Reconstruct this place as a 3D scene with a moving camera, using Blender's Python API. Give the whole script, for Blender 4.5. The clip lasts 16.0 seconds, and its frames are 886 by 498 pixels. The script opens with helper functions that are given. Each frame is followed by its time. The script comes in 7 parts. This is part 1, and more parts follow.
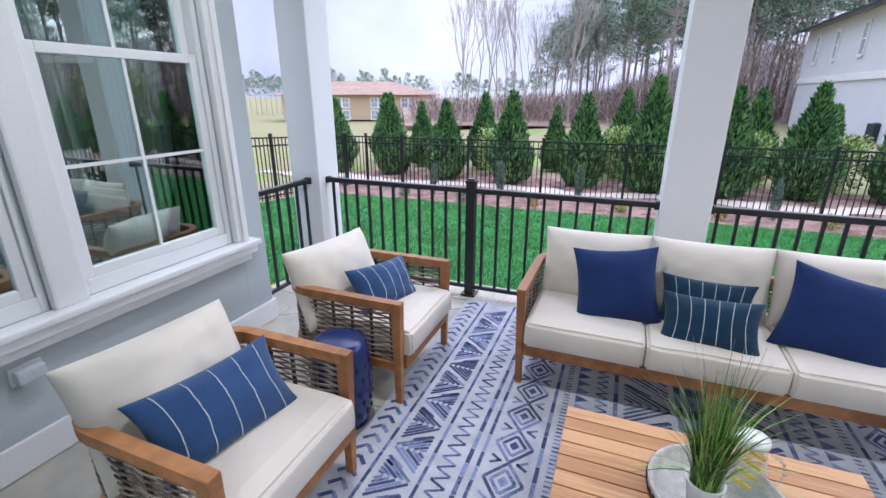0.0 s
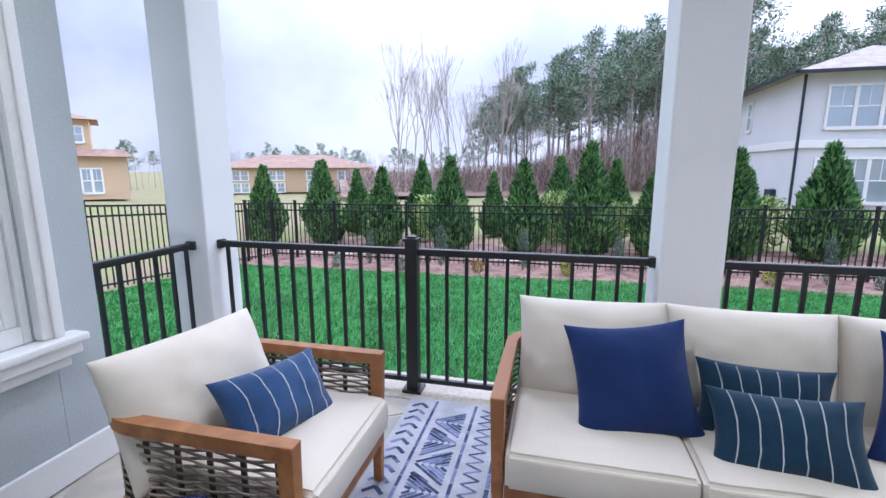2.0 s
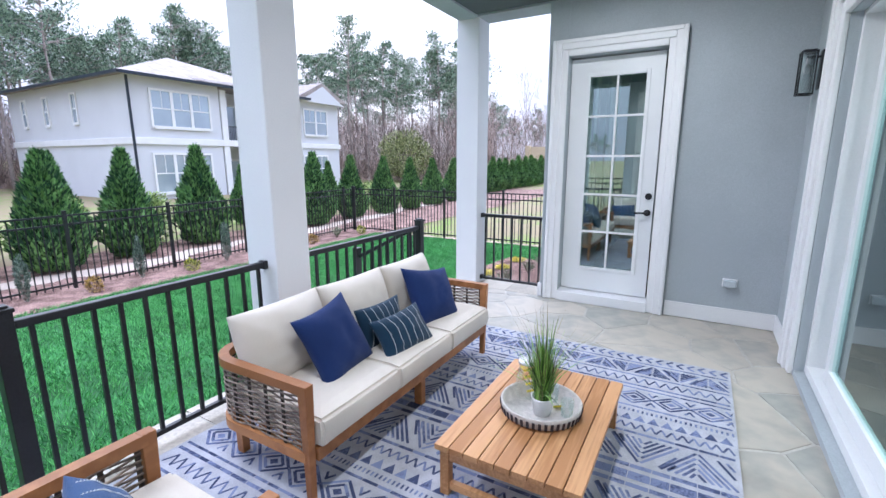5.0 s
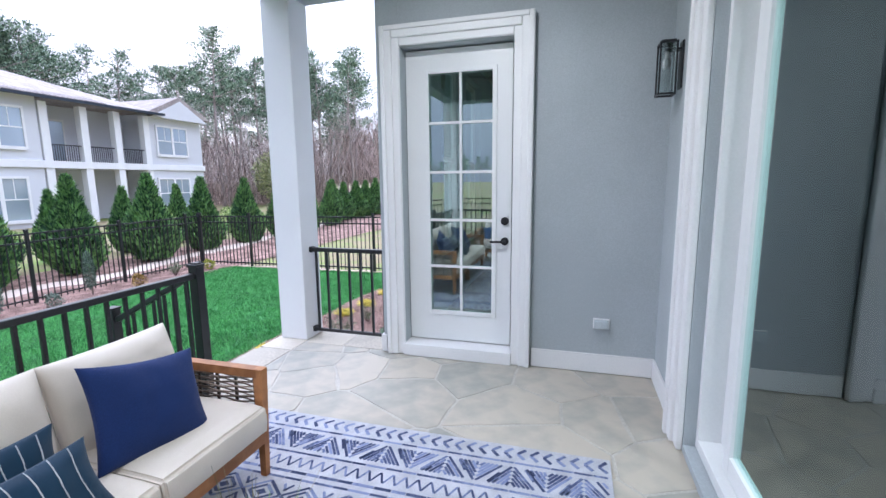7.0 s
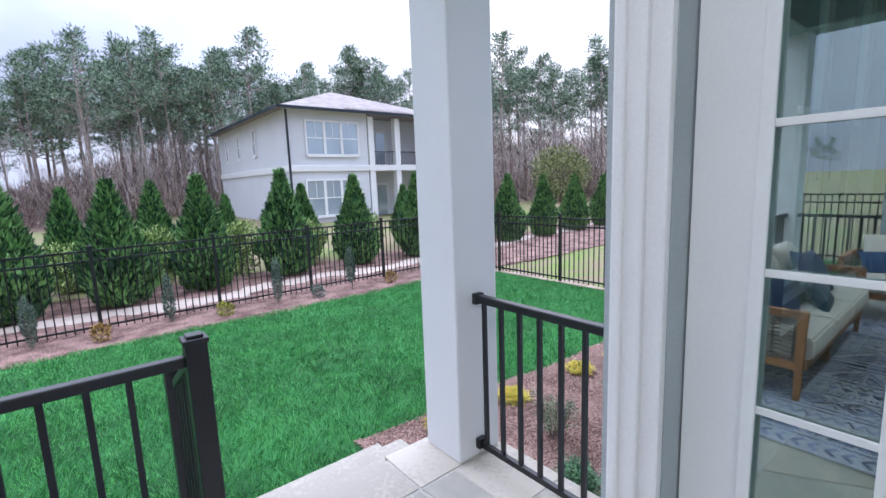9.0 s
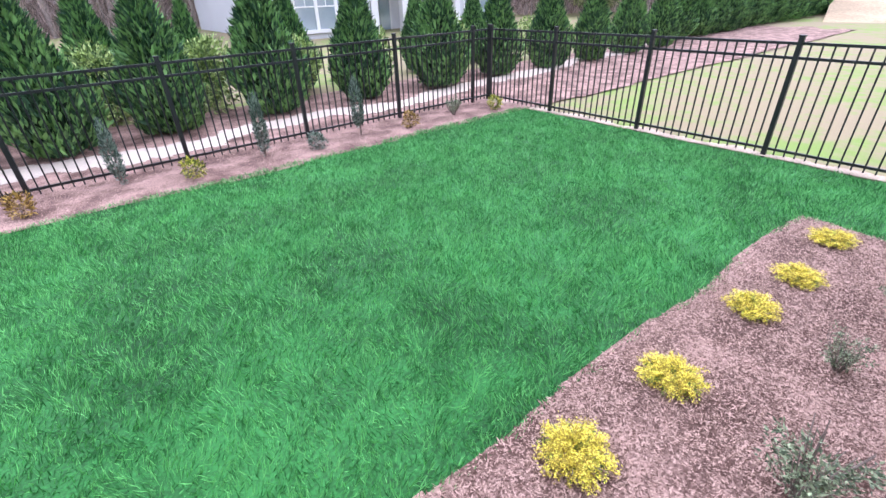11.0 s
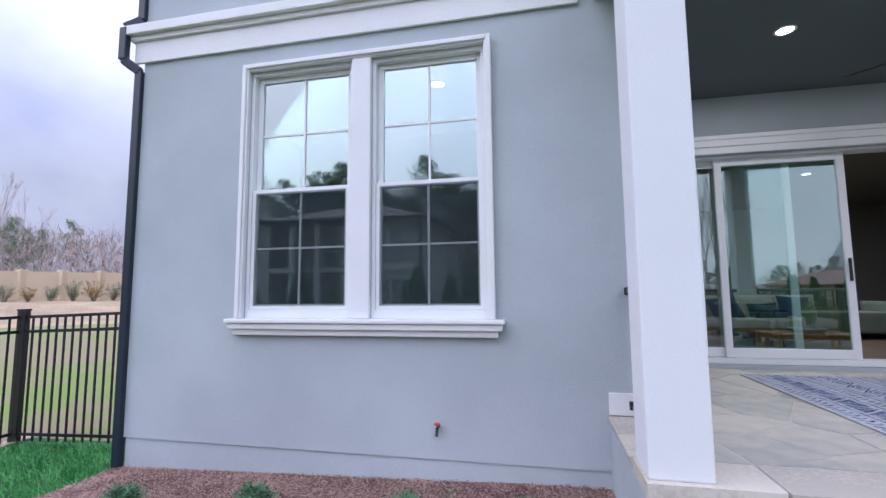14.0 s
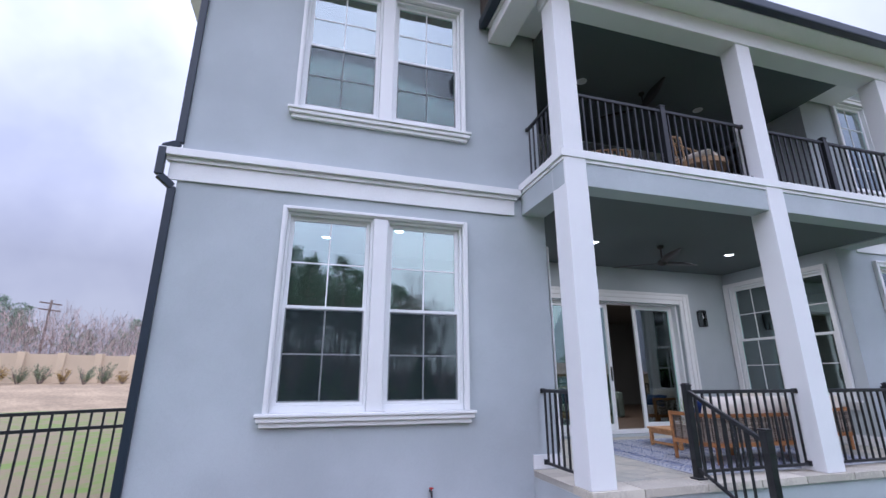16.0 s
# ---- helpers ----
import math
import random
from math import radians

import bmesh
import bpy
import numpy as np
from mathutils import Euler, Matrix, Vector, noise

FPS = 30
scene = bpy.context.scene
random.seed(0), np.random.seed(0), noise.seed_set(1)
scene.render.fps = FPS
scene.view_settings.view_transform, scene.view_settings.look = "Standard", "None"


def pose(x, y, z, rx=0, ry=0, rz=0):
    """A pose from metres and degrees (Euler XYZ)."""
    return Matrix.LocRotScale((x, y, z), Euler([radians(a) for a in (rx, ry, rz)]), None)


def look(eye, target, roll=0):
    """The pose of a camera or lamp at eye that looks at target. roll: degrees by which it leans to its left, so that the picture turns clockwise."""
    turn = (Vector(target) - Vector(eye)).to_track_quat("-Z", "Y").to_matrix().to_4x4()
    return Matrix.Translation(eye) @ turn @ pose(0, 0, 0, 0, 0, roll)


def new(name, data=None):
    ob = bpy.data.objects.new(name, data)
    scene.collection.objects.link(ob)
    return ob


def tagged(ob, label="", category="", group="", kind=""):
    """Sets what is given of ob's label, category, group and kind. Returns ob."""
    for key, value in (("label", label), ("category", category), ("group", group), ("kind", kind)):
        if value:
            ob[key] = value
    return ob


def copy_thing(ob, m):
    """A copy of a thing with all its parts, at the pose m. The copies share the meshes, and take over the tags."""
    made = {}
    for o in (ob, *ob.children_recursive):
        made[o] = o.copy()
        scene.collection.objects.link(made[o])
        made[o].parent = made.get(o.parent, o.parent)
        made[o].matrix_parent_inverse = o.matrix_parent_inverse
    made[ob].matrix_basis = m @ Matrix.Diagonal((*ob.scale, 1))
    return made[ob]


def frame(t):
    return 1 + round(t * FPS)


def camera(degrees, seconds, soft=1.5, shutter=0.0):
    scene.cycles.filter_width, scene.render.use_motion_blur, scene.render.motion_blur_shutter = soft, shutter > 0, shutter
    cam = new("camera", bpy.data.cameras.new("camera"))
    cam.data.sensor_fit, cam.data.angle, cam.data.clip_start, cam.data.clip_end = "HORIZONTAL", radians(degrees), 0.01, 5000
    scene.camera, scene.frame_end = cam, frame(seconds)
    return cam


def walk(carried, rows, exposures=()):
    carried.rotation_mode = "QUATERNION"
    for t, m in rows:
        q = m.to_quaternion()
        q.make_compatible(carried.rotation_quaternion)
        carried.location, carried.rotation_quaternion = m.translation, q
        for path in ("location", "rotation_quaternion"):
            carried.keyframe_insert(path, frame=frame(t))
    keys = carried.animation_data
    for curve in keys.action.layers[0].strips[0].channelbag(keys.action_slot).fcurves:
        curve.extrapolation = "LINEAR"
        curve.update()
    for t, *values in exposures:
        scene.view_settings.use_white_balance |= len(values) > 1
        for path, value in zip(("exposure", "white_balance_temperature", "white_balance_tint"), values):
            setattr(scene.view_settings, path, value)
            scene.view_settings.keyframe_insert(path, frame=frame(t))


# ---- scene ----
cam = camera(89.4, 16.0)
PATH = [
    (0, (0.034, 0.959, 1.54), (-0.666, 2.717, 0.892), 0.0),
    (0.5, (0.019, 1.103, 1.575), (-0.843, 2.82, 1.018), -0.2),
    (1, (-0.042, 1.257, 1.634), (-0.966, 2.985, 1.232), -0.3),
    (1.5, (-0.119, 1.5, 1.492), (-0.951, 3.282, 1.129), -0.4),
    (2, (-0.222, 1.723, 1.327), (-0.693, 3.635, 0.978), -0.1),
    (2.5, (-0.463, 1.725, 1.321), (-0.364, 3.683, 0.923), -0.2),
    (3, (-0.839, 1.651, 1.353), (-0.333, 3.538, 0.927), -0.4),
    (3.5, (-1.184, 1.613, 1.412), (-0.314, 3.357, 0.962), -0.1),
    (4, (-1.433, 1.553, 1.439), (-0.208, 3.069, 0.994), -0.3),
    (4.5, (-1.571, 1.579, 1.519), (-0.068, 2.823, 1.08), -0.3),
    (5, (-1.609, 1.711, 1.536), (0.09, 2.691, 1.142), -0.1),
    (5.2, (-1.611, 1.765, 1.538), (0.144, 2.647, 1.162), -0.2),
    (7.3, (0.067, 1.63, 1.496), (1.965, 2.186, 1.193), -0.6),
    (7.5, (0.32, 1.631, 1.549), (2.21, 2.212, 1.253), -0.5),
    (8, (0.902, 1.758, 1.556), (2.711, 2.574, 1.303), -0.6),
    (8.5, (1.476, 1.982, 1.51), (3.008, 3.254, 1.316), -0.8),
    (8.7, (1.659, 2.147, 1.479), (3.027, 3.594, 1.297), -0.3),
    (10.8, (2.752, 4.263, 1.31), (3.67, 5.752, 0.34), -1.9),
    (11, (2.799, 4.434, 1.276), (3.856, 5.807, 0.276), -1.8),
    (11.5, (2.989, 4.666, 1.111), (4.373, 5.676, 0.079), -2.3),
    (12, (3.089, 4.852, 0.912), (4.817, 5.134, -0.055), -1.9),
    (12.5, (3.12, 5.176, 0.755), (4.878, 4.545, 0.041), -1.3),
    (13, (3.225, 5.651, 0.825), (4.564, 4.211, 0.459), -0.8),
    (13.5, (3.498, 6.152, 0.843), (4.323, 4.33, 0.853), -0.1),
    (14, (4.004, 6.617, 0.858), (4.424, 4.672, 1.054), -0.5),
    (14.5, (4.579, 7.02, 0.96), (4.742, 5.072, 1.385), -0.3),
    (15, (5.197, 7.332, 1.008), (5.111, 5.403, 1.529), 0.1),
    (15.5, (5.725, 7.747, 1.026), (5.371, 5.861, 1.59), 0.1),
    (16, (6.125, 8.311, 1.007), (5.585, 6.466, 1.56), 0.0),
]
walk(cam, [(t, look(eye, target, roll)) for t, eye, target, roll in PATH],
     [(0, 1.0, 5550, 13), (1.5, 0.97, 5450, 13), (2.5, 0.98, 5450, 12), (3.5, 0.94, 5400, 11), (5.0, 1.22, 5450, 12), (7.5, 1.08, 5500, 12), (8.7, 0.85, 5500, 12), (10.8, 1.27, 5700, 15), (12.0, 1.42, 5700, 16), (12.5, 0.80, 5600, 16), (13.0, 0.48, 5550, 17), (13.5, 0.42, 5500, 17), (14.5, 0.46, 5550, 17), (15.2, 0.50, 5550, 18), (16.0, 0.36, 5450, 18)])

# ---- world and light: bright overcast, low sun behind the woods to the north-east ----
SUN_AZ, SUN_EL = 46.0, 26.0          # degrees east of +y, above the horizon
world = bpy.data.worlds.new("overcast_sky")
scene.world = world
world.use_nodes = True
wn, wl = world.node_tree.nodes, world.node_tree.links
wn.clear()
w_out = wn.new("ShaderNodeOutputWorld")
w_bg = wn.new("ShaderNodeBackground")
w_sky = wn.new("ShaderNodeTexSky")
w_sky.sky_type, w_sky.sun_disc = "NISHITA", False
w_sky.sun_elevation, w_sky.sun_rotation = radians(SUN_EL), radians(SUN_AZ)
w_sky.air_density, w_sky.dust_density, w_sky.ozone_density = 1.0, 3.0, 1.0
w_noise = wn.new("ShaderNodeTexNoise")
w_noise.inputs["Scale"].default_value, w_noise.inputs["Detail"].default_value = 2.6, 5.0
w_noise.inputs["Roughness"].default_value = 0.5
w_ramp = wn.new("ShaderNodeValToRGB")
w_ramp.color_ramp.elements[0].position, w_ramp.color_ramp.elements[0].color = 0.36, (6.0, 6.1, 7.7, 1)
w_ramp.color_ramp.elements[1].position, w_ramp.color_ramp.elements[1].color = 0.66, (9.6, 9.5, 10.2, 1)
w_mix = wn.new("ShaderNodeMix")
w_mix.data_type = "RGBA"
w_mix.inputs["Factor"].default_value = 0.88
# an overcast sky is darker at the horizon than overhead
w_co, w_sep, w_grad, w_mul = wn.new("ShaderNodeTexCoord"), wn.new("ShaderNodeSeparateXYZ"), wn.new("ShaderNodeMapRange"), wn.new("ShaderNodeVectorMath")
w_mul.operation = "SCALE"
for key, val in (("From Min", 0.20), ("From Max", 1.0), ("To Min", 0.47), ("To Max", 1.85)):
    w_grad.inputs[key].default_value = val
# the cloud is thinner, and so brighter, towards the sun
w_dot, w_side, w_both = wn.new("ShaderNodeVectorMath"), wn.new("ShaderNodeMapRange"), wn.new("ShaderNodeMath")
w_dot.operation, w_both.operation = "DOT_PRODUCT", "MULTIPLY"
w_dot.inputs[1].default_value = (math.sin(radians(SUN_AZ)) * 0.95, math.cos(radians(SUN_AZ)) * 0.95, 0.3)
for key, val in (("From Min", -1.0), ("From Max", 1.0), ("To Min", 0.66), ("To Max", 1.22)):
    w_side.inputs[key].default_value = val
wl.new(w_co.outputs["Generated"], w_dot.inputs[0])
wl.new(w_dot.outputs["Value"], w_side.inputs["Value"])
wl.new(w_side.outputs["Result"], w_both.inputs[0])
wl.new(w_grad.outputs["Result"], w_both.inputs[1])
wl.new(w_co.outputs["Generated"], w_sep.inputs[0])
wl.new(w_sep.outputs["Z"], w_grad.inputs["Value"])
wl.new(w_noise.outputs["Fac"], w_ramp.inputs["Fac"])
wl.new(w_sky.outputs["Color"], w_mix.inputs["A"])
wl.new(w_ramp.outputs["Color"], w_mix.inputs["B"])
wl.new(w_mix.outputs["Result"], w_mul.inputs[0])
wl.new(w_both.outputs[0], w_mul.inputs["Scale"])
wl.new(w_mul.outputs[0], w_bg.inputs["Color"])
w_bg.inputs["Strength"].default_value = 0.125
wl.new(w_bg.outputs["Background"], w_out.inputs["Surface"])

sun = new("sun", bpy.data.lights.new("sun", "SUN"))
sun.data.energy, sun.data.angle, sun.data.color = 1.6, radians(150), (1.0, 0.95, 0.88)
sa, se = radians(SUN_AZ), radians(SUN_EL)
sun.matrix_world = look((0, 0, 0), (-math.sin(sa) * math.cos(se), -math.cos(sa) * math.cos(se), -math.sin(se)))
# ---- materials ----
def material(name, base, rough=0.8, metal=0.0, vary=0.12, scale=6.0, fine=90.0, bump=0.15, bump_scale=140.0, tint=None, spec=0.4,
             stretch=(1, 1, 1), per_object=0.0, per_island=0.0, stain=0.0, sheen=0.0, lo=0.65, hi=1.0):
    """Principled surface with colour variation at two sizes, bump, and a random shift by object or island."""
    m = bpy.data.materials.new(name)
    m.use_nodes = True
    n, l = m.node_tree.nodes, m.node_tree.links
    bsdf = n["Principled BSDF"]
    bsdf.inputs["Roughness"].default_value, bsdf.inputs["Metallic"].default_value = rough, metal
    bsdf.inputs["Specular IOR Level"].default_value = spec
    if sheen:
        bsdf.inputs["Sheen Weight"].default_value = sheen
    co = n.new("ShaderNodeTexCoord")
    mp = n.new("ShaderNodeMapping")
    mp.inputs["Scale"].default_value = stretch
    l.new(co.outputs["Object"], mp.inputs["Vector"])
    big, small, rel = (n.new("ShaderNodeTexNoise") for _ in range(3))
    for node, sc, det in ((big, scale, 4), (small, fine, 3), (rel, bump_scale, 4)):
        node.inputs["Scale"].default_value, node.inputs["Detail"].default_value = sc, det
        l.new(mp.outputs["Vector"], node.inputs["Vector"])
    add = n.new("ShaderNodeMath")
    add.operation = "ADD"
    l.new(big.outputs["Fac"], add.inputs[0])
    l.new(small.outputs["Fac"], add.inputs[1])
    last = add
    if per_object or per_island:
        src = n.new("ShaderNodeObjectInfo").outputs["Random"] if per_object else n.new("ShaderNodeNewGeometry").outputs["Random Per Island"]
        mul = n.new("ShaderNodeMath")
        mul.operation, mul.inputs[1].default_value, mul.inputs[2].default_value = "MULTIPLY_ADD", 2 * (per_object or per_island), -(per_object or per_island)
        l.new(src, mul.inputs[0])
        more = n.new("ShaderNodeMath")
        more.operation = "ADD"
        l.new(last.outputs[0], more.inputs[0])
        l.new(mul.outputs[0], more.inputs[1])
        last = more
    ramp = n.new("ShaderNodeValToRGB")
    other = tint or base
    ramp.color_ramp.elements[0].position = lo
    ramp.color_ramp.elements[1].position = hi
    half = n.new("ShaderNodeMath")
    half.operation, half.inputs[1].default_value, half.inputs[2].default_value = "MULTIPLY_ADD", 0.9, -0.1
    l.new(last.outputs[0], half.inputs[0])
    ramp.color_ramp.elements[0].color = (*[c * (1 - vary) for c in base], 1)
    ramp.color_ramp.elements[1].color = (*[min(1, c * (1 + vary)) for c in other], 1)
    l.new(half.outputs[0], ramp.inputs["Fac"])
    colour = ramp.outputs["Color"]
    if stain:
        st = n.new("ShaderNodeTexNoise")
        st.inputs["Scale"].default_value, st.inputs["Detail"].default_value = scale * 0.35, 6
        l.new(co.outputs["Object"], st.inputs["Vector"])
        sr = n.new("ShaderNodeValToRGB")
        sr.color_ramp.elements[0].position, sr.color_ramp.elements[1].position = 0.5, 0.72
        mix = n.new("ShaderNodeMix")
        mix.data_type, mix.blend_type = "RGBA", "MULTIPLY"
        sc2 = n.new("ShaderNodeMath")
        sc2.operation, sc2.inputs[1].default_value = "MULTIPLY", stain
        l.new(st.outputs["Fac"], sr.inputs["Fac"])
        l.new(sr.outputs["Color"], sc2.inputs[0])
        l.new(sc2.outputs[0], mix.inputs["Factor"])
        l.new(colour, mix.inputs["A"])
        mix.inputs["B"].default_value = (0.6, 0.56, 0.5, 1)
        colour = mix.outputs["Result"]
    l.new(colour, bsdf.inputs["Base Color"])
    if bump:
        bp = n.new("ShaderNodeBump")
        bp.inputs["Strength"].default_value, bp.inputs["Distance"].default_value = bump, 0.004
        l.new(rel.outputs["Fac"], bp.inputs["Height"])
        l.new(bp.outputs["Normal"], bsdf.inputs["Normal"])
    return m


def glass_material(name, tint=(0.80, 0.90, 0.87), gloss=1.0):
    m = bpy.data.materials.new(name)
    m.use_nodes = True
    n, l = m.node_tree.nodes, m.node_tree.links
    n.clear()
    out = n.new("ShaderNodeOutputMaterial")
    clear, shine, mix = n.new("ShaderNodeBsdfTransparent"), n.new("ShaderNodeBsdfGlossy"), n.new("ShaderNodeMixShader")
    fres = n.new("ShaderNodeFresnel")
    fres.inputs["IOR"].default_value = 1.6
    mul = n.new("ShaderNodeMath")
    mul.operation, mul.inputs[1].default_value, mul.inputs[2].default_value = "MULTIPLY_ADD", 2.0 * gloss, 0.17 * gloss
    mul.use_clamp = True
    clear.inputs["Color"].default_value = (*tint, 1)
    shine.inputs["Roughness"].default_value = 0.0
    shine.inputs["Color"].default_value = (0.86, 0.97, 0.96, 1)
    l.new(fres.outputs[0], mul.inputs[0])
    l.new(mul.outputs[0], mix.inputs[0])
    l.new(clear.outputs[0], mix.inputs[1])
    l.new(shine.outputs[0], mix.inputs[2])
    l.new(mix.outputs[0], out.inputs["Surface"])
    return m


def glow_material(name, colour, strength):
    m = bpy.data.materials.new(name)
    m.use_nodes = True
    b = m.node_tree.nodes["Principled BSDF"]
    b.inputs["Emission Color"].default_value, b.inputs["Emission Strength"].default_value = (*colour, 1), strength
    return m


STUCCO = material("grey_stucco", (0.445, 0.485, 0.505), 0.92, vary=0.10, scale=0.9, fine=160, bump=0.55, bump_scale=170)
STUCCO_W = material("white_stucco", (0.77, 0.77, 0.78), 0.9, vary=0.03, scale=1.2, fine=120, bump=0.2, bump_scale=150)
TRIM = material("white_trim_paint", (0.77, 0.77, 0.77), 0.5, vary=0.03, scale=2.0, bump=0.06, bump_scale=60)
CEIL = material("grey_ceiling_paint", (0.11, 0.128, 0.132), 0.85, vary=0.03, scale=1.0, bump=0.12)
BLACK = material("black_powder_coat", (0.012, 0.013, 0.016), 0.42, vary=0.25, scale=9, bump=0.06, spec=0.5)
GLASS = glass_material("window_glass")
DOOR_GLASS = glass_material("sliding_door_glass", (0.72, 0.82, 0.79), 0.6)
def mesh_material(name, colour, cover):
    """A fine woven mesh, too fine to tell its threads apart: part thread, part open."""
    m = bpy.data.materials.new(name)
    m.use_nodes = True
    n, l = m.node_tree.nodes, m.node_tree.links
    n.clear()
    out, clear, thread, mix = (n.new("ShaderNode" + k) for k in ("OutputMaterial", "BsdfTransparent", "BsdfDiffuse", "MixShader"))
    thread.inputs["Color"].default_value = (*colour, 1)
    mix.inputs[0].default_value = cover
    l.new(clear.outputs[0], mix.inputs[1])
    l.new(thread.outputs[0], mix.inputs[2])
    l.new(mix.outputs[0], out.inputs["Surface"])
    return m


SCREEN = mesh_material("insect_screen_mesh", (0.035, 0.045, 0.05), 0.30)
VINYL = material("white_vinyl", (0.77, 0.78, 0.78), 0.35, vary=0.02, scale=2, bump=0.0)
GRASS = material("lawn_grass", (0.037, 0.195, 0.046), 0.75, spec=0.15, vary=0.25, scale=3.2, fine=25, bump=0.3, tint=(0.15, 0.415, 0.125), per_island=0.7)
LAWN = material("lawn_soil_grass", (0.016, 0.09, 0.020), 0.95, vary=0.35, scale=1.3, fine=60, bump=1.0, bump_scale=60, tint=(0.03, 0.15, 0.034))
FIELD = material("dormant_grass", (0.265, 0.21, 0.125), 0.95, vary=0.10, lo=0.76, hi=0.98, scale=0.45, fine=3, bump=0.8, bump_scale=30, tint=(0.15, 0.21, 0.045))
MULCH = material("bark_mulch", (0.16, 0.085, 0.067), 0.95, vary=0.4, scale=3, fine=70, bump=1.0, bump_scale=70, tint=(0.28, 0.18, 0.15))
CHIP = material("bark_chip", (0.185, 0.10, 0.078), 0.9, vary=0.35, scale=3, fine=70, bump=0.4, tint=(0.39, 0.26, 0.215), per_island=0.65)
PATH_M = material("pale_gravel", (0.52, 0.44, 0.37), 0.95, vary=0.15, scale=1, fine=40, bump=0.6, bump_scale=50)
STONE = material("flagstone", (0.33, 0.335, 0.30), 0.55, vary=0.08, scale=1.5, fine=7, bump=0.25, bump_scale=16, tint=(0.46, 0.42, 0.35), per_object=0.26, stain=0.12, lo=0.42, hi=1.2)
JOINT = material("mortar_joint", (0.49, 0.47, 0.425), 0.95, vary=0.12, scale=3, fine=80, bump=0.6)
COPING = material("coping_stone", (0.50, 0.46, 0.39), 0.8, vary=0.15, scale=3, fine=40, bump=0.6, bump_scale=30, per_object=0.25, stain=0.2)
TEAK = material("teak_wood", (0.30, 0.125, 0.044), 0.5, vary=0.08, scale=2.5, fine=16, bump=0.10, bump_scale=60, tint=(0.41, 0.185, 0.068), stretch=(1, 1, 1), per_object=0.2)
# ---- mesh helpers ----
def box(bm, x0, y0, z0, x1, y1, z1, bevel=0.0, m=None):
    x0, x1 = min(x0, x1), max(x0, x1)
    y0, y1 = min(y0, y1), max(y0, y1)
    z0, z1 = min(z0, z1), max(z0, z1)
    made = bmesh.ops.create_cube(bm, size=1.0)["verts"]
    bmesh.ops.scale(bm, vec=(x1 - x0, y1 - y0, z1 - z0), verts=made)
    bmesh.ops.translate(bm, vec=((x0 + x1) / 2, (y0 + y1) / 2, (z0 + z1) / 2), verts=made)
    if bevel:
        edges = list({e for v in made for e in v.link_edges})
        got = bmesh.ops.bevel(bm, geom=edges, offset=bevel, segments=2, affect="EDGES", profile=0.6)
        made = list({v for f in got["faces"] for v in f.verts} | {v for v in made if v.is_valid})
    if m is not None:
        bmesh.ops.transform(bm, matrix=m, verts=made)
    return made


def bar(bm, p0, p1, w, h, bevel=0.0):
    """A square bar from p0 to p1, w wide, h high."""
    a, b = Vector(p0), Vector(p1)
    d = b - a
    q = d.to_track_quat("X", "Z").to_matrix().to_4x4()
    return box(bm, 0, -w / 2, -h / 2, d.length, w / 2, h / 2, bevel, Matrix.Translation(a) @ q)


def rod(bm, p0, p1, r0, r1=None, n=8):
    a, b = Vector(p0), Vector(p1)
    d = b - a
    q = d.to_track_quat("Z", "Y").to_matrix().to_4x4()
    return bmesh.ops.create_cone(bm, cap_ends=True, segments=n, radius1=r0, radius2=r0 if r1 is None else r1, depth=d.length,
                                 matrix=Matrix.Translation((a + b) / 2) @ q)["verts"]


def lathe(bm, profile, n=32, centre=(0, 0, 0)):
    """Turns a profile of (radius, height) round the z axis."""
    rings = []
    for r, z in profile:
        rings.append([bm.verts.new((centre[0] + r * math.cos(2 * math.pi * i / n), centre[1] + r * math.sin(2 * math.pi * i / n), centre[2] + z)) for i in range(n)])
    for a, b in zip(rings, rings[1:]):
        for i in range(n):
            bm.faces.new((a[i], a[(i + 1) % n], b[(i + 1) % n], b[i]))
    return rings


def blob(bm, centre, radii, sub=1, rough=0.0, seed=0):
    made = bmesh.ops.create_icosphere(bm, subdivisions=sub, radius=1.0)["verts"]
    for v in made:
        k = 1 + rough * noise.noise(v.co * 2.1 + Vector((seed, seed * 1.7, 0)))
        v.co = Vector((centre[0] + v.co.x * radii[0] * k, centre[1] + v.co.y * radii[1] * k, centre[2] + v.co.z * radii[2] * k))
    return made


def data_of(bm, name, mat, smooth=False):
    me = bpy.data.meshes.new(name)
    bm.to_mesh(me)
    bm.free()
    me.materials.append(mat)
    if smooth:
        me.shade_smooth()
    return me


def from_arrays(name, verts, faces, mat):
    """A mesh from a numpy array of places and one of equal-sided faces."""
    me = bpy.data.meshes.new(name)
    k = faces.shape[1]
    me.vertices.add(len(verts))
    me.vertices.foreach_set("co", verts.astype(np.float32).ravel())
    me.loops.add(faces.size)
    me.loops.foreach_set("vertex_index", faces.astype(np.int32).ravel())
    me.polygons.add(len(faces))
    me.polygons.foreach_set("loop_start", np.arange(0, faces.size, k, dtype=np.int32))
    me.update(calc_edges=True)
    me.materials.append(mat)
    return me


def part(name, bm, mat, parent=None, label="", smooth=False, at=None):
    ob = new(name, data_of(bm, name, mat, smooth))
    if parent is not None:
        ob.parent = parent
    if at is not None:
        ob.matrix_basis = at
    return tagged(ob, label) if label else ob


def part_of(name, me, parent, at=None):
    ob = new(name, me)
    ob.parent = parent
    if at is not None:
        ob.matrix_basis = at
    return ob


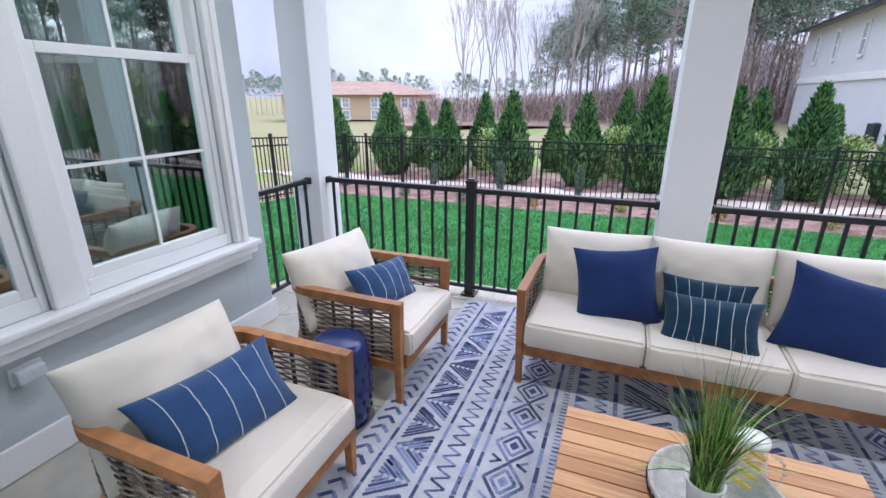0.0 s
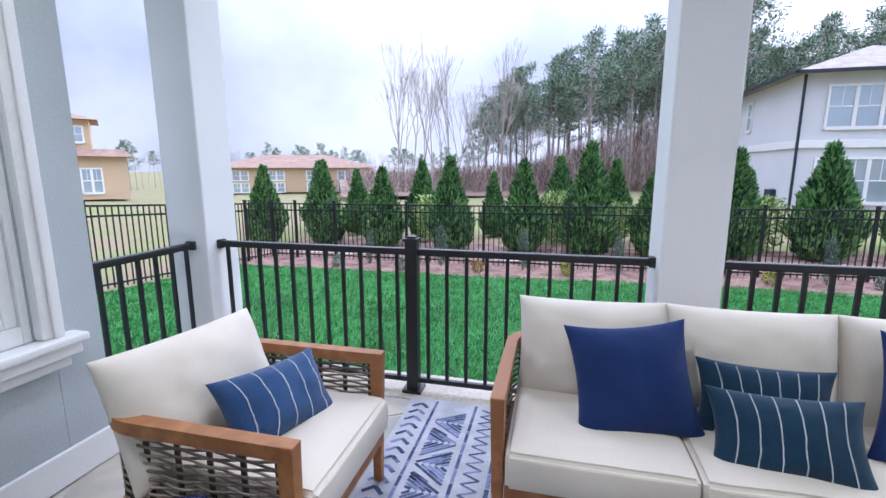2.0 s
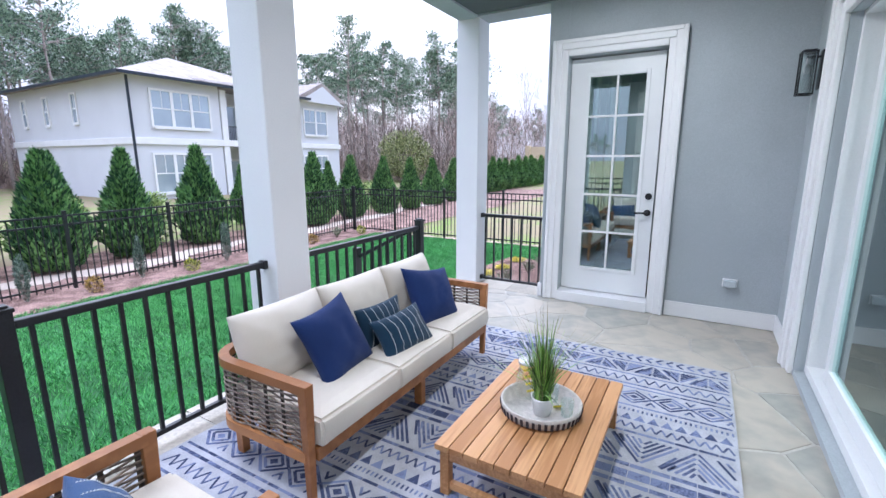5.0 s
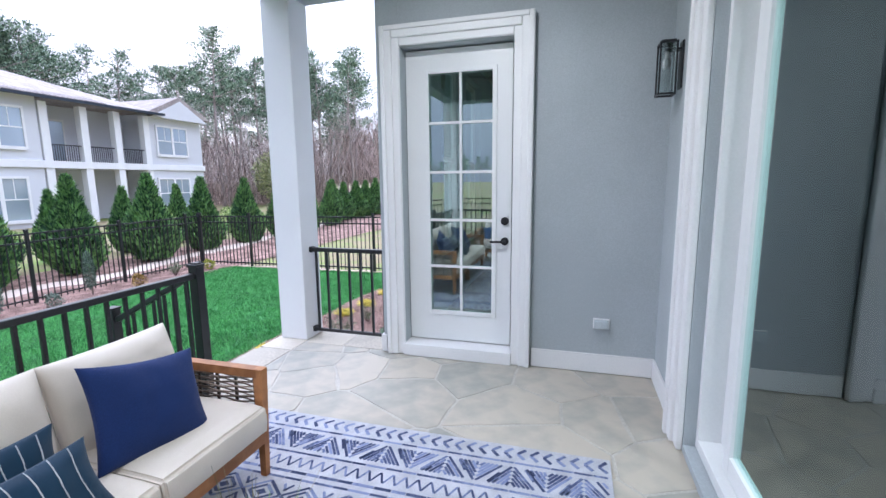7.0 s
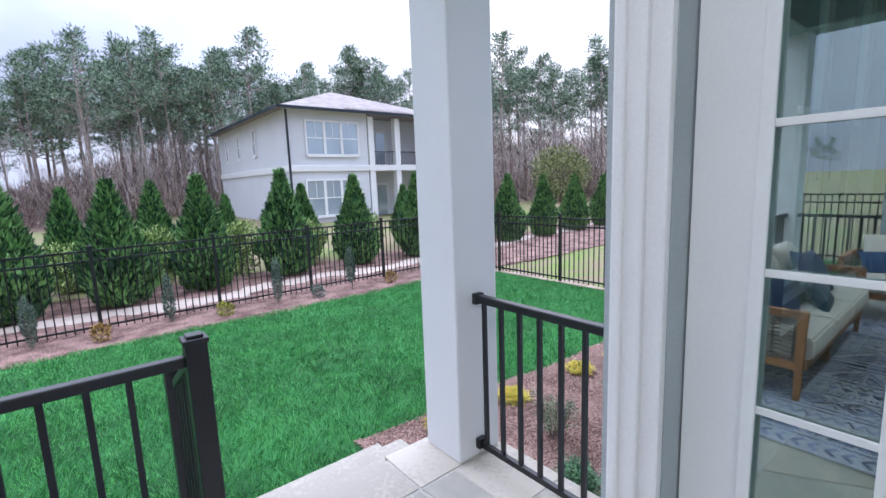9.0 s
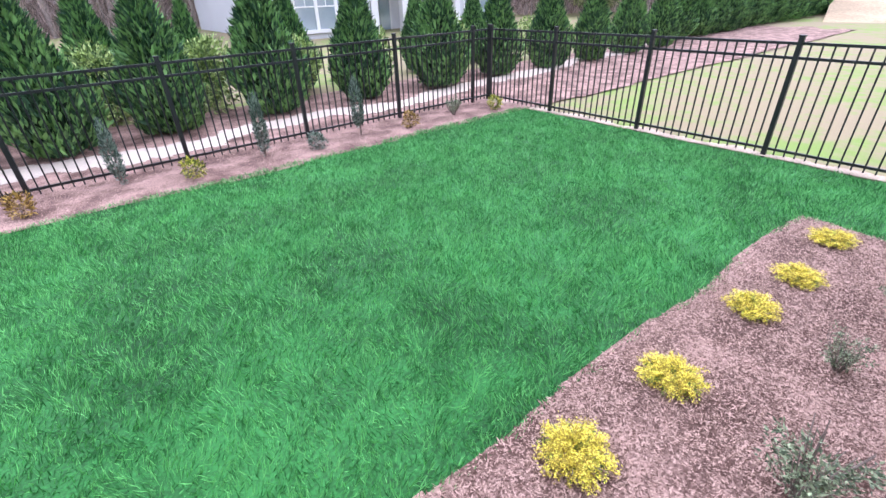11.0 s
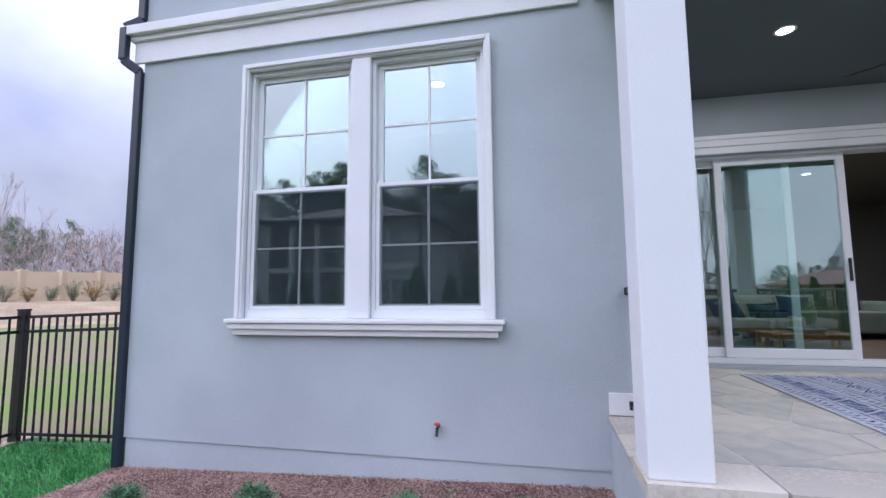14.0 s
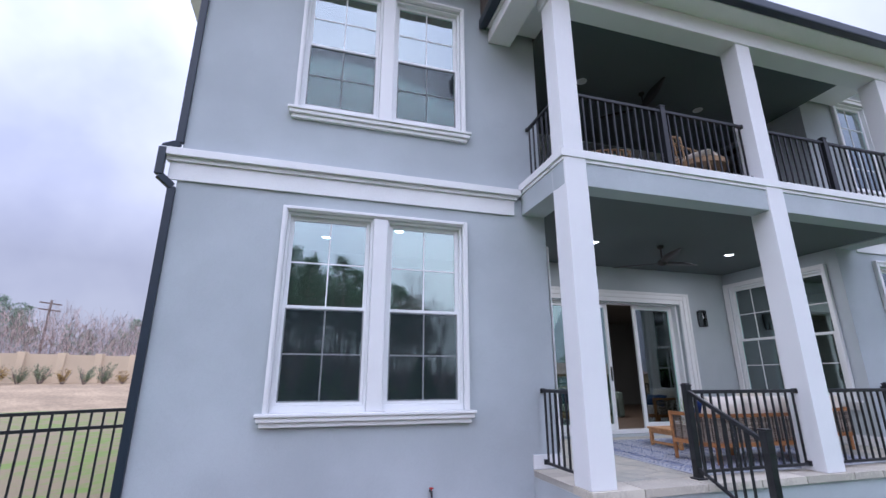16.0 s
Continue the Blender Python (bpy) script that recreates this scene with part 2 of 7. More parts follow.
def thing(name, place=(0, 0, 0), label="", category="", group="", kind="", rz=0.0):
    ob = new(name)
    ob.empty_display_size = 0.1
    ob.matrix_basis = pose(*place, 0, 0, rz)
    return tagged(ob, label, category, group, kind)


def one_box(name, b, mat, label="", kind="structure", bevel=0.0, category=""):
    bm = bmesh.new()
    box(bm, *b, bevel)
    return tagged(part(name, bm, mat), label, category, "", kind)


def wall_with_holes(name, axis, at, thick, u0, u1, z0, z1, holes, mat, label):
    """An upright wall. axis 'x': it stands at x = at and runs along y; 'y': it stands at y = at and runs along x. holes: (u0, u1, z0, z1)."""
    bm = bmesh.new()
    us = sorted({u0, u1, *[h[0] for h in holes], *[h[1] for h in holes]})
    zs = sorted({z0, z1, *[h[2] for h in holes], *[h[3] for h in holes]})
    grid = {}

    def vert(u, z, k):
        key = (round(u, 4), round(z, 4), k)
        if key not in grid:
            w = at + (thick if k else 0)
            grid[key] = bm.verts.new((w, u, z) if axis == "x" else (u, w, z))
        return grid[key]

    def solid(i, j):
        if not (0 <= i < len(us) - 1 and 0 <= j < len(zs) - 1):
            return False
        cu, cz = (us[i] + us[i + 1]) / 2, (zs[j] + zs[j + 1]) / 2
        return not any(h[0] < cu < h[1] and h[2] < cz < h[3] for h in holes)

    for i in range(len(us) - 1):
        for j in range(len(zs) - 1):
            if not solid(i, j):
                continue
            a, b, c, d = us[i], us[i + 1], zs[j], zs[j + 1]
            for k in (0, 1):
                bm.faces.new([vert(a, c, k), vert(b, c, k), vert(b, d, k), vert(a, d, k)])
            for di, dj, e in ((-1, 0, ((a, c), (a, d))), (1, 0, ((b, c), (b, d))), (0, -1, ((a, c), (b, c))), (0, 1, ((a, d), (b, d)))):
                if not solid(i + di, j + dj):
                    (p, q), (r, s) = e
                    bm.faces.new([vert(p, q, 0), vert(r, s, 0), vert(r, s, 1), vert(p, q, 1)])
    bmesh.ops.recalc_face_normals(bm, faces=bm.faces)
    return tagged(part(name, bm, mat), label, "wall", "", "structure")


def ground_z(x, y):
    """The lawn falls gently to the east beside the house and levels out towards the back fence."""
    back = min(max((y - 5.1) / 6.5, 0.0), 1.0)
    return (1 - back) * (-0.56 - 0.035 * (min(max(x, 1.5), 11.0) - 4.8)) + back * (-0.825 + 0.005 * min(max(x, -7.0), 11.0))


def sheet(name, x0, x1, y0, y1, step, lift, mat, label, kind="structure", category="ground", keep=None):
    """A ground sheet that follows the lawn, lifted by lift."""
    nx, ny = max(1, round((x1 - x0) / step)), max(1, round((y1 - y0) / step))
    bm = bmesh.new()
    vs = [[bm.verts.new((x0 + (x1 - x0) * i / nx, y0 + (y1 - y0) * j / ny, 0)) for j in range(ny + 1)] for i in range(nx + 1)]
    for row in vs:
        for v in row:
            v.co.z = ground_z(v.co.x, v.co.y) + lift + 0.015 * noise.noise(Vector((v.co.x * 1.3, v.co.y * 1.3, 0)))
    for i in range(nx):
        for j in range(ny):
            c = ((vs[i][j].co + vs[i + 1][j + 1].co) / 2)
            if keep is None or keep(c.x, c.y):
                bm.faces.new((vs[i][j], vs[i + 1][j], vs[i + 1][j + 1], vs[i][j + 1]))
    return tagged(part(name, bm, mat, smooth=True), label, category, "", kind)
# ---- the house: walls, columns, porch ----
XW, XE, YS, YN = -2.20, 3.21, 1.02, 3.22      # porch walls: west, east, south; north faces of the two wings
CEIL_Z, DECK_Z, TOP_Z = 3.10, 3.50, 6.60

wall_with_holes("wall_south", "y", YS - 0.25, 0.25, XW - 0.2, XE + 0.2, -0.6, CEIL_Z + 0.4, [(-0.95, 2.25, 0.04, 2.42)], STUCCO,
                "grey stucco porch wall with a wide sliding door")
wall_with_holes("wall_east", "x", XE, 0.24, YS - 0.002, YN - 0.202, -1.2, TOP_Z, [(2.10, 3.012, 0.09, 2.55)], STUCCO, "grey stucco porch wall with a glazed door")
wall_with_holes("wall_wing_east_north", "y", YN - 0.20, 0.20, XE, 7.64, -0.38, TOP_Z,
                [(4.39, 5.33, 0.66, 2.83), (5.50, 6.47, 0.66, 2.83), (4.39, 5.33, 4.16, 6.14), (5.50, 6.47, 4.16, 6.14)], STUCCO,
                "grey stucco house wall with two pairs of windows")
one_box("wall_wing_east_base", (XE, YN - 0.25, -1.3, 7.62, YN - 0.012, -0.382), STUCCO, "grey stucco foundation set back below the wall")
wall_with_holes("wall_wing_east_side", "x", 7.44, 0.20, -7.0, YN - 0.202, -1.3, TOP_Z, [], STUCCO, "grey stucco side wall of the house")
wall_with_holes("wall_west", "x", XW - 0.20, 0.20, YS - 0.002, YN - 0.182, -1.2, TOP_Z,
                [(1.12, 1.96, 0.66, 2.80), (2.10, 2.97, 0.66, 2.80), (1.3, 2.1, 3.55, 5.8)], STUCCO, "grey stucco porch wall with a pair of windows")
wall_with_holes("wall_wing_west_north", "y", YN - 0.18, 0.20, -9.0, XW, -1.3, TOP_Z, [(-5.08, -4.2, 0.74, 2.83), (-3.98, -3.1, 0.74, 2.83), (-5.08, -4.2, 4.21, 6.10), (-3.98, -3.1, 4.21, 6.10)], STUCCO,
                "grey stucco house wall with a pair of windows")
wall_with_holes("wall_upper_south", "y", YS - 0.25, 0.25, XW, XE, CEIL_Z + 0.4, TOP_Z, [(-0.2, 1.6, 3.55, 5.8)], STUCCO, "grey stucco balcony wall")

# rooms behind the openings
# Low light is put into the paint: cream darkened so rooms look unlit.
ROOM = material("dimmed_cream_paint", (0.25, 0.245, 0.22), 0.9, vary=0.03, scale=1, bump=0.05)
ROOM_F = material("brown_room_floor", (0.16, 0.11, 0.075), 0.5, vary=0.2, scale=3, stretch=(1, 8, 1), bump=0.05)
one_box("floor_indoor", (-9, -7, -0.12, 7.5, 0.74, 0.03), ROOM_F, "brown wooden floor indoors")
one_box("ceiling_indoor", (-9, -7, 3.06, 7.5, 0.74, 3.2), ROOM, "ceiling indoors, pale paint darkened to look unlit")
one_box("wall_room_back", (-9, -7.2, -0.1, 7.5, -7.0, 6.6), ROOM, "room wall indoors, cream darkened to look unlit")
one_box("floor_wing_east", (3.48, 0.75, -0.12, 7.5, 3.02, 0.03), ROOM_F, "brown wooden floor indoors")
one_box("ceiling_wing_east", (3.48, 0.75, 3.06, 7.5, 3.02, 3.35), ROOM, "ceiling indoors, pale paint darkened to look unlit")
one_box("ceiling_wing_upper", (3.48, -7, 6.3, 7.5, 3.02, 6.45), ROOM, "ceiling upstairs, pale paint darkened to look unlit")
one_box("wall_room_east", (3.52, 0.62, 0.03, 7.5, 0.72, 3.06), ROOM, "room wall indoors, cream darkened to look unlit")
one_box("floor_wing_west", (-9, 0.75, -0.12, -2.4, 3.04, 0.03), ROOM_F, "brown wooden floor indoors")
one_box("ceiling_wing_west", (-9, 0.75, 3.06, -2.4, 3.04, 3.35), ROOM, "ceiling indoors, pale paint darkened to look unlit")
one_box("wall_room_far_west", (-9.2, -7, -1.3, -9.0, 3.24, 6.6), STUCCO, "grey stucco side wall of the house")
one_box("wall_room_west", (-6.3, -2.0, 0.03, -6.2, 3.04, 3.06), ROOM, "room wall indoors, cream darkened to look unlit")

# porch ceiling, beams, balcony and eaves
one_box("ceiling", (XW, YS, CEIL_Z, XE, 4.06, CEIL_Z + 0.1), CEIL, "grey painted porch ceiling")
one_box("beam_front", (-2.60, 4.06, CEIL_Z - 0.02, 3.55, 4.31, 3.36), STUCCO, "grey stucco porch beam", bevel=0.008)
one_box("beam_east", (XE + 0.012, YN + 0.004, CEIL_Z - 0.02, 3.545, 4.056, 3.36), STUCCO, "grey stucco porch beam", bevel=0.008)
one_box("beam_west", (-2.595, YN + 0.024, CEIL_Z - 0.02, XW - 0.012, 4.056, 3.36), STUCCO, "grey stucco porch beam", bevel=0.008)


def band(name, x0, y0, x1, y1, z0, steps, label):
    """A moulded band: boxes one above another, each further out. steps: (height, out)."""
    bm = bmesh.new()
    z = z0
    for h, out in steps:
        box(bm, x0 - out, y0 - out, z, x1 + out, y1 + out, z + h - 0.001, 0.006)
        z += h
    return tagged(part(name, bm, TRIM), label, "trim", "", "structure")


band("trim_balcony_front", -2.60, 4.06, 3.55, 4.31, 3.362, ((0.045, 0.012), (0.10, 0.035)), "white moulded band along the balcony edge")
band("trim_balcony_east", 3.33, YN + 0.05, 3.545, 4.0, 3.362, ((0.045, 0.012), (0.098, 0.034)), "white moulded band along the balcony edge")
band("trim_balcony_west", -2.595, YN + 0.07, -2.25, 4.0, 3.362, ((0.045, 0.012), (0.098, 0.034)), "white moulded band along the balcony edge")
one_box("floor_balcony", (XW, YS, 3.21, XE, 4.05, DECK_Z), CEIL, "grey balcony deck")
band("trim_band_east", 3.66, YN + 0.005, 7.73, YN + 0.03, 3.06, ((0.21, 0.0), (0.05, 0.03), (0.09, 0.075)), "white moulded band across the house wall")
band("trim_band_west", -9.0, YN + 0.025, -2.68, YN + 0.05, 3.06, ((0.21, 0.0), (0.05, 0.03), (0.09, 0.075)), "white moulded band across the house wall")
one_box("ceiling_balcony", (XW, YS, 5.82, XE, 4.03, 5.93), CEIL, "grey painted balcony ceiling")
one_box("beam_roof", (-2.62, 4.03, 5.65, 3.57, 4.34, 5.93), STUCCO_W, "white roof beam", bevel=0.01)
one_box("soffit", (-3.0, 3.30, 5.932, 3.98, 4.62, 5.99), TRIM, "white eave soffit")
one_box("soffit_return", (3.60, YN + 0.003, 5.74, 3.95, 4.30, 5.931), TRIM, "white boxed eave end", bevel=0.02)
GUTTER = material("dark_gutter", (0.02, 0.03, 0.045), 0.4, vary=0.1, bump=0.03)
TILE = material("roof_tile", (0.16, 0.13, 0.12), 0.85, vary=0.25, scale=3, fine=20, bump=0.6, bump_scale=12)
one_box("gutter", (-3.05, 4.622, 5.93, 4.05, 4.74, 6.08), GUTTER, "dark metal eave gutter", bevel=0.02)
one_box("gutter_return", (3.985, 3.25, 5.93, 4.10, 4.618, 6.08), GUTTER, "dark metal eave gutter", bevel=0.02)
bm = bmesh.new()
v = [bm.verts.new(p) for p in ((-3.1, 4.70, 6.085), (4.05, 4.70, 6.085), (4.05, 1.0, 7.4), (-3.1, 1.0, 7.4), (-3.1, 1.0, 6.06), (4.05, 1.0, 6.06))]
for f in ((0, 1, 2, 3), (1, 5, 2), (0, 3, 4), (3, 2, 5, 4), (0, 4, 5, 1)):
    bm.faces.new([v[i] for i in f])
tagged(part("roof", bm, TILE), "dark tiled porch roof", "roof", "", "structure")
one_box("roof_wing_east", (XE + 0.25, -7.6, TOP_Z, 8.3, 3.85, TOP_Z + 0.2), TRIM, "white eaves of the house wing")
one_box("roof_wing_west", (-9.8, -7.6, TOP_Z, -3.2, 3.85, TOP_Z + 0.2), TRIM, "white eaves of the house wing")
one_box("roof_main", (-3.2, -7.6, TOP_Z + 0.21, XE + 0.25, 0.95, TOP_Z + 0.4), TRIM, "white eaves of the house")


def column(x, y, z0, z1, half=0.135, foot=0.0):
    bm = bmesh.new()
    box(bm, -half, -half, 0, half, half, z1 - z0, 0.012)
    return tagged(part("column", bm, STUCCO_W, at=pose(x, y, z0)), "square white stucco porch column", "column", "porch columns", "structure")


for cx in (-2.455, 0.435, 3.405):
    column(cx, 4.19, 0.0, 3.43, 0.142)
    column(cx, 4.19, 3.512, 5.65, 0.13)

# skirting and foundation
def skirting(x0, y0, x1, y1):
    one_box("baseboard", (x0, y0, 0.004, x1, y1, 0.155), TRIM, "white painted skirting board", bevel=0.006)


skirting(XE - 0.02, YS + 0.003, XE - 0.001, 1.935)
skirting(XE - 0.02, 3.19, XE - 0.001, YN + 0.02)
skirting(XE, YN + 0.001, 3.56, YN + 0.02)
skirting(2.48, YS + 0.001, XE - 0.022, YS + 0.02)
skirting(XW + 0.022, YS + 0.001, -1.17, YS + 0.02)
skirting(XW + 0.001, YS + 0.003, XW + 0.02, YN + 0.04)
skirting(-2.60, YN + 0.021, XW - 0.001, YN + 0.04)
one_box("foundation", (-2.58, YS - 0.2, -1.3, 3.555, 4.345, -0.075), STUCCO, "grey stucco porch foundation")
one_box("floor", (-2.58, YS - 0.05, -0.074, 3.55, 4.34, -0.0045), JOINT, "mortar bed under the porch paving")

# ---- windows and doors ----
def muntin_sash(win, name, x0, x1, z0, z1, y, rail=0.045, screen=False):
    """One sash of a hung window: frame, cross bars and four panes."""
    bm = bmesh.new()
    for b in ((x0, z0, x0 + rail, z1), (x1 - rail, z0, x1, z1), (x0 + rail, z0, x1 - rail, z0 + rail), (x0 + rail, z1 - rail, x1 - rail, z1)):
        box(bm, b[0], y - 0.02, b[1], b[2], y + 0.02, b[3], 0.004)
    sash = part(name, bm, VINYL, win)
    xm, zm = (x0 + x1) / 2, (z0 + z1) / 2
    for b in ((xm - 0.008, z0 + rail, xm + 0.008, z1 - rail), (x0 + rail, zm - 0.008, xm - 0.009, zm + 0.008), (xm + 0.009, zm - 0.008, x1 - rail, zm + 0.008)):
        bm = bmesh.new()
        box(bm, b[0], y + 0.004, b[1], b[2], y + 0.011, b[3])
        part("glazing_bar", bm, VINYL, sash)
    bm = bmesh.new()
    box(bm, x0 + rail - 0.005, y - 0.001, z0 + rail - 0.005, x1 - rail + 0.005, y + 0.003, z1 - rail + 0.005)
    pane = part("pane", bm, GLASS, sash)
    pane.visible_shadow = False
    if screen:
        bm = bmesh.new()
        box(bm, x0 + rail * 0.7, y + 0.022, z0 + rail * 0.7, x1 - rail * 0.7, y + 0.0226, z1 - rail * 0.7)
        part("insect_screen", bm, SCREEN, sash, "fine dark insect screen").visible_shadow = False
    return sash


def hung_pair(name, place, rz, units, z0, z1, casing=0.10, sill_out=0.10, screen=False, label="pair of white double-hung windows in moulded white surrounds"):
    """Two double-hung windows under one surround. Local x runs along the wall, +y is outdoors, the wall's face is y = 0. units: (x0, x1) of each opening."""
    win = thing(name, place, label, "window", "house windows", "structure", rz)
    a, b = units[0][0], units[-1][1]
    bm = bmesh.new()
    box(bm, a - casing, 0.001, z0 + 0.001, a, 0.05, z1 + casing, 0.012)
    box(bm, b, 0.001, z0 + 0.001, b + casing, 0.05, z1 + casing, 0.012)
    box(bm, a + 0.001, 0.001, z1, b - 0.001, 0.048, z1 + casing, 0.012)
    for (p, q), (r, s) in zip(units, units[1:]):
        box(bm, q, 0.001, z0 + 0.001, r, 0.045, z1 - 0.001, 0.012)
    for e in (a - casing + 0.02, b + casing - 0.02):
        box(bm, e - 0.02, 0.05, z0 + 0.002, e + 0.02, 0.066, z1 + casing, 0.008)
    box(bm, a - casing + 0.041, 0.048, z1 + casing - 0.04, b + casing - 0.041, 0.066, z1 + casing, 0.008)
    part("window_surround", bm, TRIM, win)
    bm = bmesh.new()
    for h0, h1, out, ext in ((-0.035, 0.0, sill_out, 0.07), (-0.085, -0.036, sill_out - 0.02, 0.05), (-0.135, -0.086, sill_out - 0.05, 0.02)):
        box(bm, a - casing - ext, 0.001, z0 + h0, b + casing + ext, out, z0 + h1, 0.01)
    part("window_sill", bm, TRIM, win)
    for x0, x1 in units:
        bm = bmesh.new()
        for q in ((x0, z0, x0 + 0.03, z1), (x1 - 0.03, z0, x1, z1), (x0 + 0.03, z0, x1 - 0.03, z0 + 0.07), (x0 + 0.03, z1 - 0.03, x1 - 0.03, z1)):
            box(bm, q[0], -0.12, q[1], q[2], -0.005, q[3], 0.003)
        part("window_frame", bm, VINYL, win)
        zm = (z0 + z1) / 2
        muntin_sash(win, "lower_sash", x0 + 0.031, x1 - 0.031, z0 + 0.071, zm + 0.022, -0.04, screen=screen)
        muntin_sash(win, "upper_sash", x0 + 0.031, x1 - 0.031, zm - 0.022, z1 - 0.031, -0.085)
    return win


hung_pair("window_1", (0, YN, 0), 0, ((4.39, 5.33), (5.50, 6.47)), 0.66, 2.83, casing=0.057, screen=True)
hung_pair("window_2", (0, YN, 0), 0, ((4.39, 5.33), (5.50, 6.47)), 4.16, 6.14, casing=0.057, screen=True)
hung_pair("window_3", (XW, 0, 0), -90, ((-2.97, -2.10), (-1.96, -1.12)), 0.66, 2.80, casing=0.075)
hung_pair("window_4", (0, YN + 0.02, 0), 0, ((-5.08, -4.2), (-3.98, -3.1)), 0.74, 2.83)
hung_pair("window_5", (0, YN + 0.02, 0), 0, ((-5.08, -4.2), (-3.98, -3.1)), 4.21, 6.10)


def framed_opening(name, place, rz, x0, x1, z1, casing, label):
    bm = bmesh.new()
    for out, c in ((0.035, casing), (0.055, casing * 0.62), (0.07, casing * 0.25)):
        e = casing - c
        box(bm, x0 - casing, 0.001, 0.004, x0 - e, out, z1 + casing, 0.01)
        box(bm, x1 + e, 0.001, 0.004, x1 + casing, out, z1 + casing, 0.01)
        box(bm, x0 - e + 0.001, 0.001, z1 + e, x1 + e - 0.001, out - 0.002, z1 + casing, 0.01)
    return tagged(part(name, bm, TRIM, at=pose(*place, 0, 0, rz)), label, "trim", "", "structure")


framed_opening("trim_door_surround", (XE, 0, 0), 90, 2.10, 3.012, 2.55, 0.152, "white moulded door surround")
framed_opening("trim_slider_surround", (0, YS, 0), 0, -0.95, 2.25, 2.42, 0.21, "white moulded surround of the sliding door")

# glazed side door in the east wall
door = thing("door_1", (XE + 0.11, 0, 0), "closed white door with a tall glazed panel and black handle", "door", "", "structure")
D0, D1, DZ0, DZ1, G0, G1, GZ0, GZ1 = 2.125, 3.005, 0.115, 2.535, 2.27, 2.82, 0.37, 2.36
bm = bmesh.new()
for q in ((D0, DZ0, G0, DZ1), (G1, DZ0, D1, DZ1), (G0, DZ0, G1, GZ0), (G0, GZ1, G1, DZ1)):
    box(bm, 0, q[0], q[1], 0.045, q[2], q[3])
part("door_leaf", bm, VINYL, door)
bm = bmesh.new()
for q in ((G0 - 0.025, GZ0 - 0.025, G0 + 0.012, GZ1 + 0.025), (G1 - 0.012, GZ0 - 0.025, G1 + 0.025, GZ1 + 0.025),
          (G0 + 0.012, GZ0 - 0.025, G1 - 0.012, GZ0 + 0.012), (G0 + 0.012, GZ1 - 0.012, G1 - 0.012, GZ1 + 0.025)):
    box(bm, -0.012, q[0], q[1], -0.0005, q[2], q[3], 0.005)
part("glass_stop", bm, VINYL, door)
for i in range(1, 5):
    z = GZ0 + (GZ1 - GZ0) * i / 5
    bm = bmesh.new()
    box(bm, 0.006, G0, z - 0.011, 0.016, G1, z + 0.011, 0.003)
    part("glazing_bar", bm, VINYL, door)
bm = bmesh.new()
box(bm, 0.005, (G0 + G1) / 2 - 0.011, GZ0, 0.015, (G0 + G1) / 2 + 0.011, GZ1, 0.003)
part("glazing_bar", bm, VINYL, door)
bm = bmesh.new()
box(bm, 0.02, G0, GZ0, 0.026, G1, GZ1)
part("pane", bm, GLASS, door).visible_shadow = False
for nm, z in (("deadbolt", 1.165), ("door_handle", 1.0)):
    bm = bmesh.new()
    rod(bm, (-0.02, 2.175, z), (-0.001, 2.175, z), 0.032, n=24)
    if nm == "door_handle":
        rod(bm, (-0.055, 2.175, z), (-0.02, 2.175, z), 0.011, n=12)
        bar(bm, (-0.05, 2.165, z), (-0.05, 2.29, z - 0.003), 0.012, 0.018, 0.004)
    else:
        rod(bm, (-0.03, 2.175, z), (-0.02, 2.175, z), 0.02, n=20)
    part(nm, bm, BLACK, door, "matt black " + nm.replace("_", " "))
one_box("door_sill", (XE - 0.055, 2.095, 0.002, XE + 0.19, 3.02, 0.105), TRIM, "white door threshold", bevel=0.006)

# sliding door in the south wall
slider = thing("door_2", (0, YS - 0.16, 0), "white-framed sliding glass door, partly open", "door", "", "structure")


def slide_panel(x0, x1, y, name="sliding_panel"):
    bm = bmesh.new()
    for q in ((x0, 0.11, x0 + 0.075, 2.39), (x1 - 0.075, 0.11, x1, 2.39), (x0 + 0.075, 0.11, x1 - 0.075, 0.21), (x0 + 0.075, 2.31, x1 - 0.075, 2.39)):
        box(bm, q[0], y - 0.02, q[1], q[2], y + 0.02, q[3], 0.004)
    p = part(name, bm, VINYL, slider)
    bm = bmesh.new()
    box(bm, x0 + 0.07, y - 0.003, 0.205, x1 - 0.07, y + 0.003, 2.315)
    part("pane", bm, DOOR_GLASS, p).visible_shadow = False
    return p


slide_panel(-0.91, 0.03, -0.03, "fixed_panel")
slide_panel(1.17, 2.21, -0.03, "fixed_panel")
pan = slide_panel(0.66, 1.97, 0.03)
bm = bmesh.new()
bar(bm, (0.70, 0.065, 0.95), (0.70, 0.065, 1.2), 0.02, 0.025, 0.005)
part("door_handle", bm, BLACK, pan)
bm = bmesh.new()
for q in ((-0.948, 0.045, -0.905, 2.418), (2.205, 0.045, 2.248, 2.418), (-0.905, 2.392, 2.205, 2.418), (-0.905, 0.045, 2.205, 0.105)):
    box(bm, q[0], -0.085, q[1], q[2], 0.10, q[3], 0.004)
part("door_frame", bm, VINYL, slider)
# ---- railings ----
BALUSTER = {}


def baluster_mesh(h, s=0.019):
    key = (round(h, 3), s)
    if key not in BALUSTER:
        bm = bmesh.new()
        box(bm, -s / 2, -s / 2, 0, s / 2, s / 2, h)
        BALUSTER[key] = data_of(bm, "baluster", BLACK)
    return BALUSTER[key]


